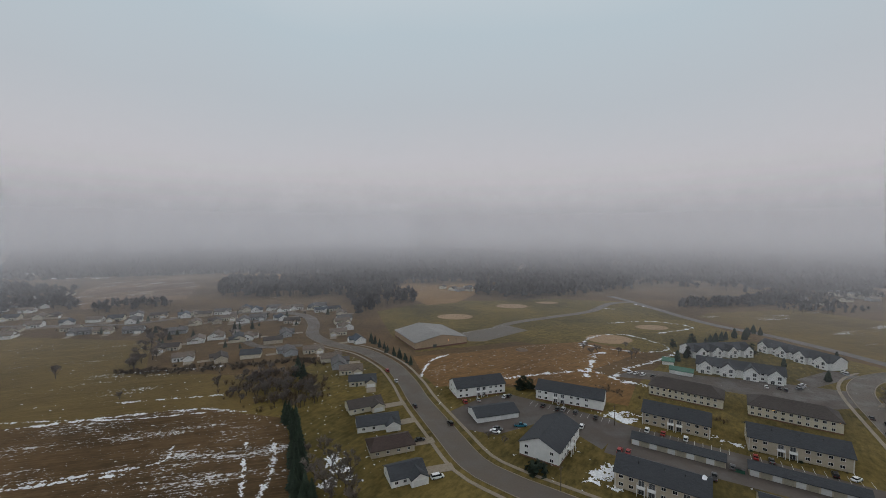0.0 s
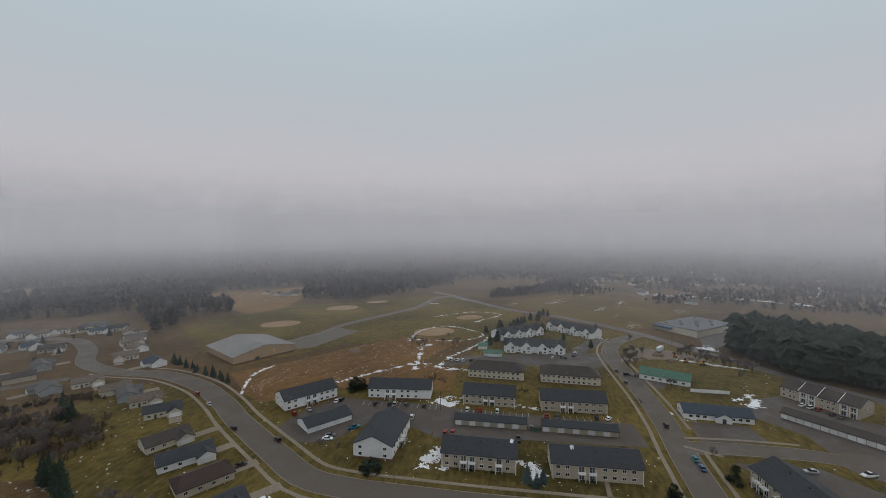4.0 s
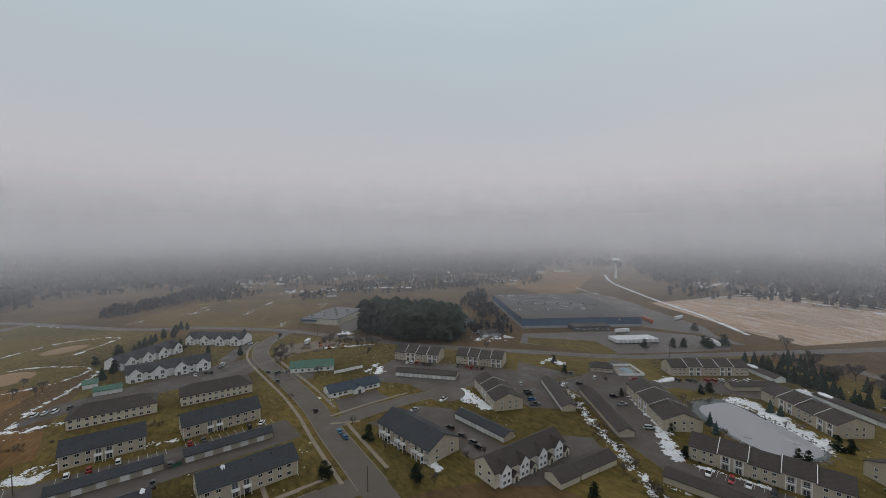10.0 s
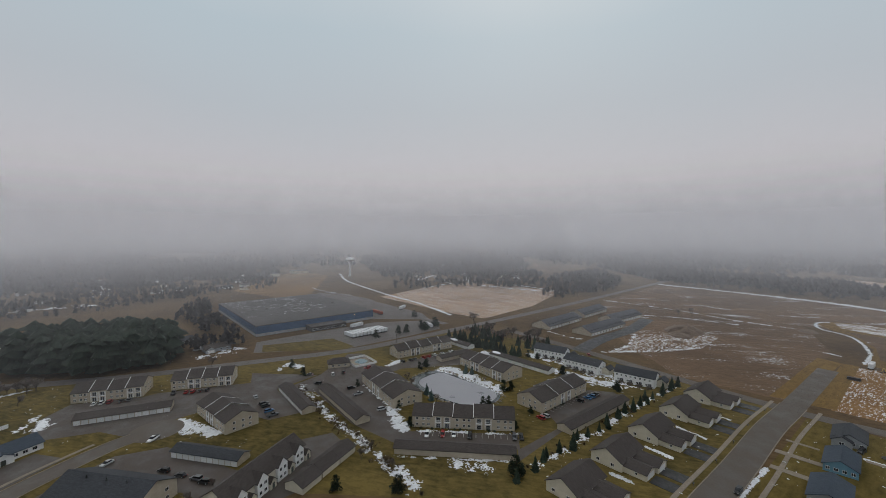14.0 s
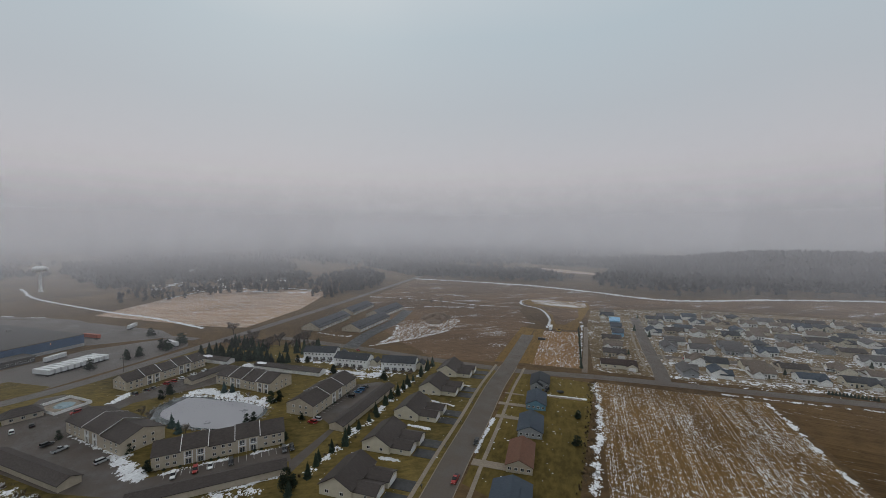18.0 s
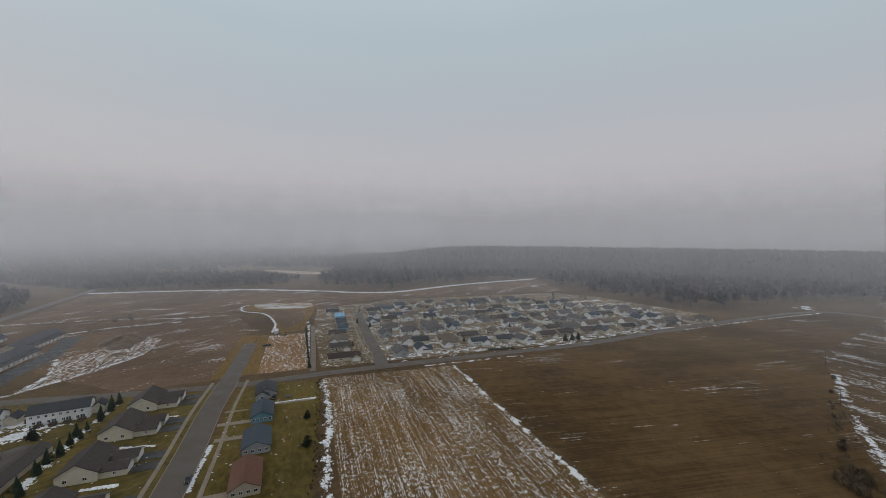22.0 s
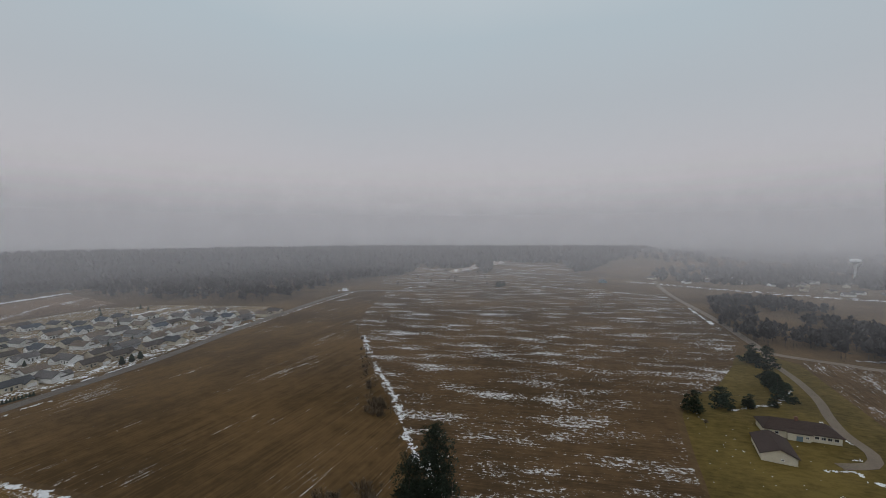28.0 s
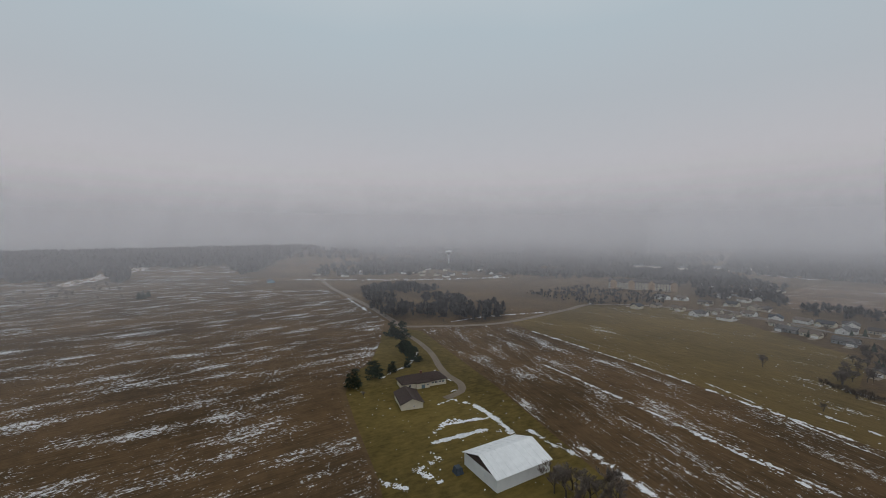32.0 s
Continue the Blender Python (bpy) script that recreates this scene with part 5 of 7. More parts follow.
def pine_mesh(seed, h, r, lobes=84, tufts=64, leaf=1.0):
    """Crown of a broad old pine: lobes of needle tufts at uneven heights, open between."""
    q = random.Random(seed)
    s = Shape()
    for k in range(lobes):
        t = q.uniform(0.08, 0.98)
        a, out = q.uniform(0, 6.283), r * (1.0 - 0.82 * max(0, t - 0.2) ** 1.2) * q.uniform(0.1, 0.9)
        c = Vector((math.cos(a) * out, math.sin(a) * out, h * t))
        size = r * q.uniform(0.22, 0.38) * (1.15 - 0.6 * t)
        for i in range(tufts):
            n = Vector((q.gauss(0, 1), q.gauss(0, 1), q.gauss(0.2, 0.7))).normalized()
            p = c + Vector((n.x, n.y, n.z * 0.62)) * size * q.uniform(0.5, 1.15)
            u = n.orthogonal().normalized() * size * q.uniform(0.07, 0.15) * leaf
            w = n.cross(u) * q.uniform(0.6, 1.3)
            e = n * size * q.uniform(0.15, 0.5)
            s.poly(p - u, p + u, p + w + e).poly(p - w, p + w * 0.5, p + u + e)
    return s.mesh("crown", NEEDLE)


TRUNK = Shape().tube((0, 0, 0), (0, 0, 1), 1, 0.35, 7).mesh("trunk", BARK)
CONES = {}
for k in range(4):
    CONES["dark", k] = conifer_mesh("crown", 10, 2.6, 10 + k, NEEDLE, 13, 11)
    CONES["blue", k] = conifer_mesh("crown", 10, 3.0, 20 + k, SPRUCE)
    CONES["wide", k] = conifer_mesh("crown", 10, 4.2, 30 + k, NEEDLE, 15, 15, True)
for k in range(4):
    CONES["round", k] = pine_mesh(70 + k, 10, 4.4, 44, 30, 2.3)
trng = random.Random(11)


def conifer(x, y, h, kind="dark", wide=1.0, group="", label=""):
    t = thing("conifer", x, y, trng.uniform(0, 360), label or ("blue-grey spruce" if kind == "blue" else "dark green conifer") + " with ragged drooping boughs", "conifer", group)
    part("trunk", TRUNK, None, t, "", Matrix.Diagonal((h * 0.02 + 0.06, h * 0.02 + 0.06, h * 0.8, 1)))
    k = h / 10
    part("crown", CONES[kind, trng.randrange(4)], None, t, "", Matrix.Diagonal((k * wide, k * wide, k, 1)))


def bare_mesh(name, h, spread, seed, depth=5):
    """Trunk and limbs that fork into twigs."""
    q = random.Random(seed)
    s, tw = Shape(), Shape()

    def grow(p, v, l, r, k):
        e = p + v * l
        r = max(r, 0.034)
        (s if k > 2 else tw).tube(p, e, r, max(r * 0.62, 0.022), 5 if k > 3 else 3, False)
        if k == 0:
            return
        for i in range(4 if k == depth else 3 if k > 1 else 9):
            n = Vector((q.gauss(0, 1), q.gauss(0, 1), q.gauss(0.15, 0.6))).normalized()
            grow(p + v * l * q.uniform(0.35, 1), (v * 0.72 + n * spread + Vector((0, 0, 0.26))).normalized(), l * q.uniform(0.62, 0.84), r * 0.55, k - 1)
    grow(Vector((0, 0, 0)), Vector((0, 0, 1)), h * 0.3, h * 0.022, depth)
    return s.mesh(name + "_limbs", BARK), tw.mesh(name + "_twigs", TWIG)


BARE = [bare_mesh("bare", 10, 0.62, 40 + k) for k in range(4)]


def bare_tree(x, y, h, wide=1.0, group="", label="leafless grey deciduous tree with fine twigs"):
    t = thing("bare_tree", x, y, trng.uniform(0, 360), label, "tree", group)
    a, b = BARE[trng.randrange(4)]
    m = Matrix.Diagonal((h / 10 * wide, h / 10 * wide, h / 10, 1))
    part("trunk", a, None, t, "", m)
    part("crown", b, None, t, "", m)


def shrub_mesh(seed, wispy):
    q = random.Random(seed)
    s = Shape()
    for i in range(0 if wispy else 110):
        n = Vector((q.gauss(0, 1), q.gauss(0, 1), abs(q.gauss(0, 1)))).normalized()
        c = n * q.uniform(0.55, 1.0)
        u = n.orthogonal().normalized() * q.uniform(0.12, 0.24)
        w = n.cross(u) * q.uniform(0.7, 1.2)
        o = n * q.uniform(0.05, 0.25)
        s.poly(c - u - w, c + u - w + o, c + u * 0.3 + w).poly(c - u + o, c + w * 0.8, c - w - u * 0.5)
    for i in range(90 if wispy else 0):
        a, l, e = q.uniform(0, 6.283), q.uniform(0.5, 1.1), q.uniform(0.25, 1.45)
        f = Vector((q.uniform(-0.3, 0.3), q.uniform(-0.3, 0.3), 0))
        d = Vector((math.cos(a) * math.cos(e), math.sin(a) * math.cos(e), math.sin(e)))
        w = Vector((-math.sin(a), math.cos(a), 0)) * q.uniform(0.03, 0.07)
        s.poly(f - w, f + w, f + d * l)
        s.poly(f + d * l * 0.5 - w * 0.6, f + d * l * 0.5 + w * 0.6, f + d * l * 0.8 + w * 5)
    return s.mesh("shrub", SHRUB if wispy else NEEDLE)


SHRUBS = [shrub_mesh(60 + k, True) for k in range(4)]
SHRUBS_G = [shrub_mesh(60 + k, False) for k in range(3)]


def shrub(x, y, r, h, green=False, label=""):
    ob = part("shrub", trng.choice(SHRUBS_G if green else SHRUBS))
    ob.matrix_basis = pose(x, y, 0, 0, 0, trng.uniform(0, 360)) @ Matrix.Diagonal((r, r, h, 1))
    tagged(ob, label or ("rounded dark evergreen shrub" if green else "leafless brown shrub in rough grass"), "shrub")


for x, y, h, kind in ((85.3, 118.4, 7.5, "blue"), (86.5, 114.4, 6, "blue"), (90.3, 115.6, 6.5, "blue"), (123.5, 88.8, 6.5, "round"), (153.3, 87.6, 6.5, "round"), (132.5, 56.2, 7, "round"),
                      (226.9, 294.3, 9, "round"), (180.1, 313.8, 7, "round"), (176.9, 289.1, 8, "round"), (200.5, 322.9, 9, "round"), (181.5, -39.8, 5, "round"), (215.7, -56.8, 7, "blue"), (207, -57, 6.5, "blue"),
                      (240.9, -89.2, 7, "blue"), (237.9, -92.3, 6, "blue"), (207.1, -99.8, 6.5, "round"), (206, -103.6, 6, "round"), (195.1, -82, 4, "round"), (193.4, -84.5, 4.5, "round"), (259.8, -68, 6.5, "round"), (257.2, -63, 5, "round"),
                      (286, 18.4, 6, "round"), (266.9, 9.9, 6, "round"), (142.9, -4.3, 6, "round"), (134.8, -25, 7, "round"), (132, -69, 8, "round"), (203.4, -38.4, 4, "round"), (240, -21, 4, "round"),
                      (346, -46, 8, "round"), (354.4, -67.6, 8, "round"), (357, -75, 8, "round"), (361, -94, 9, "round"), (366, -91, 9, "round"), (371, -106, 10, "round"), (420, -97, 8, "round"),
                      (67, -163.7, 5, "round"), (76.8, -188.5, 4.5, "round"), (187.8, -161, 6.5, "round"), (220, -147, 6.5, "round"), (259.8, -144.6, 5, "round"), (253, -147.9, 5, "round"), (176.9, -100, 4, "round"), (164.8, -85.4, 4, "round")):
    conifer(x, y, h, kind)
for i in range(26):
    t = i / 25
    conifer(130 + 54 * t + trng.uniform(-1.5, 1.5), -66 - 134 * t + trng.uniform(-2, 2), trng.uniform(4.5, 7.5), "dark", group="young conifers behind the garages")
for i in range(30):
    conifer(330 - 66 * i / 29 + trng.uniform(-3, 3), -107 - 30 * i / 29 + trng.uniform(-3, 3), trng.uniform(7, 11), "dark", 1.2, "dark conifer hedge")
for i in range(11):
    conifer(148 - 43 * i / 10, -362 + 100 * i / 10, trng.uniform(4, 7), "dark", 0.8, "conifer row along the lane")
for x, y, h, kind in ((-235, -22, 10, "round"), (-249.5, -11.5, 10, "round"), (-258.5, 0, 6.5, "round"), (-266.5, 10, 5, "round"), (-344.5, 8, 12, "round"), (-349, 0.5, 12, "round"), (-308, 7.5, 9.5, "round"), (-299, 10, 9, "round"), (-291, 12, 9.5, "round"), (-279, 15, 9, "round")):
    conifer(x, y, h * 1.15, kind, 1.2, "rounded dark conifers by the farm drive", "broad dark conifer on the farm lawn")
for x, y, h, r, label in ((-102.5, -82.5, 27.0, 9.2, "broad dark old pine at the field edge"), (-96.0, -88.0, 18.0, 7.0, "lower dark pine leaning on a taller one")):
    t = thing("pine", x, y, 0, label, "pine")
    part("trunk", TRUNK, None, t, "", Matrix.Diagonal((0.5, 0.5, h * 0.85, 1)))
    part("crown", pine_mesh(int(h), h, r), None, t)
for i in range(30):
    t = i / 29
    conifer(-46 - 27 * t + trng.uniform(-2.5, 2.5), 130 + 62 * t + trng.uniform(-2.5, 2.5), trng.uniform(8, 11), "dark", 1.0, "dark conifer row along the field")
for i in range(16):
    conifer(-62 + 40 * i / 15 + trng.uniform(-2, 2), 334 - 62 * i / 15 + trng.uniform(-2, 2), trng.uniform(5, 8), "dark", 1.0, "conifers beside the sports hall")
conifer(-91, 251, 14, "dark")
conifer(-86, 246, 11, "dark")
for x, y in ((44, 227), (49.7, 227.6), (47, 231)):
    conifer(x, y, 7, "round", 1.2)
for i in range(36):
    c = Vector((56, -270)) + ALONG * trng.uniform(-20, 330) + AWAY * trng.uniform(14, 240)
    conifer(c.x, c.y, trng.uniform(3.5, 6.5), "dark", 1.1, "estate garden conifers")
for i in range(40):
    x, y = scatter([(-380, 350), (-150, 290), (-110, 450), (-300, 460)], 1, trng)[0]
    (conifer if i % 3 else bare_tree)(x, y, trng.uniform(4, 8), *(("dark", 1.1) if i % 3 else (1.0,)), group="garden trees of the western estate")
for x, y, h in ((147, 76.6, 5), (163, 101.7, 5), (150, 41.7, 6), (155, 36, 6), (215, 158.7, 8), (132, 49, 6), (237.7, -50, 7), (228.6, -51, 7), (204, -59, 6), (224, -89, 4), (223, -95, 4), (370.5, -146, 16), (325, -143, 17), (302, -144, 15), (308, -156, 15), (287, -162, 17), (295, -173, 16),
                (-38, 144, 9), (-34, 138, 10), (-31, 135, 9), (-42, 150, 11), (-46, 142, 12), (-37, 131, 10), (-48, 160, 10), (-41, 137, 12), (-34, 146, 11), (-30, 128, 9), (-54, 157, 8), (-237, 244, 11), (-173, 213, 6), (-130, 55, 13), (-125, 57, 14), (-120, 60, 12), (-124, 65, 14), (-120, 67, 13), (-125, 73, 13), (-131, 62, 12), (-120, 73, 13), (-238, 4, 5), (-222, -16, 4),
                (160, -15, 6), (166, -20, 6), (150, -26, 6), (20, 172, 5), (26, 168, 5), (140, 290, 9), (128, 292, 8), (134, 284, 8), (176, 148, 5), (20, 190, 4), (98, 118, 4)):
    bare_tree(x, y, h, 1.1)
for i in range(64):
    x, y = scatter([(-130, 230), (-101, 204), (-74, 196), (-62, 208), (-88, 252), (-112, 258)], 1, trng)[0]
    bare_tree(x, y, trng.uniform(6, 10), 1.2, "thicket of leafless trees")
for i in range(26):
    x, y = scatter([(-206, 258), (-186, 252), (-236, 345), (-256, 344)], 1, trng)[0]
    bare_tree(x, y, trng.uniform(7, 11), 1.2, "leafless trees at the estate edge")
for i in range(12):
    x, y = scatter([(214, 192), (250, 200), (262, 232), (236, 214)], 1, trng)[0]
    bare_tree(x, y, trng.uniform(6, 9), 1.2, "leafless trees at the bend")
for i in range(18):
    x, y = scatter([(272, 150), (292, 150), (290, 205), (262, 190)], 1, trng)[0]
    bare_tree(x, y, trng.uniform(7, 11), 1.2, "leafless trees by the yard")
for i in range(18):
    t = i / 17
    shrub(250 - 118 * t + trng.uniform(-3, 3), 12 - 45 * t + trng.uniform(-2, 2), trng.uniform(0.8, 1.6), trng.uniform(0.8, 1.8))
for i in range(40):
    t = i / 39
    shrub(-205 + 24 * t * 5 + trng.uniform(-3, 3), 258 + 24 * t + trng.uniform(-4, 4), trng.uniform(1.5, 3), trng.uniform(1.5, 3))
def brush(name, line, n, spread, seed, label, high=1.6):
    """A strip of leafless undergrowth, stalk beside stalk, in one mesh."""
    q, s = random.Random(seed), Shape()
    pts = smooth_line(line, 2.0)
    for i in range(n):
        p = pts[q.randrange(len(pts))]
        x, y = p.x + q.gauss(0, spread), p.y + q.gauss(0, spread)
        if noise.noise((x * 0.12, y * 0.12, seed)) < -0.12:
            continue
        h = high * q.uniform(0.4, 1.2)
        for k in range(14):
            a, e = q.uniform(0, 6.283), q.uniform(0.5, 1.5)
            f = Vector((x + q.uniform(-0.5, 0.5), y + q.uniform(-0.5, 0.5), 0.03))
            d = Vector((math.cos(a) * math.cos(e), math.sin(a) * math.cos(e), math.sin(e))) * h
            w = Vector((-math.sin(a), math.cos(a), 0)) * h * 0.05
            s.poly(f - w * 0.6, f + w * 0.6, f + d * 0.7 + w, f + d)
            s.poly(f + d * 0.4, f + d * 0.62 + w * 1.5, f + d * 0.9 + w * 5)
    tagged(part(name, s, SHRUB), label, "brush", "", "stuff")


brush("ditch_brush", [(249, 12), (220, 2), (190, -9), (168, -19), (148, -27)], 330, 2.2, 1, "reddish-brown leafless brush along the snowy ditch", 1.4)
brush("court_brush", [(91, 231), (104, 216), (117, 202), (133, 188)], 150, 2.0, 2, "dry brown brush between apartment courts")
brush("hedge_brush", [(-205, 256), (-178, 258), (-134, 266), (-100, 278), (-84, 272)], 420, 3.0, 3, "dark leafless hedge along the estate gardens", 2.6)
brush("thicket_brush", [(-118, 226), (-112, 246), (-92, 250), (-78, 226), (-92, 206)], 560, 7.0, 4, "grey-brown undergrowth of the thicket", 3.2)
brush("field_brush", [(-150, -166), (-143, -154), (-136, -146)], 120, 2.4, 5, "reddish brush at the field edge", 3.2)
brush("pine_brush", [(-92, -102), (-86, -108), (-80, -112)], 90, 2.6, 6, "reddish brush below the old pine", 3.0)
brush("slope_brush", [(-196, -226), (-176, -200), (-160, -178)], 110, 1.8, 7, "thin brush along the field boundary", 1.6)
brush("garden_brush", [(90, -242), (72, -196), (54, -142), (44, -112)], 260, 1.6, 8, "weedy brush along the stubble field", 1.0)
for x, y, r, h in ((-157, -175, 3.5, 4), (-162, -181, 3, 3), (-228, -262, 3, 3), (-180, -206, 2.6, 2.6), (-206, -238, 2.4, 2.6)):
    shrub(x, y, r, h)
shrub(35.6, 148.4, 4.6, 4.0, True, "large clipped dark evergreen bush")
for i in range(46):
    t = i / 45
    shrub(90 - 43 * t + trng.uniform(-1.6, 1.6), -240 + 124 * t + trng.uniform(-1, 1), trng.uniform(0.5, 1.2), trng.uniform(0.5, 1.4))


# ---- woods, countless trees each in one mesh ----
GLADES = [
    [(-650, 320), (-575, 315), (-515, 425), (-600, 480)],
    [(-90, 622), (-62, 706), (57, 706), (52, 594), (17, 514), (-19, 494), (-50, 563)],
    [(-424, 736), (-397, 863), (-228, 881), (-198, 780), (-297, 738)],
    [(-594, 703), (-529, 812), (-410, 682), (-344, 538), (-417, 466), (-505, 537)],
    [(-660, -440), (-892, -504), (-960, -362), (-750, -231), (-584, -300)],
    [(-509, -547), (-726, -630), (-802, -511), (-606, -353), (-488, -472)],
]


def woods(name, poly, n, h0, h1, seed, material, label, pine=0.0, hill=False, clear=0.0, drift=0.0):
    """Trees strewn over poly. clear: none nearer than this; drift: size of the groves they gather in."""
    r = random.Random(seed)
    V, F = [], []
    for x, y in scatter(poly, n, r):
        far = math.hypot(x, y)
        if far < clear or any(inside(x, y, g) for g in GLADES):
            continue
        if drift and noise.noise((x / drift, y / drift, seed)) + 0.4 * noise.noise((x * 2.6 / drift, y * 2.6 / drift, seed)) < -0.10:
            continue
        h, z = r.uniform(h0, h1), land(x, y) if hill else 0.0
        k = len(V)
        if far > 850:
            w = h * r.uniform(0.3, 0.5)
            a0 = r.uniform(0, 6)
            for t, bulge in ((0.0, 0.6), (0.5, 1.0)):
                V += [(x + w * bulge * r.uniform(0.7, 1.2) * math.cos(a0 + 1.2566 * i), y + w * bulge * r.uniform(0.7, 1.2) * math.sin(a0 + 1.2566 * i), z + h * t * r.uniform(0.8, 1.1)) for i in range(5)]
            V.append((x, y, z + h))
            F += [(k + i, k + (i + 1) % 5, k + 5 + (i + 1) % 5, k + 5 + i) for i in range(5)] + [(k + 5 + i, k + 5 + (i + 1) % 5, k + 10) for i in range(5)]
        elif r.random() < pine:
            w = h * r.uniform(0.19, 0.31) * (1.0 if pine < 1 else 1.3)
            for t, bulge, up in ((0.16, 0.8, 0.34), (0.36, 1.0, 0.3), (0.54, 0.98, 0.26), (0.7, 0.86, 0.2), (0.84, 0.62, 0.14)):
                a0, k = r.uniform(0, 6), len(V)
                ox, oy = r.uniform(-0.25, 0.25) * w, r.uniform(-0.25, 0.25) * w
                for i in range(7):
                    a = a0 + 0.8976 * i
                    rr = w * bulge * r.uniform(0.6, 1.25)
                    V.append((x + ox + rr * math.cos(a), y + oy + rr * math.sin(a), z + h * (t + r.uniform(-0.06, 0.05))))
                V.append((x + ox, y + oy, z + h * min(1.0, t + up)))
                F += [(k + i, k + (i + 1) % 7, k + 7) for i in range(7)]
        else:
            V += [(x - 0.2, y, z), (x + 0.2, y, z), (x, y + 0.2, z), (x, y, z + h * 0.7)]
            F += [(k, k + 1, k + 3), (k + 1, k + 2, k + 3), (k + 2, k, k + 3)]
            w = h * r.uniform(0.30, 0.44)
            for i in range(22):
                k = len(V)
                a, e = r.uniform(0, 6.283), r.uniform(-0.2, 1.45)
                l = w * r.uniform(0.6, 1.15)
                d = Vector((math.cos(a) * math.cos(e), math.sin(a) * math.cos(e), math.sin(e) * 1.15))
                b = Vector((x, y, z + h * r.uniform(0.42, 0.62)))
                tip = b + d * l
                side = Vector((-math.sin(a), math.cos(a), r.uniform(-0.5, 0.5))) * l * r.uniform(0.14, 0.30)
                mid = b + d * l * 0.62
                V += [tuple(b), tuple(mid + side), tuple(tip), tuple(mid - side)]
                F.append((k, k + 1, k + 2, k + 3))
    me = bpy.data.meshes.new(name)
    me.from_pydata(V, [], F)
    me.materials.append(material)
    me.update()
    return tagged(part(name, me), label, "trees", "", "stuff")


GREYWOOD = plain("leafless_woods", (0.016, 0.015, 0.016), (0.036, 0.033, 0.033), 0.3, 0.01, 0.95)
PINEWOOD = plain("pine_woods", (0.012, 0.020, 0.015), (0.028, 0.040, 0.028), 0.3, 0.02, 0.95)
woods("ridge_woods", [(262, -690), (120, -640), (10, -738), (-135, -832), (-172, -650), (-215, -600), (-275, -490), (-335, -495), (-400, -540), (-560, -540), (-700, -420), (-900, -300), (-1500, -250), (-1500, -700), (-900, -1250), (100, -1500), (560, -1200), (575, -1045), (310, -1030)], 11000, 16, 23, 1, GREYWOOD, "grey leafless forest covering the ridge", 0.12, True)
woods("pine_clump", [(312, 180), (305, 142), (316, 98), (350, 104), (378, 140), (372, 200), (336, 200)], 260, 17, 28, 2, PINEWOOD, "dense dark pine grove beside the highway", 1.0)
woods("north_woods", [(-91, 425), (-78, 466), (-46, 502), (0, 536), (40, 570), (84, 545), (153, 555), (247, 595), (318, 645), (340, 800), (60, 900), (-225, 1080), (-420, 900), (-370, 665), (-306, 556), (-228, 545), (-143, 560), (-100, 470)], 3600, 13, 19, 3, GREYWOOD, "dark leafless woods north of the estate", 0.35)
woods("far_woods_west", [(-465, 408), (-483, 451), (-418, 483), (-470, 560), (-774, 690), (-900, 500), (-620, 430)], 650, 10, 16, 4, GREYWOOD, "leafless woods at the western edge of town", 0.3)
woods("farm_woods", [(-612, -45), (-478, -28), (-420, -6), (-400, 30), (-396, 100), (-424, 132), (-590, 90), (-690, 5)], 1150, 8, 14, 5, GREYWOOD, "leafless trees beyond the farm road", 0.12, drift=60.0)
woods("meadow_woods", [(-549, 182), (-458, 240), (-455, 330), (-560, 420), (-615, 322)], 420, 5, 9, 6, GREYWOOD, "scrubby leafless wood in the meadow")
woods("estate_woods", [(-367, 439), (-326, 480), (-420, 640), (-520, 480)], 300, 8, 13, 7, GREYWOOD, "leafless trees behind the estate", 0.3)
woods("corn_woods", [(484, -290), (473, -330), (523, -440), (600, -520), (770, -614), (706, -441)], 420, 9, 15, 8, GREYWOOD, "trees between corn field and highway", 0.5)
woods("far_woods_east", [(640, -110), (575, -350), (710, -430), (1170, -620), (1500, -500), (1500, -150), (900, -130)], 2200, 10, 17, 9, GREYWOOD, "distant woods and gardens in the fog", 0.4, drift=130.0)
woods("town_trees", [(365, 490), (480, 310), (503, 290), (640, 160), (720, 70), (1200, 100), (1500, 500), (575, 770)], 6500, 6, 12, 10, GREYWOOD, "trees scattered through the town in fog", 0.35, drift=90.0)
woods("town_trees_far", [(330, 660), (575, 780), (1500, 520), (2200, 900), (900, 2200), (350, 1500)], 6500, 10, 18, 11, GREYWOOD, "far trees fading into fog", 0.25, drift=220.0)
woods("tree_line_south", [(545, -585), (346, -665), (300, -720), (420, -820), (700, -760), (900, -700)], 900, 12, 18, 12, GREYWOOD, "tree line behind the far field", 0.2)
woods("woods_far_south", [(560, -900), (800, -760), (1600, -700), (2400, -1500), (900, -2200)], 1600, 13, 18, 13, GREYWOOD, "far southern woods in fog", 0.2)
woods("woods_far_west", [(-860, -160), (-780, 220), (-680, 480), (-900, 700), (-2300, 900), (-2300, -300), (-1300, -200)], 4200, 9, 16, 14, GREYWOOD, "far western trees and gardens in fog", 0.3, drift=200.0)
woods("woods_far_north", [(-420, 920), (-200, 1100), (340, 820), (350, 1500), (-300, 2300), (-1600, 1500), (-800, 720)], 5200, 12, 18, 15, GREYWOOD, "far northern woods in fog", 0.3)
woods("warehouse_trees", [(372, 62), (380, 80), (470, 140), (560, 150), (560, 130), (480, 110)], 110, 9, 13, 16, GREYWOOD, "leafless trees along the warehouse side", 0.3)
woods("shop_trees", [(340, 60), (350, 100), (365, 95), (362, 58)], 30, 8, 12, 17, GREYWOOD, "leafless trees by the highway", 0.3)
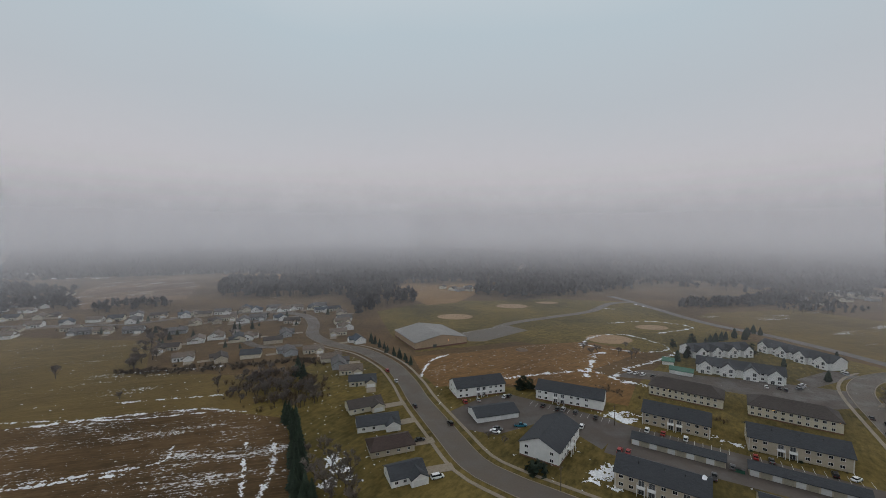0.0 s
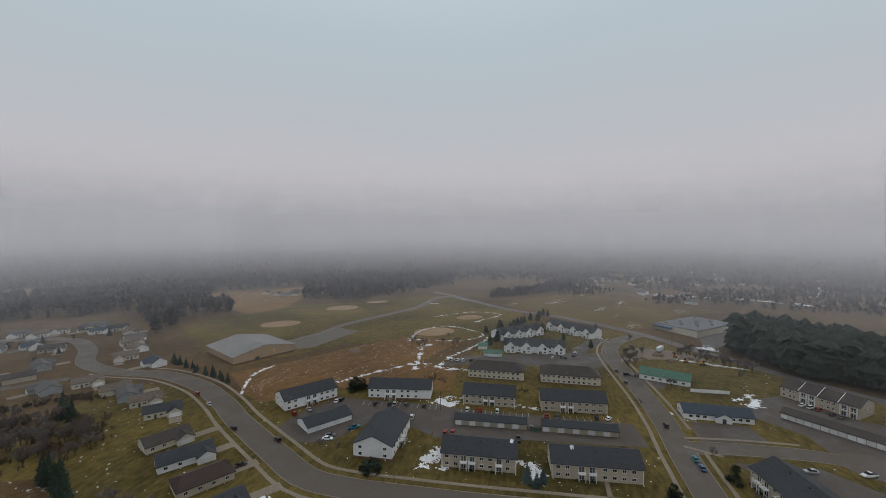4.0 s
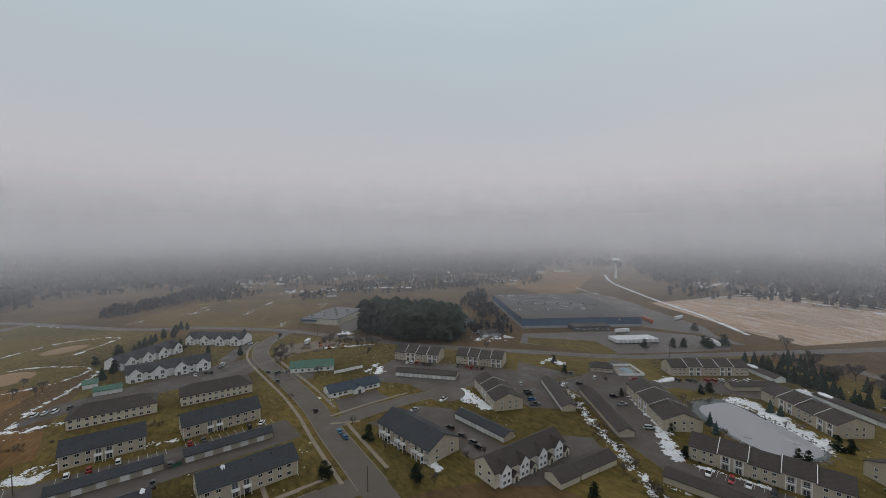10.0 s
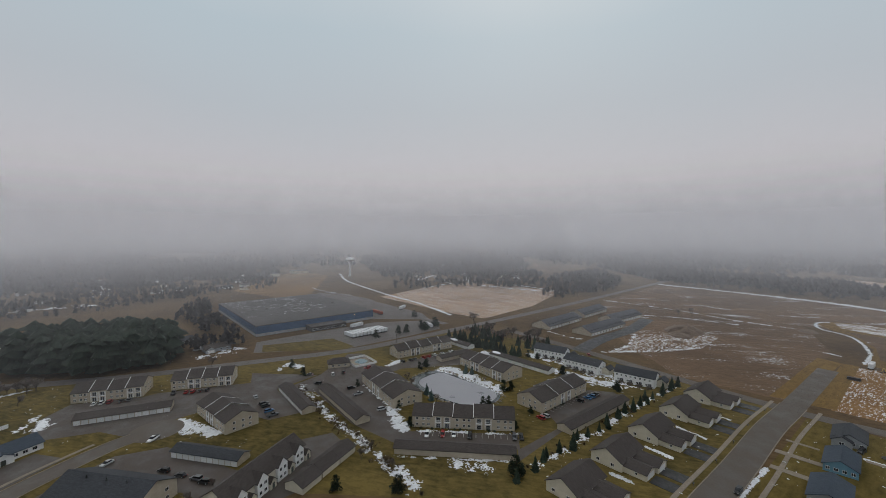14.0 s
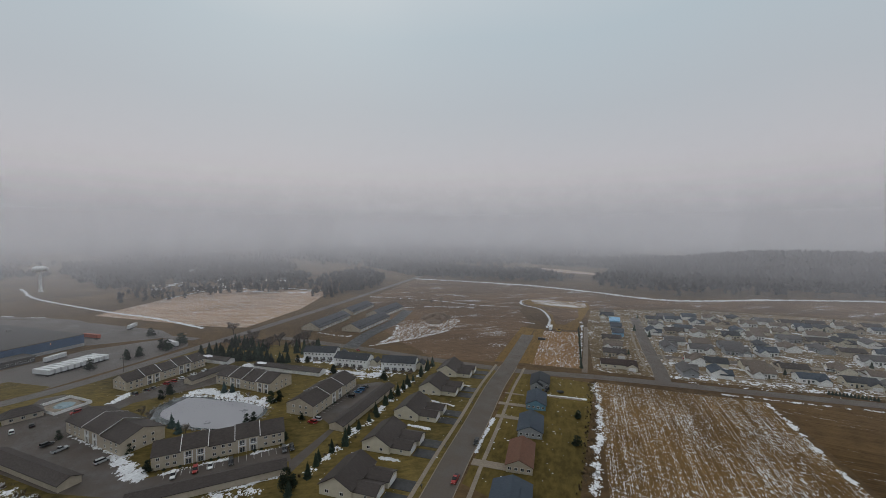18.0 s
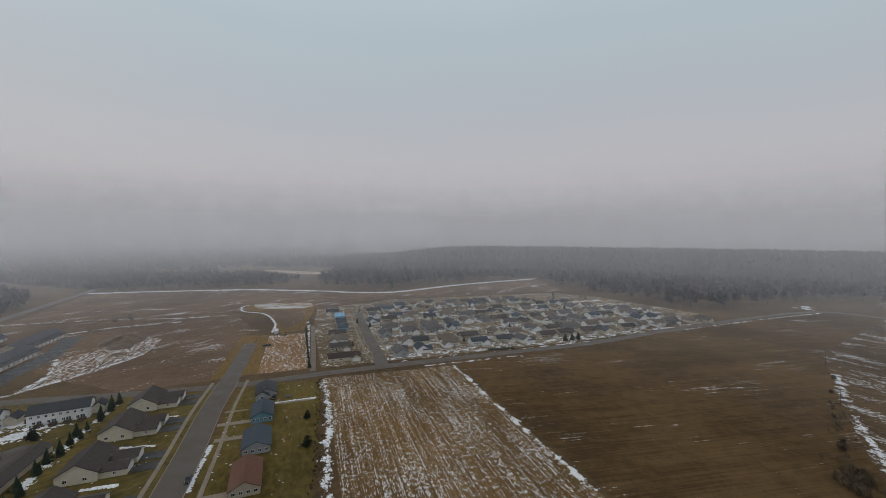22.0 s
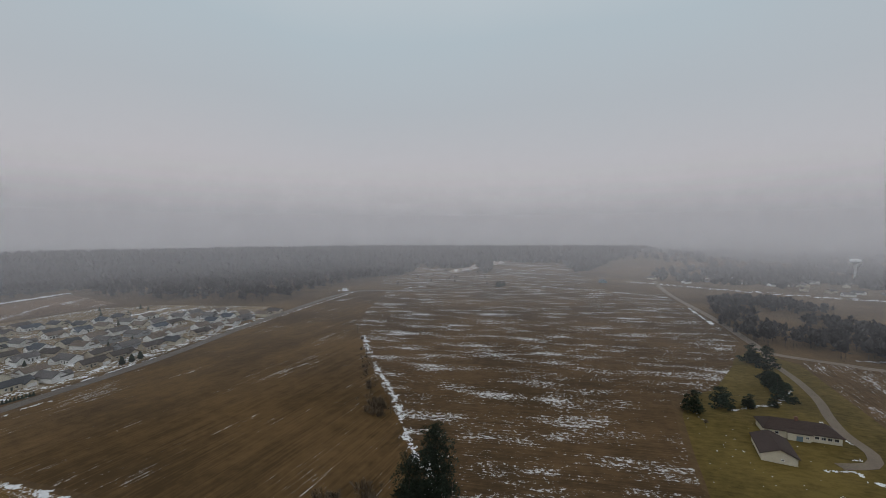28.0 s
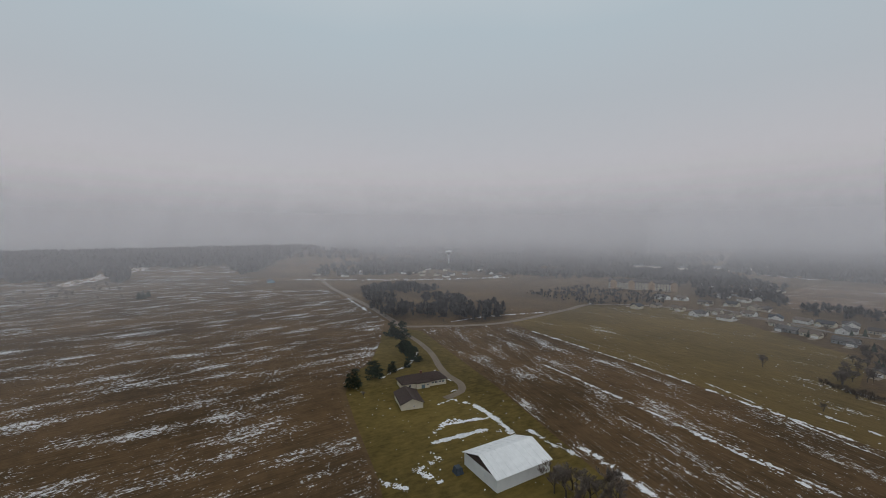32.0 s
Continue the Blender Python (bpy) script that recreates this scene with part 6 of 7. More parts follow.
woods("hedge_north", [(270, 474), (344, 478), (447, 505), (501, 559), (470, 556), (386, 520), (304, 496)], 260, 8, 13, 19, GREYWOOD, "dark hedge of trees beside the highway meadow", 0.4)
for name, poly, n, seed in (("woods_mid_east", [(250, 660), (340, 660), (560, 520), (760, 300), (900, 150), (1250, 100), (1300, 1300), (200, 1300)], 5200, 31), ("woods_mid_west", [(-720, 300), (-690, 520), (-780, 700), (-1300, 1000), (-1300, -100), (-900, -60), (-900, 240)], 3600, 32),
                            ("woods_mid_north", [(-560, 830), (-380, 900), (-100, 900), (-100, 1250), (-900, 1250), (-900, 760)], 2600, 33), ("woods_mid_south", [(740, -440), (1250, -600), (1250, -120), (920, -120)], 1700, 34)):
    woods(name, poly, n, 9, 16, seed, GREYWOOD, "dim belt of leafless trees in the fog", 0.25, False, 0.0, 110.0)
woods("ring_woods", [(-2800, -2800), (2800, -2800), (2800, 2800), (-2800, 2800)], 30000, 11, 18, 18, GREYWOOD, "distant woods all round, fading into fog", 0.25, True, 1150, 330.0)


# ---- snow lying in strips and heaps ----
ROADWAY = {}
for key in ROADS:
    for p in smooth_line([(v.x, v.y) for v in LINES[key]], 3.0):
        for a in (-1, 0, 1):
            for b in (-1, 0, 1):
                ROADWAY.setdefault((int(p.x // 10) + a, int(p.y // 10) + b), []).append((p.x, p.y, (LINES[key + "_w"] / 2 + 0.6) ** 2))


def on_road(x, y):
    for px, py, w in ROADWAY.get((int(x // 10), int(y // 10)), ()):
        if (px - x) ** 2 + (py - y) ** 2 < w:
            return True
    return False


def snow(name, line, width, seed, size=1.6, label="strip of old melting snow", whole=0.0):
    """A thin ragged crust along a line: whole in its middle, broken into islands and holes toward its edges."""
    pts = smooth_line(line, max(0.4, min(3.0, width * 0.5)))
    cell = 0.36 * max(0.8, size ** 0.9)
    reach = width * 1.15 + 0.6
    cells = {}
    for p in pts:
        k = int(reach / cell) + 1
        ci, cj = round(p.x / cell), round(p.y / cell)
        for i in range(ci - k, ci + k + 1):
            for j in range(cj - k, cj + k + 1):
                d = math.hypot(i * cell - p.x, j * cell - p.y)
                if d < reach and d < cells.get((i, j), 1e9):
                    cells[i, j] = d
    s, ids = Shape(), {}
    cells = {k: d for k, d in cells.items() if not on_road(k[0] * cell, k[1] * cell)}
    fine, coarse = 0.5 / cell, 0.11 / cell ** 0.5
    bias = (0.47 if width < 15 else 0.66) - whole
    for (i, j), d in cells.items():
        x, y = i * cell, j * cell
        v = 0.6 * noise.noise((x * coarse, y * coarse, seed)) + 0.4 * noise.noise((x * coarse * 2.7, y * coarse * 2.7, seed + 3)) + 0.45 * noise.noise((x * fine, y * fine, seed + 7.3))
        if v + 0.62 - 0.85 * d / reach < bias:
            continue
        q = []
        for a, b in ((0, 0), (1, 0), (1, 1), (0, 1)):
            key = i + a, j + b
            if key not in ids:
                ids[key] = len(s.v)
                jit = noise.noise_vector((key[0] * 0.71, key[1] * 0.71, seed)) * cell * 0.9
                s.v.append((key[0] * cell + jit.x, key[1] * cell + jit.y, 0.09 + 0.06 * noise.noise((key[0] * 0.4, key[1] * 0.4, 1.0))))
            q.append(ids[key])
        s.f.append(tuple(q))
    if not s.f:
        s.poly((pts[0].x, pts[0].y, 0.1), (pts[0].x + 1, pts[0].y, 0.1), (pts[0].x, pts[0].y + 1, 0.1))
    return tagged(part(name, s, SNOWM), label, "snow", "", "stuff")


PATCHES = [
    ([(8, -272), (-15, -214), (-32, -173), (-48, -136), (-60, -105)], 2.2, 1.0), ([(88, -240), (72, -205), (50, -140), (40, -110)], 3.4, 0.6),
    ([(-191, -208), (-160, -159), (-136, -128), (-118, -104)], 2.8, 0.9), ([(-235, -268), (-205, -228)], 4, 1.0), ([(-122, -100), (-100, -80), (-84, -74)], 7, 0.8),
    ([(248, 11), (219, 1), (190, -10), (168, -20), (149, -26), (135, -32)], 4.2, 0.6), ([(206, 57), (220, 66), (212, 58), (200, 48)], 3.6, 1.5),
    ([(251, -74), (236, -84), (216, -94), (202, -96)], 3.4, 1.4), ([(247, -86), (228, -90), (214, -97)], 5.5, 1.6), ([(176, -42), (171, -56), (164, -72), (160, -84)], 1.2, 0.8),
    ([(158, -30), (150, -48), (142, -70)], 1.4, 0.8), ([(146, -52), (140, -60)], 6, 0.7), ([(142, -32), (150, -28)], 3, 1.0),
    ([(208, -36), (196, -34), (184, -38)], 3.4, 1.4), ([(243, -24), (224, -29), (208, -34)], 1.8, 1.0), ([(262, -146), (235, -160), (205, -168), (186, -176)], 5.0, 1.5), ([(232, -140), (206, -152), (190, -170)], 4.5, 1.4),
    ([(64, 150), (54, 144), (60, 138)], 4.0, 1.5), ([(90, 128), (92, 120)], 4.0, 1.5), ([(88, 190), (80, 198), (96, 194)], 4.5, 1.4), ([(118, 174), (124, 168)], 4, 1.4),
    ([(96, 262), (110, 240), (124, 232)], 4, 1.5), ([(158, 82), (150, 64), (142, 52)], 3.0, 1.1), ([(182, 136), (188, 126)], 3.6, 1.3), ([(232, 122), (228, 132), (244, 132)], 3, 1.5),
    ([(-208, 38), (-200, 44), (-187, 49), (-171, 53)], 1.9, 0.8), ([(-177, 18), (-188, 26), (-187, 36), (-189, 46)], 1.9, 0.9), ([(-169, 18), (-173, 29), (-177, 41), (-174, 50)], 1.9, 0.9),
    ([(-160, 14), (-156, 18), (-150, 9), (-142, 16)], 2.8, 0.9), ([(-173, 62), (-163, 66), (-150, 75)], 2.0, 0.8), ([(-259, 27), (-245, 33), (-229, 40), (-223, 33)], 1.1, 0.6), ([(-145, -5), (-139, 4)], 2.0, 0.8), ([(-207, 24), (-212, 32), (-207, 34)], 1.4, 0.7),
    ([(-250, -6), (-262, 2), (-275, 12), (-300, 18)], 1.6, 0.8), ([(-160, 76), (-140, 84), (-110, 92), (-90, 96)], 2.4, 0.8),
    ([(-260, 102), (-220, 116), (-170, 132), (-120, 146)], 2.0, 1.2), ([(-351, 126), (-250, 165), (-197, 181), (-131, 201), (-100, 199)], 1.7, 1.0),
    ([(-172, 209), (-140, 216), (-122, 220)], 1.6, 1.1), ([(-216, 185), (-182, 189), (-149, 191), (-111, 200)], 1.0, 0.8), ([(-162, 138), (-134, 145), (-111, 154), (-113, 166)], 1.2, 0.8), ([(-69, 134), (-76, 150), (-84, 169)], 1.2, 0.7), ([(-63, 134), (-65, 150), (-72, 168)], 1.8, 0.6),
    ([(-196, 256), (-170, 262), (-150, 268)], 4, 1.5), ([(-32, 142), (-38, 150), (-44, 158), (-40, 140)], 4, 1.2),
    ([(552, -568), (430, -604), (338, -622), (235, -616), (122, -608), (9, -709), (-131, -808)], 7, 5.0), ([(452, -365), (368, -397), (306, -407), (262, -425)], 2.6, 1.3), ([(359, -330), (335, -362), (290, -391)], 1.8, 1.1), ([(372, -452), (352, -456)], 5, 1.4), ([(206, -361), (195, -362)], 3, 1.0), ([(252, -206), (262, -234), (290, -268)], 2.5, 1.0), ([(254, -204), (244, -244), (240, -282)], 2.5, 1.0), ([(321, -201), (298, -206), (291, -212)], 2.5, 1.0),
    ([(106, -266), (128, -320), (160, -400)], 2.4, 1.1),
    ([(110, 318), (128, 344), (160, 352), (176, 312), (150, 300), (124, 312), (108, 326)], 1.8, 1.2), ([(164, 398), (212, 405), (236, 379), (193, 358)], 2.2, 1.5), ([(176, 300), (150, 280), (120, 262), (108, 250)], 2.4, 0.7), ([(20, 240), (40, 246), (60, 252), (90, 260)], 2.4, 0.6), ([(-14, 250), (-8, 280), (4, 294)], 1.8, 0.6),
    ([(90, 250), (110, 290), (120, 300)], 4, 1.5), ([(12, 232), (30, 240)], 4, 1.0), ([(300, 210), (312, 196), (318, 206)], 5, 1.8), ([(268, 190), (280, 172), (288, 160)], 3.5, 1.6), ([(330, 82), (345, 60), (352, 90), (362, 80)], 8, 1.6), ([(290, 12), (296, 20), (284, 26)], 4, 1.5), ([(276, -50), (270, -46)], 4, 1.5),
    ([(700, 10), (660, -4), (600, -44)], 3, 2.4), ([(556, -330), (590, -300), (640, -270)], 10, 3.5), ([(-400, -480), (-300, -436), (-160, -368), (-40, -314)], 1.6, 1.5), ([(-40, -298), (30, -270)], 1.8, 1.1),
    ([(-403, -506), (-420, -520)], 12, 3.0), ([(-676, -395), (-560, -430), (-480, -450)], 6, 3.0), ([(-640, -300), (-642, -200), (-640, -110)], 5, 2.6), ([(-560, -60), (-470, -30)], 3, 1.8), ([(-400, 60), (-420, 100), (-440, 190), (-480, 250)], 3, 1.6), ([(-760, -560), (-700, -440), (-740, -380)], 24, 6.0),
    ([(240, 500), (252, 450), (258, 420)], 2.4, 1.8), ([(214, 506), (190, 480), (200, 470)], 2, 1.4),
]
WHOLE = [
    ([(252, -80), (240, -88), (224, -92), (210, -98)], 5.0, 0.65), ([(206, 57), (220, 66), (210, 56), (200, 46)], 3.2, 0.65), ([(264, -150), (240, -166), (214, -172), (190, -184)], 3.4, 0.65), ([(247, -137), (215, -155), (196, -166)], 3.0, 1.0),
    ([(204, -36), (190, -35), (180, -36)], 3.2, 0.65), ([(92, 126), (90, 120)], 2.6, 0.65), ([(66, 148), (58, 146)], 3.0, 0.65), ([(88, 190), (84, 196)], 3.0, 0.65), ([(158, 82), (150, 64), (142, 52)], 1.8, 0.9), ([(300, 206), (312, 200)], 5.0, 1.5), ([(292, 20), (286, 14)], 3.0, 1.0),
    ([(272, -48), (279, -52)], 2.4, 0.65), ([(239, 128), (230, 124)], 2.2, 0.65), ([(278, -120), (266, -128)], 4.0, 1.2), ([(107.9, -162.6), (96.6, -132.2)], 0.5, 0.5), ([(100, -206.5), (83, -213.5)], 0.8, 0.8), ([(-204, 42), (-187, 49), (-173, 53)], 1.2, 0.6), ([(-170, 22), (-177, 41)], 1.1, 0.6), ([(-184, 24), (-188, 40)], 1.0, 0.6), ([(928, -45), (787, -50), (662, -77), (570, -101), (504, -122), (421, -138)], 2.0, 1.5), ([(646, -166), (688, -246), (639, -319), (537, -355)], 2.4, 2.0),
    ([(556, -570), (430, -606), (338, -624), (235, -618), (122, -610), (9, -711), (-131, -810)], 6.0, 3.0), ([(176, -355), (192, -393), (225, -436), (255, -448), (272, -473), (271, -488)], 0.9, 0.7), ([(134.3, -130.5), (124.8, -133.7)], 0.6, 0.5), ([(143.9, -158.1), (132, -160.6)], 0.6, 0.5), ([(153.3, -183.8), (142.4, -188)], 0.6, 0.5), ([(122.4, -103.6), (116.1, -107.1)], 0.6, 0.5),
]
for i, (line, w, size) in enumerate(PATCHES):
    snow("snow_patch", line, w, 100 + i, size)
for i, (line, w, size) in enumerate(WHOLE):
    snow("snow_bank", line, w, 400 + i, size, "bank of lying snow, whole in the middle", 0.42)
r = random.Random(3)
for k in range(3):
    row = [Vector((56, -270)) + ALONG * a + AWAY * (14 + 62 * k) for a in (10, 120, 240, 330)]
    snow("snow_patch", [(p.x, p.y) for p in row], 20, 300 + k, 1.5, "scattered crusts of snow between the estate houses")
    row = [p + AWAY * 28 for p in row]
    snow("snow_patch", [(p.x, p.y) for p in row], 8, 310 + k, 1.5, "snow along the estate gardens")
for k, (a, c, sz) in enumerate((((700, 300), (1100, 500), 5.0), ((620, 260), (500, 420), 3.5), ((760, -180), (1000, -420), 4.0), ((-800, -180), (-780, 220), 3.5), ((-1000, 590), (-820, 700), 16.0), ((-660, 790), (-760, 780), 9.0))):
    snow("snow_patch", [a, ((a[0] + c[0]) / 2 + 20, (a[1] + c[1]) / 2), c], 26, 330 + k, sz, "distant snow between trees and roofs")



def draped(name, pts, lift, material, label, category, cell=16.0):
    """A patch of ground that follows the slope."""
    s, ids = Shape(), {}
    xs, ys = [p[0] for p in pts], [p[1] for p in pts]
    for i in range(int(min(xs) // cell), int(max(xs) // cell) + 1):
        for j in range(int(min(ys) // cell), int(max(ys) // cell) + 1):
            if not inside((i + 0.5) * cell, (j + 0.5) * cell, pts):
                continue
            q = []
            for a, b in ((i, j), (i + 1, j), (i + 1, j + 1), (i, j + 1)):
                if (a, b) not in ids:
                    ids[a, b] = len(s.v)
                    s.v.append((a * cell, b * cell, land(a * cell, b * cell) + lift))
                q.append(ids[a, b])
            s.f.append(tuple(q))
    return tagged(part(name, s, material), label, category, "", "structure")


draped("field_hill", GLADES[4], 1.2, SOIL_SNOWY, "hillside field streaked with snow below the forest", "field")
draped("field_hill_edge", GLADES[5], 1.1, SOIL_SNOWY, "snowy ground among sparse trees at the forest edge", "field")
draped("snow_hill", [(-716, -520), (-728, -545), (-820, -540), (-905, -512), (-892, -488), (-815, -508)], 1.7, BASIN, "broad sheet of snow on the hillside", "snow", 7.0)
for i in range(46):
    x, y = scatter(GLADES[5], 1, trng)[0]
    bare_tree(x, y, trng.uniform(7, 12), 1.0, "sparse trees on the snowy forest edge")
for i in range(7):
    conifer(-590 - 3 * i + trng.uniform(-4, 4), -338 + trng.uniform(-6, 6), trng.uniform(9, 13), "dark", 1.2, "dark trees beside a snow bank on the field")

q, sh = random.Random(91), Shape()
for i in range(240):
    u, v = q.uniform(-54, 30), q.uniform(40, 145)
    if noise.noise((u * 0.04, v * 0.04, 5.0)) < -0.05:
        continue
    a, b = q.uniform(0.6, 3.4), q.uniform(0.2, 0.5)
    if q.random() < 0.4:
        a, b = b, a * 0.7
    sh.poly((u - a, v - b, 9.53), (u + a, v - b * 0.6, 9.53), (u + a * 0.8, v + b, 9.53), (u - a * 0.7, v + b * 0.7, 9.53))
ob = part("roof_snow", sh, SNOWM)
ob.matrix_basis = pose(403.5, -0.5, 0, 0, 0, -67.2)
tagged(ob, "thin flecks of snow left on the warehouse roof", "snow", "", "stuff")

# pond with its ice
rim = [(244, -55), (252, -68), (249, -76), (238, -82), (226, -88), (212, -94), (201, -95), (194, -88), (192, -78), (197, -69), (208, -61), (222, -55), (236, -52)]
pl = smooth_line(rim + rim[:1], 3.0)[:-1]
ctr = sum(pl, Vector()) / len(pl)
region("water_pond", [(p.x, p.y) for p in pl], 0.08, WATER, "dark open water at the pond's edge", "pond")
ice = [ctr + (p - ctr) * (0.93 if p.x < 225 else 0.86) + Vector((-1.5, -1.5, 0)) * (p.y > -70) for p in pl]
tagged(part("ice_sheet", Shape().poly(*[(p.x, p.y, 0.13) for p in ice]), ICE), "pale grey-green ice sheet on the pond", "ice", "", "structure")
ROCK = plain("bank_rocks", (0.14, 0.12, 0.10), (0.26, 0.23, 0.20), 2.0, 0.3)
rs = Shape()
r = random.Random(9)
for p in pl:
    for k in range(4):
        q = ctr + (p - ctr) * r.uniform(1.01, 1.05) + Vector((r.uniform(-1, 1), r.uniform(-1, 1), 0))
        a = r.uniform(0.2, 0.5)
        rs.box(q.x - a, q.y - a, 0, q.x + a, q.y + a * 0.8, a * 1.1, a * 0.35)
tagged(part("bank_stones", rs, ROCK), "ring of rough stones round the pond bank", "stones", "", "stuff")
for i, (x, y, rx, ry) in enumerate(((13, 428, 19, 14), (84, 490, 19, 15), (133, 514, 14, 8), (140, 338, 19, 15), (198, 380, 15, 10))):
    region("infield_%d" % (i + 1), [(x + rx * math.cos(a), y + ry * math.sin(a)) for a in np.linspace(0, 6.28, 29)[:-1]], 0.08, SAND, "reddish dirt infield of a ball diamond", "ball field")


# ---- vehicles ----
def paint(name, c):
    return plain("car_paint_" + name, tuple(v * 0.85 for v in c), c, 2.0, 0.4, 0.3, 0.0, 0.0)


PAINTS = {"white": paint("white", (0.72, 0.73, 0.73)), "silver": paint("silver", (0.36, 0.37, 0.38)), "red": paint("red", (0.30, 0.022, 0.02)), "black": paint("black", (0.018, 0.018, 0.02)),
          "grey": paint("grey", (0.09, 0.092, 0.10)), "blue": paint("blue", (0.025, 0.10, 0.22)), "teal": paint("teal", (0.02, 0.16, 0.24))}
LIGHTM = plain("lamp_lens", (0.55, 0.55, 0.52), (0.7, 0.7, 0.66), 3, 0.5, 0.2)
TAILM = plain("tail_lens", (0.22, 0.01, 0.01), (0.3, 0.02, 0.02), 3, 0.5, 0.3)
CARS = {}


def loft(sections):
    """A body from cross-sections along x: x, half width, floor, top."""
    s = Shape()
    for x, w, z0, z1 in sections:
        t = w * 0.86
        s.v += [(x, -w, z0), (x, w, z0), (x, w, (z0 + z1 * 2) / 3), (x, t, z1), (x, -t, z1), (x, -w, (z0 + z1 * 2) / 3)]
    n = len(sections)
    s.f = [(j * 6 + i, j * 6 + (i + 1) % 6, (j + 1) * 6 + (i + 1) % 6, (j + 1) * 6 + i) for j in range(n - 1) for i in range(6)]
    s.f += [tuple(range(5, -1, -1)), tuple(range((n - 1) * 6, n * 6))]
    return s


def car(kind, colour, x, y, angle):
    key = kind, colour
    if key in CARS:
        return copy_thing(CARS[key], pose(x, y, 0.15, 0, 0, angle))
    word = {"sedan": "sedan", "suv": "sport utility vehicle", "pickup": "pickup truck", "van": "minivan"}[kind]
    c = thing("car", x, y, angle, "parked %s %s on damp asphalt" % (colour, word), "car", "parked cars", z=0.15)
    CARS[key] = c
    hi = {"sedan": 0.85, "suv": 1.0, "pickup": 1.05, "van": 1.0}[kind]
    L = {"sedan": 2.35, "suv": 2.4, "pickup": 2.9, "van": 2.5}[kind]
    part("body", loft([(-L, 0.82, 0.35, hi * 0.9), (-L + 0.25, 0.9, 0.25, hi), (0, 0.92, 0.22, hi), (L - 0.9, 0.9, 0.24, hi * 0.97), (L - 0.15, 0.85, 0.3, hi * 0.82), (L, 0.76, 0.38, hi * 0.66)]), PAINTS[colour], c)
    a, b, top = {"sedan": (-1.55, 1.15, 1.42), "suv": (-2.3, 1.2, 1.72), "pickup": (-0.75, 1.45, 1.8), "van": (-2.35, 1.65, 1.75)}[kind]
    part("cabin_glass", loft([(a, 0.72, hi - 0.05, hi + 0.05), (a + 0.3, 0.78, hi - 0.05, top - 0.05), (b - 0.75, 0.78, hi - 0.05, top - 0.03), (b, 0.74, hi - 0.05, hi + 0.03)]), GLASS, c, "dark car windows")
    part("roof_panel", loft([(a + 0.3, 0.72, top - 0.08, top), (b - 0.85, 0.72, top - 0.08, top)]), PAINTS[colour], c)
    if kind == "pickup":
        part("bed", Shape().box(-2.8, -0.78, hi, -0.85, 0.78, hi + 0.03), IRON, c, "dark open load bed")
    for wx in (-L + 0.85, L - 0.9):
        for wy in (-0.86, 0.86):
            wh = part("wheel", shared("wheel", lambda: Shape().tube((0, -0.12, 0), (0, 0.12, 0), 0.34, 0.34, 12).poly(*[(0.34 * math.cos(6.2832 * i / 12), -0.12, 0.34 * math.sin(6.2832 * i / 12)) for i in range(12)]), TYRE), None, c, "", pose(wx, wy, 0.34 - 0.0))
            part("rim", shared("rim", lambda: Shape().tube((0, -0.135, 0), (0, 0.135, 0), 0.19, 0.19, 8), STEEL), None, wh)
    for wy in (-0.6, 0.6):
        part("headlight", shared("headlight", lambda: Shape().box(-0.05, -0.18, 0, 0.05, 0.18, 0.14), LIGHTM), None, c, "", pose(L - 0.06, wy, hi * 0.62))
        part("tail_light", shared("tail_light", lambda: Shape().box(-0.05, -0.14, 0, 0.05, 0.14, 0.2), TAILM), None, c, "", pose(-L, wy, hi * 0.68))
    return c


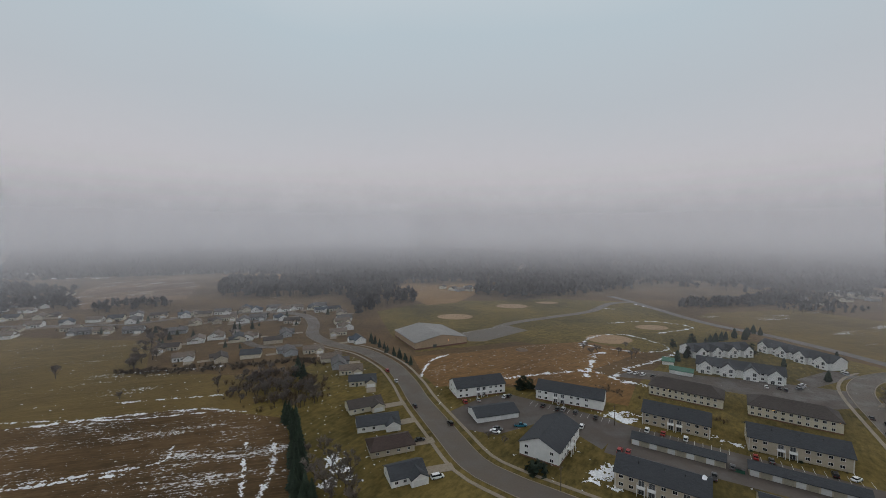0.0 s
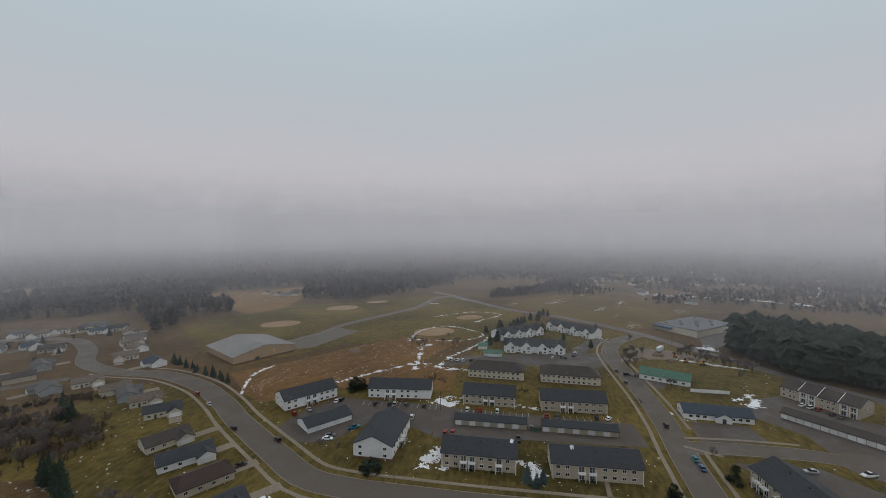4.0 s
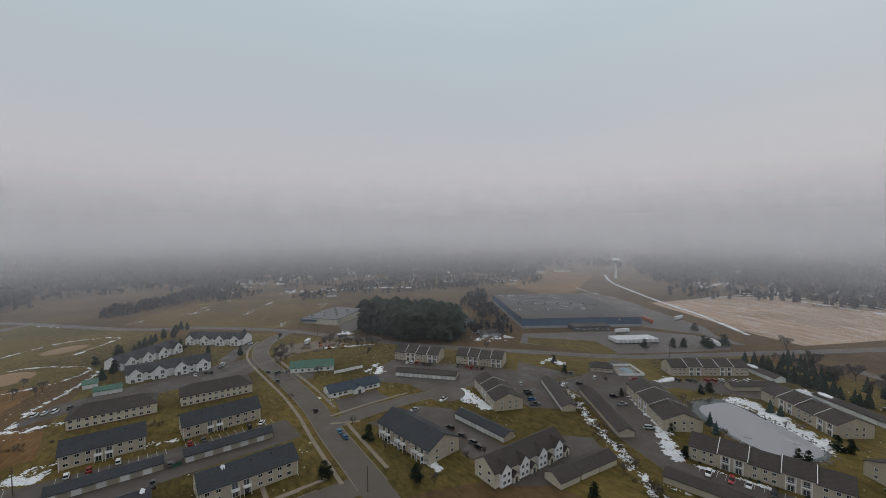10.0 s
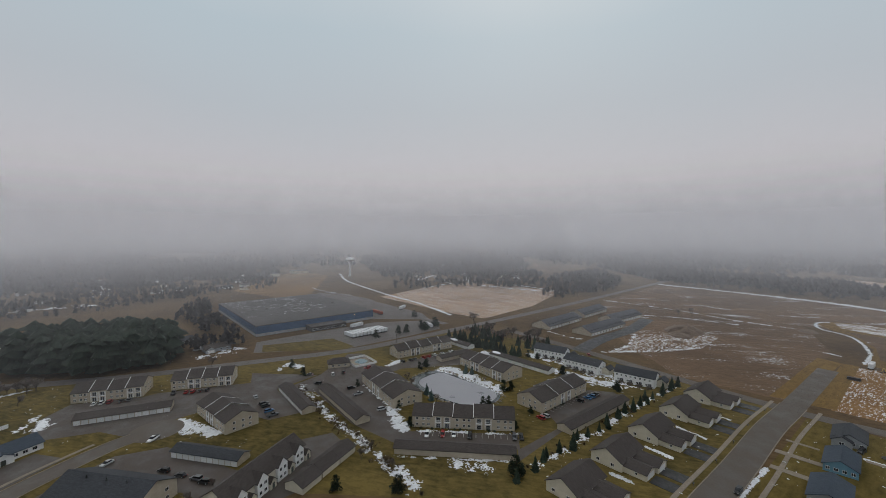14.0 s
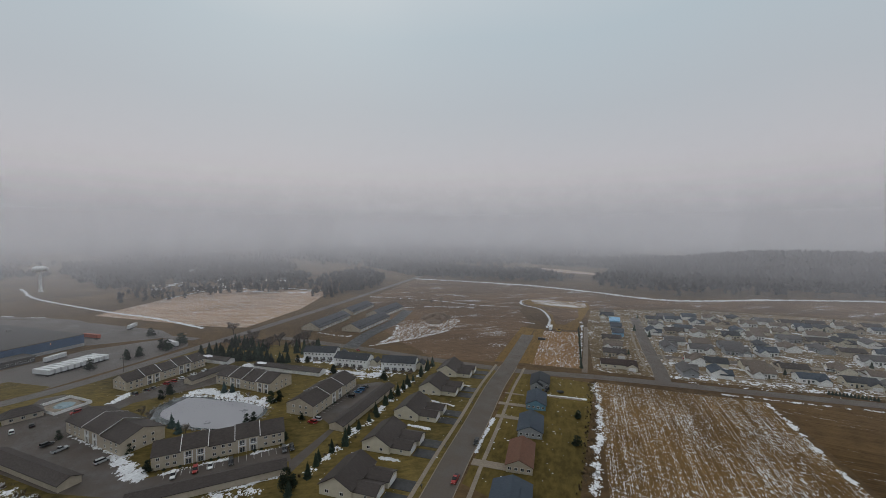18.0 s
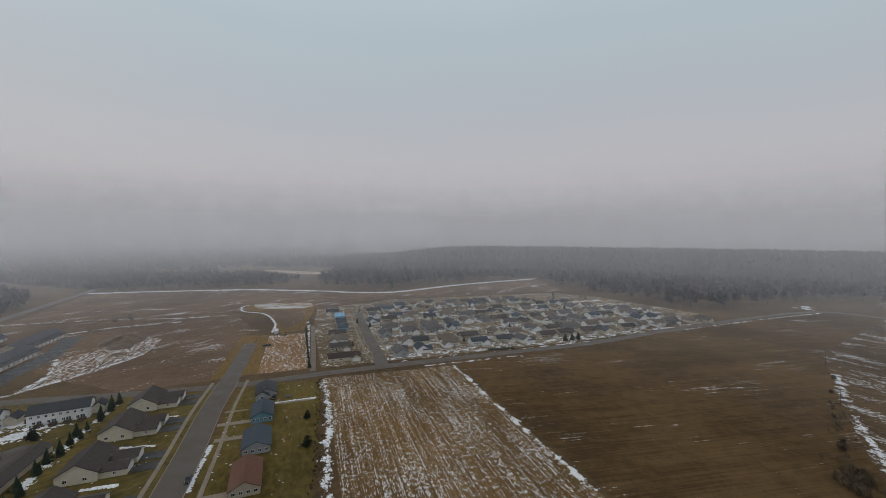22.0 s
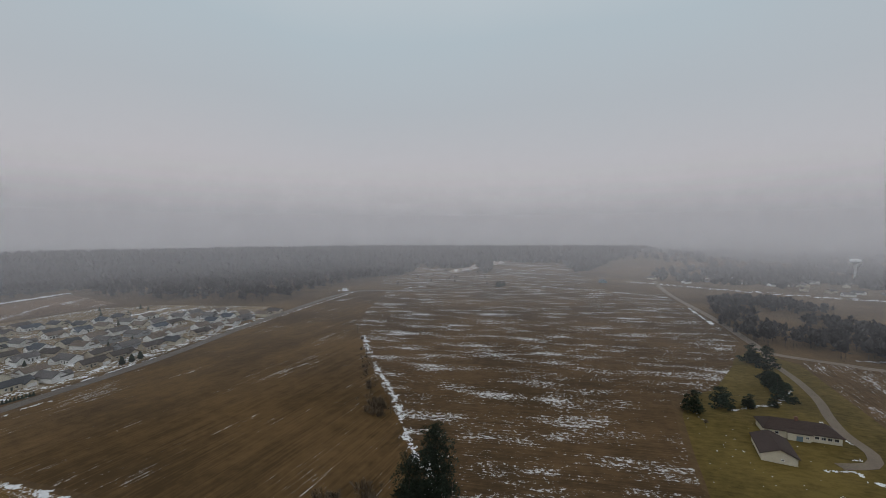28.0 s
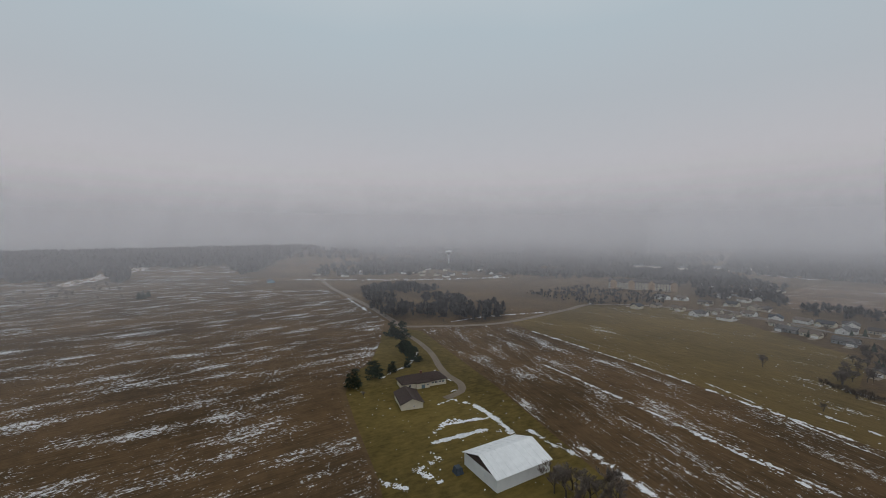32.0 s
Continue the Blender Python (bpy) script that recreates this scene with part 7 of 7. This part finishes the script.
crng = random.Random(21)
KINDS = ("sedan", "sedan", "suv", "pickup", "van", "suv")
for grp in (
        [(11.7, 210, 105, "suv", "red"), (19, 212.4, 100, "sedan", "silver"), (33.6, 217, 60, "sedan", "white"), (36.2, 217.5, 60, "suv", "black"), (23.5, 178.3, -25, "sedan", "white"), (25, 181, -25, "sedan", "grey"), (36, 184, 0, "pickup", "teal"), (64, 183, 60, "suv", "white"), (51.8, 205.5, 55, "sedan", "black"), (58, 201.5, 60, "sedan", "black"), (61, 201, 60, "suv", "silver"), (66, 197.6, 60, "suv", "grey"), (74, 192.3, 60, "sedan", "black")],
        [(92.5, 179.6, 56, "suv", "white"), (98, 176.5, 56, "sedan", "red"), (105.3, 171.8, 56, "suv", "white"), (72.6, 162.4, 56, "suv", "red"), (75.6, 161.4, 56, "sedan", "red"), (99.4, 144.5, 56, "pickup", "grey"), (110.6, 150.6, 56, "sedan", "grey"), (124.7, 157.6, 56, "sedan", "red"), (129, 155, 56, "sedan", "grey"), (145, 145.8, 56, "suv", "black"), (150, 143, 20, "sedan", "white")],
        [(119.7, 255.3, 40, "suv", "white"), (122.8, 253.5, 40, "sedan", "white"), (125.8, 251, 40, "suv", "white"), (131, 248.8, 40, "sedan", "black"), (187.5, 231, 56, "sedan", "white"), (194.6, 226, 56, "suv", "grey"), (193.4, 229, 56, "sedan", "black"), (208, 231, 10, "suv", "silver"), (204, 228, 10, "sedan", "grey"), (211, 234, 10, "sedan", "white"), (258, 257, 100, "sedan", "white"), (254, 252, 100, "suv", "silver"), (206.8, 191.5, 57, "sedan", "black"), (196, 174.5, 55, "suv", "grey")],
        [(216, 176, -30, "van", "white"), (212, 180, -30, "sedan", "grey"), (208, 184, -30, "suv", "black"), (220, 170, -30, "sedan", "black"), (169, 127, 50, "suv", "black"), (154.4, 103, 50, "sedan", "teal"), (150.9, 98, 50, "sedan", "blue"), (186, 80, 150, "sedan", "silver"), (202.5, 70, 160, "pickup", "white"), (173.7, 57, 60, "suv", "black"), (168.6, 50, 60, "sedan", "black"), (164.5, 43.8, 60, "suv", "grey"), (161.5, 40.6, 60, "suv", "black")],
        [(253.7, 114, 5, "sedan", "white"), (254.4, 110.6, 0, "suv", "white"), (254.6, 107.2, 0, "suv", "red"), (254.1, 101.9, 0, "sedan", "black"), (254.7, 98.6, 0, "sedan", "grey"), (258.4, 79, 5, "pickup", "grey"), (257.8, 72.6, 0, "sedan", "red"), (257.5, 69.2, 0, "suv", "red"), (257.9, 65.5, 0, "sedan", "black"), (258, 62, 0, "suv", "black")],
        [(238.9, 34, 20, "sedan", "silver"), (227.8, 28.7, -60, "suv", "black"), (224.6, 27.4, -60, "suv", "black"), (217.7, 25, -60, "suv", "blue"), (212.2, 22.8, -60, "pickup", "grey"), (226.6, -20, -70, "pickup", "silver"), (202.9, -29.6, -75, "van", "silver"), (236.3, -16.9, -70, "suv", "black"), (263, -7.7, 0, "suv", "white"), (265.4, -14.3, 0, "sedan", "black"), (268.4, -30, 100, "suv", "red"), (267.2, 6.5, 60, "sedan", "grey"), (249.3, 1.5, 60, "suv", "black")],
        [(274.6, -55, 20, "suv", "black"), (276.4, -61, 20, "sedan", "black"), (277.4, -64.3, 20, "sedan", "grey"), (279.4, -71.3, 20, "suv", "red"), (280.8, -75.3, 20, "suv", "red"), (283.0, -80.4, 20, "sedan", "white"), (284.8, -87.5, 20, "sedan", "white"), (287, -94.6, 20, "suv", "white")],
        [(170.8, -45, 157, "suv", "white"), (168.6, -51.6, 157, "suv", "red"), (167.2, -56.4, 157, "sedan", "white"), (163.9, -62.6, 157, "van", "black"), (157, -80.9, 157, "suv", "grey"), (155.8, -83.6, 157, "suv", "black"), (181.4, -132, 22, "suv", "black"), (183.6, -138.3, 22, "sedan", "blue"), (184.9, -141.8, 22, "suv", "blue"), (186.6, -145.8, 22, "sedan", "black"), (170.1, -101.8, 20, "suv", "red"), (171.2, -104.9, 20, "suv", "silver"), (249.7, -188.6, -15, "sedan", "red")],
        [(90.8, -111.5, 112, "pickup", "red"), (100.6, -137.8, 112, "suv", "black"), (-14.5, 205, 110, "suv", "black"), (3.5, 186, 112, "suv", "black"), (-28, 240, 112, "sedan", "silver"), (-36, 258, 115, "suv", "red"), (-2, 144.5, 20, "van", "white"), (-10.0, 171, 20, "sedan", "black"), (104.5, -211, 100, "suv", "black"), (56, -330, 24, "suv", "red"), (-20, -362, 24, "van", "white"), (-60, -380, 24, "sedan", "silver")]):
    for x, y, an, kind, colour in grp:
        car(kind, colour, x, y, an)

# lorry trailers on the loading yard
TRW = plain("white_trailer_skin", (0.55, 0.56, 0.57), (0.68, 0.69, 0.70), 0.8, 0.1, 0.5)


def trailer(x, y, angle, length=14.0, material=None):
    t = thing("trailer", x, y, angle, "white box trailer parked on the yard" if not material else "long orange freight container", "trailer", "box trailers")
    part("box", Shape().box(-length / 2, -1.25, 1.2, length / 2, 1.25, 4.0), material or TRW, t)
    part("chassis", Shape().box(-length / 2 + 0.3, -0.5, 0.75, length / 2 - 0.3, 0.5, 1.2), IRON, t)
    for k in (-length / 2 + 1.2, -length / 2 + 2.5):
        for sg in (-1, 1):
            part("wheel", shared("lorry_wheel", lambda: Shape().tube((0, -0.2, 0), (0, 0.2, 0), 0.5, 0.5, 12), TYRE), None, t, "", pose(k, sg * 1.0, 0.5))
    part("landing_leg", Shape().box(length / 2 - 2.4, -0.9, 0, length / 2 - 2.2, -0.75, 1.0).box(length / 2 - 2.4, 0.75, 0, length / 2 - 2.2, 0.9, 1.0), IRON, t)


for k in range(10):
    trailer(356 + 1.5 * k, -25.0 - 3.3 * k, 28)
trailer(392, -34, -55)
trailer(372, -100, 10)
trailer(470, -94, -35)
ORANGE = plain("orange_container", (0.30, 0.05, 0.02), (0.38, 0.08, 0.03), 0.8, 0.1, 0.5)
trailer(450, -62, 23, 18, ORANGE)

# poles along the field and streets
for x, y, h in ((-194.4, -219.2, 10), (-141.3, -141.6, 10), (-100.8, -74, 11), (-238, -280, 10), (80, 185, 10), (41, 137, 9), (121.4, 70, 9), (314, 152, 10), (320, 99, 10), (300, 222, 10), (326, -60, 10)):
    p = thing("utility_pole", x, y, 35, "weathered wooden utility pole with a crossarm", "utility pole", "utility poles")
    part("post", Shape().tube((0, 0, 0), (0, 0, h), 0.17, 0.11, 8), WOODP, p)
    part("crossarm", Shape().box(-1.1, -0.06, h - 0.9, 1.1, 0.06, h - 0.72), WOODP, p)
    for k in (-1.0, 0.0, 1.0):
        part("insulator", shared("insulator", lambda: Shape().tube((0, 0, 0), (0, 0, 0.2), 0.06, 0.04, 6), M_GREY), None, p, "", pose(k, 0, h - 0.72))
for i in range(9):
    q = stretch_of("road_1", 0.0, 0.62)
    a = offset_line(q, 6.6)[int(i * (len(q) - 1) / 8)]
    m = thing("mailbox", a.x, a.y, 112, "dark paired mailboxes on a post", "mailbox", "kerbside mailboxes")
    part("post", Shape().box(-0.08, -0.08, 0, 0.08, 0.08, 1.0), WOODP, m)
    part("box", Shape().box(-0.5, -0.2, 1.0, 0.5, 0.2, 1.4), IRON, m)


# ---- further houses ----
house(343.5, 74.6, -62.4, 17.5, 10, GREY_S, R_BROWN, "grey ranch house across the highway", True, ell=-1)
house(375.8, 104.2, -62.6, 10.0, 9, GREY_S, R_CHAR, "small grey house behind the ranch house", True)
house(-760, -224, 20, 26, 12, BLUE_S, R_SLATE, "far blue shed at the field edge", True)
for x, y, an, w, d in ((640, 520, -50, 70, 30), (740, 470, -50, 40, 24), (560, 560, -60, 36, 20), (900, 100, -70, 46, 26), (960, 40, -70, 36, 20), (1000, -330, -70, 60, 40), (-900, 640, 40, 120, 60), (-840, 760, 40, 90, 50)):
    b = thing("far_warehouse", x, y, an, "long pale building far off in the fog", "building", "distant pale buildings")
    part("wall", Shape().box(-w / 2, 0, 0, w / 2, d, 6.0), CREAM_S, b)
    part("roof", Shape().box(-w / 2 - 0.4, -0.4, 6.0, w / 2 + 0.4, d + 0.4, 6.6, 0.4), M_SHOP, b)
frng = random.Random(77)
FAR = []
for k, (wm, rm) in enumerate(((WHITE_S, E_GREY), (CREAM_S, R_BROWN), (WHITE_S, R_CHAR), (GREY_S, E_TAN))):
    b = thing("far_house", 0, 0, 0, "small pale house among far trees", "house", "distant houses")
    part("wall", walls_shape(14, 9, 3.2, 2.4), wm, b)
    part("roof", roof_shape(14, 9, 3.2, 2.4), rm, b)
    FAR.append(b)
used = set()
for poly, n in (([(500, 300), (640, 170), (720, 90), (1000, 150), (900, 600), (560, 620), (430, 500)], 38), ([(640, -140), (720, -400), (1000, -420), (1000, -160)], 24), ([(-820, -200), (-770, 220), (-960, 240), (-1000, -200)], 30), ([(-450, 430), (-640, 500), (-700, 640), (-520, 620)], 16), ([(-10, 600), (90, 590), (120, 650), (0, 660)], 7)):
    for x, y in scatter(poly, n, frng):
        k = frng.randrange(4)
        m = pose(x, y, 0, 0, 0, frng.uniform(0, 180))
        if k in used:
            copy_thing(FAR[k], m)
        else:
            used.add(k)
            FAR[k].matrix_basis = m

# ---- yards, plots and small things ----
MACH_O = plain("orange_machine_paint", (0.32, 0.10, 0.02), (0.42, 0.15, 0.04), 2.0, 0.3, 0.5)
MACH_Y = plain("yellow_machine_paint", (0.40, 0.25, 0.03), (0.50, 0.32, 0.05), 2.0, 0.3, 0.5)


def digger(x, y, angle, material, word):
    t = thing("excavator", x, y, angle, "%s excavator parked on muddy ground" % word, "excavator", "parked machines")
    for sg in (-1, 1):
        part("track", Shape().box(-1.6, sg * 0.9 - 0.3, 0, 1.6, sg * 0.9 + 0.3, 0.8, 0.15), TYRE, t)
    part("body", Shape().box(-1.5, -1.1, 0.9, 0.9, 1.1, 1.9, 0.1), material, t)
    part("cab", Shape().box(-0.2, 0.1, 1.9, 1.0, 1.0, 2.9, 0.08), GLASS, t)
    part("boom", Shape().tube((0.8, -0.3, 1.6), (3.0, -0.3, 3.6), 0.22, 0.16, 6).tube((3.0, -0.3, 3.6), (4.4, -0.3, 1.4), 0.17, 0.12, 6), material, t)
    part("bucket", Shape().box(4.0, -0.8, 0.4, 4.8, 0.2, 1.3, 0.15), IRON, t)


digger(270, 197, 30, MACH_O, "orange")
digger(266, 186, 120, MACH_O, "orange")
digger(272, 178, 200, MACH_Y, "yellow")
digger(160, -346, 80, MACH_Y, "yellow")
trailer(272, 211, 20, 9)
trailer(169, -348, -70, 10)
DIRT = plain("dirt_heap", (0.09, 0.06, 0.04), (0.15, 0.105, 0.07), 1.0, 0.2)


def heap(x, y, r, h, seed, label="low heap of brown earth"):
    q = random.Random(seed)
    s, n = Shape(), 14
    for f, z in ((1, 0), (0.75, 0.45), (0.4, 0.85)):
        s.v += [(x + r * f * q.uniform(0.8, 1.15) * math.cos(6.2832 * i / n), y + r * f * q.uniform(0.8, 1.15) * math.sin(6.2832 * i / n), h * z * q.uniform(0.85, 1.1)) for i in range(n)]
    s.v.append((x, y, h))
    s.f = [(j * n + i, j * n + (i + 1) % n, (j + 1) * n + (i + 1) % n, (j + 1) * n + i) for j in range(2) for i in range(n)] + [(2 * n + i, 2 * n + (i + 1) % n, 3 * n) for i in range(n)]
    tagged(part("earth_heap", s, DIRT), label, "heap")


for k, (x, y, r, h) in enumerate(((262, 205, 4, 2.2), (276, 190, 3, 1.6), (258, 192, 3, 1.5), (280, 203, 3.5, 2), (246, 204, 3, 1.3), (60, 306, 5, 1.5), (250, -423, 8, 2.2), (258, -282, 4, 1.2), (283, -316, 17, 6.5), (272, -300, 9, 3.0))):
    heap(x, y, r, h, k)
for x, y in ((159, -311),):
    t = thing("dark_skip", x, y, 20, "dark rubbish skip on a building plot", "skip")
    part("bin", Shape().box(-3, -1.2, 0.1, 3, 1.2, 1.6), IRON, t)
for x, y, an in ((110.9, 148.6, -33), (112.0, 147.8, -33)):
    t = thing("rubbish_bin", x, y, an, "green rubbish container between garages", "bin", "rubbish containers")
    part("bin", Shape().box(-0.9, -0.7, 0.05, 0.9, 0.7, 1.3), R_GREEN, t)
    part("lid", Shape().box(-0.95, -0.75, 1.3, 0.95, 0.75, 1.4), IRON, t)


def path(name, a, b, width, material=None, z=0.16, label="pale concrete path"):
    line = [Vector((*a, 0)), Vector((*b, 0))]
    tagged(part(name, ribbon(line, -width / 2, width / 2, 0, z), material or CONCRETE), label, "path", "", "structure")


for i, (a, b, w) in enumerate((((116.3, -179.3), (102.5, -185.2), 3.2), ((109, -165.5), (98.6, -170), 3.2), ((93.6, -125.5), (81, -131), 4.5), ((121, -193), (111, -197), 1.6), ((100, -204.8), (84, -211.5), 2.0), ((104, 97), (112, 107.5), 1.6), ((123, 88), (100, 103), 1.5), ((160, 112), (167, 100), 1.5), ((-15, 168), (-4, 172), 5.0), ((-9, 148), (4, 152), 5.0), ((-24, 186), (-13, 191), 5.0), ((-32, 205), (-20, 210), 5.0))):
    path("path_%d" % (i + 1), a, b, w)
PAINTW = plain("road_paint", (0.42, 0.42, 0.40), (0.55, 0.55, 0.52), 2.0, 0.5, 0.7)


def bays(name, a, b, n, length, label="faded white parking lines"):
    """Lines of parking bays along a-b."""
    a, b = Vector((*a, 0)), Vector((*b, 0))
    t = (b - a).normalized()
    u = Vector((-t.y, t.x, 0)) * length
    s, q, e = Shape(), t * 0.07, Vector((0, 0, 0.12))
    for i in range(n + 1):
        p = a + (b - a) * (i / n)
        s.poly(p - q + e, p + q + e, p + u + q + e, p + u - q + e)
    tagged(part(name, s, PAINTW), label, "parking lines", "", "structure")


bays("parking_lines_1", (176.5, -44), (160.5, -82), 15, -5)
bays("parking_lines_2", (187.5, -150), (175, -112), 14, -5)
bays("parking_lines_3", (257, 120), (257, 96), 9, 5)
bays("parking_lines_4", (88, 178), (116, 160), 11, 5)
bays("parking_lines_5", (122, 156), (152, 138), 11, 5)
bays("parking_lines_6", (272, -52), (287, -97), 17, 5)
bays("parking_lines_7", (45, 207), (78, 187), 12, 5)
bays("parking_lines_8", (60, 383), (16, 354), 18, -5)
for i in range(14):
    conifer(-17 - 1.5 * i, -310 - 0.36 * i, 2.6, "dark", 1.3, "clipped dark hedge at the estate edge", "low clipped evergreen hedge plant")
for x, y in ((-83, -342), (-89, -344), (-95, -347.5), (-154.8, -389)):
    conifer(x, y, 6, "wide", 1.0)
for x, y in ((209, 318.6), (223, 327.5), (238, 337), (248.6, 341.7), (253, 336), (276.5, 357), (278, 351), (228.4, 267.5), (232.5, 240.7), (274, 278), (191.3, 310.4), (164, 279.5), (174, 286.4), (215, 322), (231, 332), (262, 346), (268, 352)):
    conifer(x, y, trng.uniform(6, 9), "wide", 0.85, "conifers round the white gabled apartments")
for x, y, h in ((304.3, 70, 9), (263.7, 151, 7), (274, 242, 8), (106.5, 304, 9), (109, 294, 8), (115, 298, 9), (140.6, 309, 7), (345, -376, 8), (350, -398, 8), (338, -386, 7)):
    bare_tree(x, y, h, 1.2)
for i in range(46):
    a = trng.uniform(0, 1)
    x, y = 339 - 67 * a + trng.uniform(-8, 8), -124 - 34 * a + trng.uniform(-10, 10)
    if not 220 < x < 262:
        (bare_tree if i % 2 else conifer)(x, y - 8, trng.uniform(6, 12), *((1.1,) if i % 2 else ("dark",)), group="thicket behind the garages")
# shrubs at the foot of the apartment walls
for x, y, an, w in ((72.7, 132.1, -33.5, 28), (108.8, 108.5, -31.8, 32), (171.8, -62.3, -112.8, 46), (140.2, 155.8, -31.8, 32), (183.9, -124.7, -66.3, 40), (151, 70.7, -117.5, 33), (21.3, 219, 17.3, 28)):
    c, s = math.cos(radians(an)), math.sin(radians(an))
    for k in np.arange(-w / 2 + 1, w / 2, 2.6):
        if trng.random() < 0.7:
            shrub(x + c * k + s * 1.1, y + s * k - c * 1.1, trng.uniform(0.5, 0.9), trng.uniform(0.6, 1.0), trng.random() < 0.3)
# snow slid to roof edges
for bx, by, an, lx, ly, z0, z1 in ((72.7, 132.1, -33.5, 12.5, 6.2, 8.5, 8.9), (108.8, 108.5, -31.8, -8.0, 6.0, 8.4, 8.8), (245.6, -128.2, -156.0, -20, 2.0, 3.5, 3.7), (301.6, -104.5, -158, -6, 2.2, 3.5, 3.7)):
    c, s = math.cos(radians(an)), math.sin(radians(an))
    sh = Shape()
    q = random.Random(int(bx))
    wide = 4.5 if z0 < 5 else 0.8
    ring = [(lx + wide * q.uniform(0.7, 1.2) * math.cos(a), ly + 1.0 * q.uniform(0.7, 1.2) * math.sin(a)) for a in np.linspace(0, 6.28, 14)[:-1]]
    slope = 1.5 / 3.5 if z0 < 5 else 3.4 / 7.0
    eave = 2.6 if z0 < 5 else 5.6
    sh.poly(*[(bx + c * u - s * v, by + s * u + c * v, eave + slope * v + 0.34) for u, v in ring])
    tagged(part("roof_snow", sh, SNOWM), "small pad of snow left on a roof", "snow", "", "stuff")
def paved(x, y):
    if any(inside(x, y, pts) for pts, _, _ in LOTS) or math.hypot(x - 222, y + 74) < 32:
        return True
    return any((p.x - x) ** 2 + (p.y - y) ** 2 < 64 for k, v in LINES.items() if not k.endswith("_w") for p in v)


# crumbs of snow strewn over lawns
for k, (poly, n) in enumerate((([(40, 118), (120, 60), (160, 116), (90, 215), (0, 240), (-20, 180)], 420), ([(150, 20), (300, 60), (300, 180), (200, 130)], 330), ([(120, -60), (320, -60), (290, -180), (136, -228), (92, -100)], 520), ([(88, -112), (60, -122), (88, -240), (134, -229)], 170), ([(-40, 130), (-10, 150), (-60, 300), (-110, 210)], 330), ([(-250, -33), (-144, -7), (-120, 70), (-227, 60)], 170), ([(-350, 127), (-131, 202), (-110, 250), (-240, 330), (-440, 330)], 420), ([(-4, 232), (112, 232), (150, 300), (60, 318), (-22, 290)], 420))):
    q, sh = random.Random(200 + k), Shape()
    for x, y in scatter(poly, int(n * 0.7), q):
        if paved(x, y):
            continue
        r0, a0, m = q.choice((0.1, 0.14, 0.2, 0.3)), q.uniform(0, 6), 7
        st, an = q.uniform(1, 2.6), q.uniform(0, 3.14)
        ring = []
        for i in range(m):
            a = a0 + 6.2832 * i / m
            u, v = r0 * q.uniform(0.6, 1.3) * math.cos(a) * st, r0 * q.uniform(0.6, 1.3) * math.sin(a)
            ring.append((x + u * math.cos(an) - v * math.sin(an), y + u * math.sin(an) + v * math.cos(an), 0.15))
        sh.poly(*ring)
    tagged(part("snow_crumbs", sh, SNOWM), "scattered crumbs of old snow on grass", "snow", "", "stuff")
for i in range(28):
    t = trng.random()
    shrub(134 + 52 * t + trng.uniform(-4, 4), -72 - 130 * t + trng.uniform(-4, 4), trng.uniform(0.7, 1.5), trng.uniform(0.8, 1.8))
for k in range(5):
    snow("snow_patch", [(136 + 10 * k, -80 - 25 * k), (142 + 10 * k, -96 - 25 * k)], 3.2, 460 + k, 0.9)
t = thing("trampoline", 97.5, -213.5, 0, "round dark garden trampoline", "trampoline")
part("mat", Shape().tube((0, 0, 0.75), (0, 0, 0.85), 2.0, 2.0, 18), IRON, t)
for a in (0.5, 2.1, 3.7, 5.2):
    part("leg", Shape().tube((1.8 * math.cos(a), 1.8 * math.sin(a), 0), (1.8 * math.cos(a), 1.8 * math.sin(a), 0.8), 0.05, 0.05, 6), IRON, t)
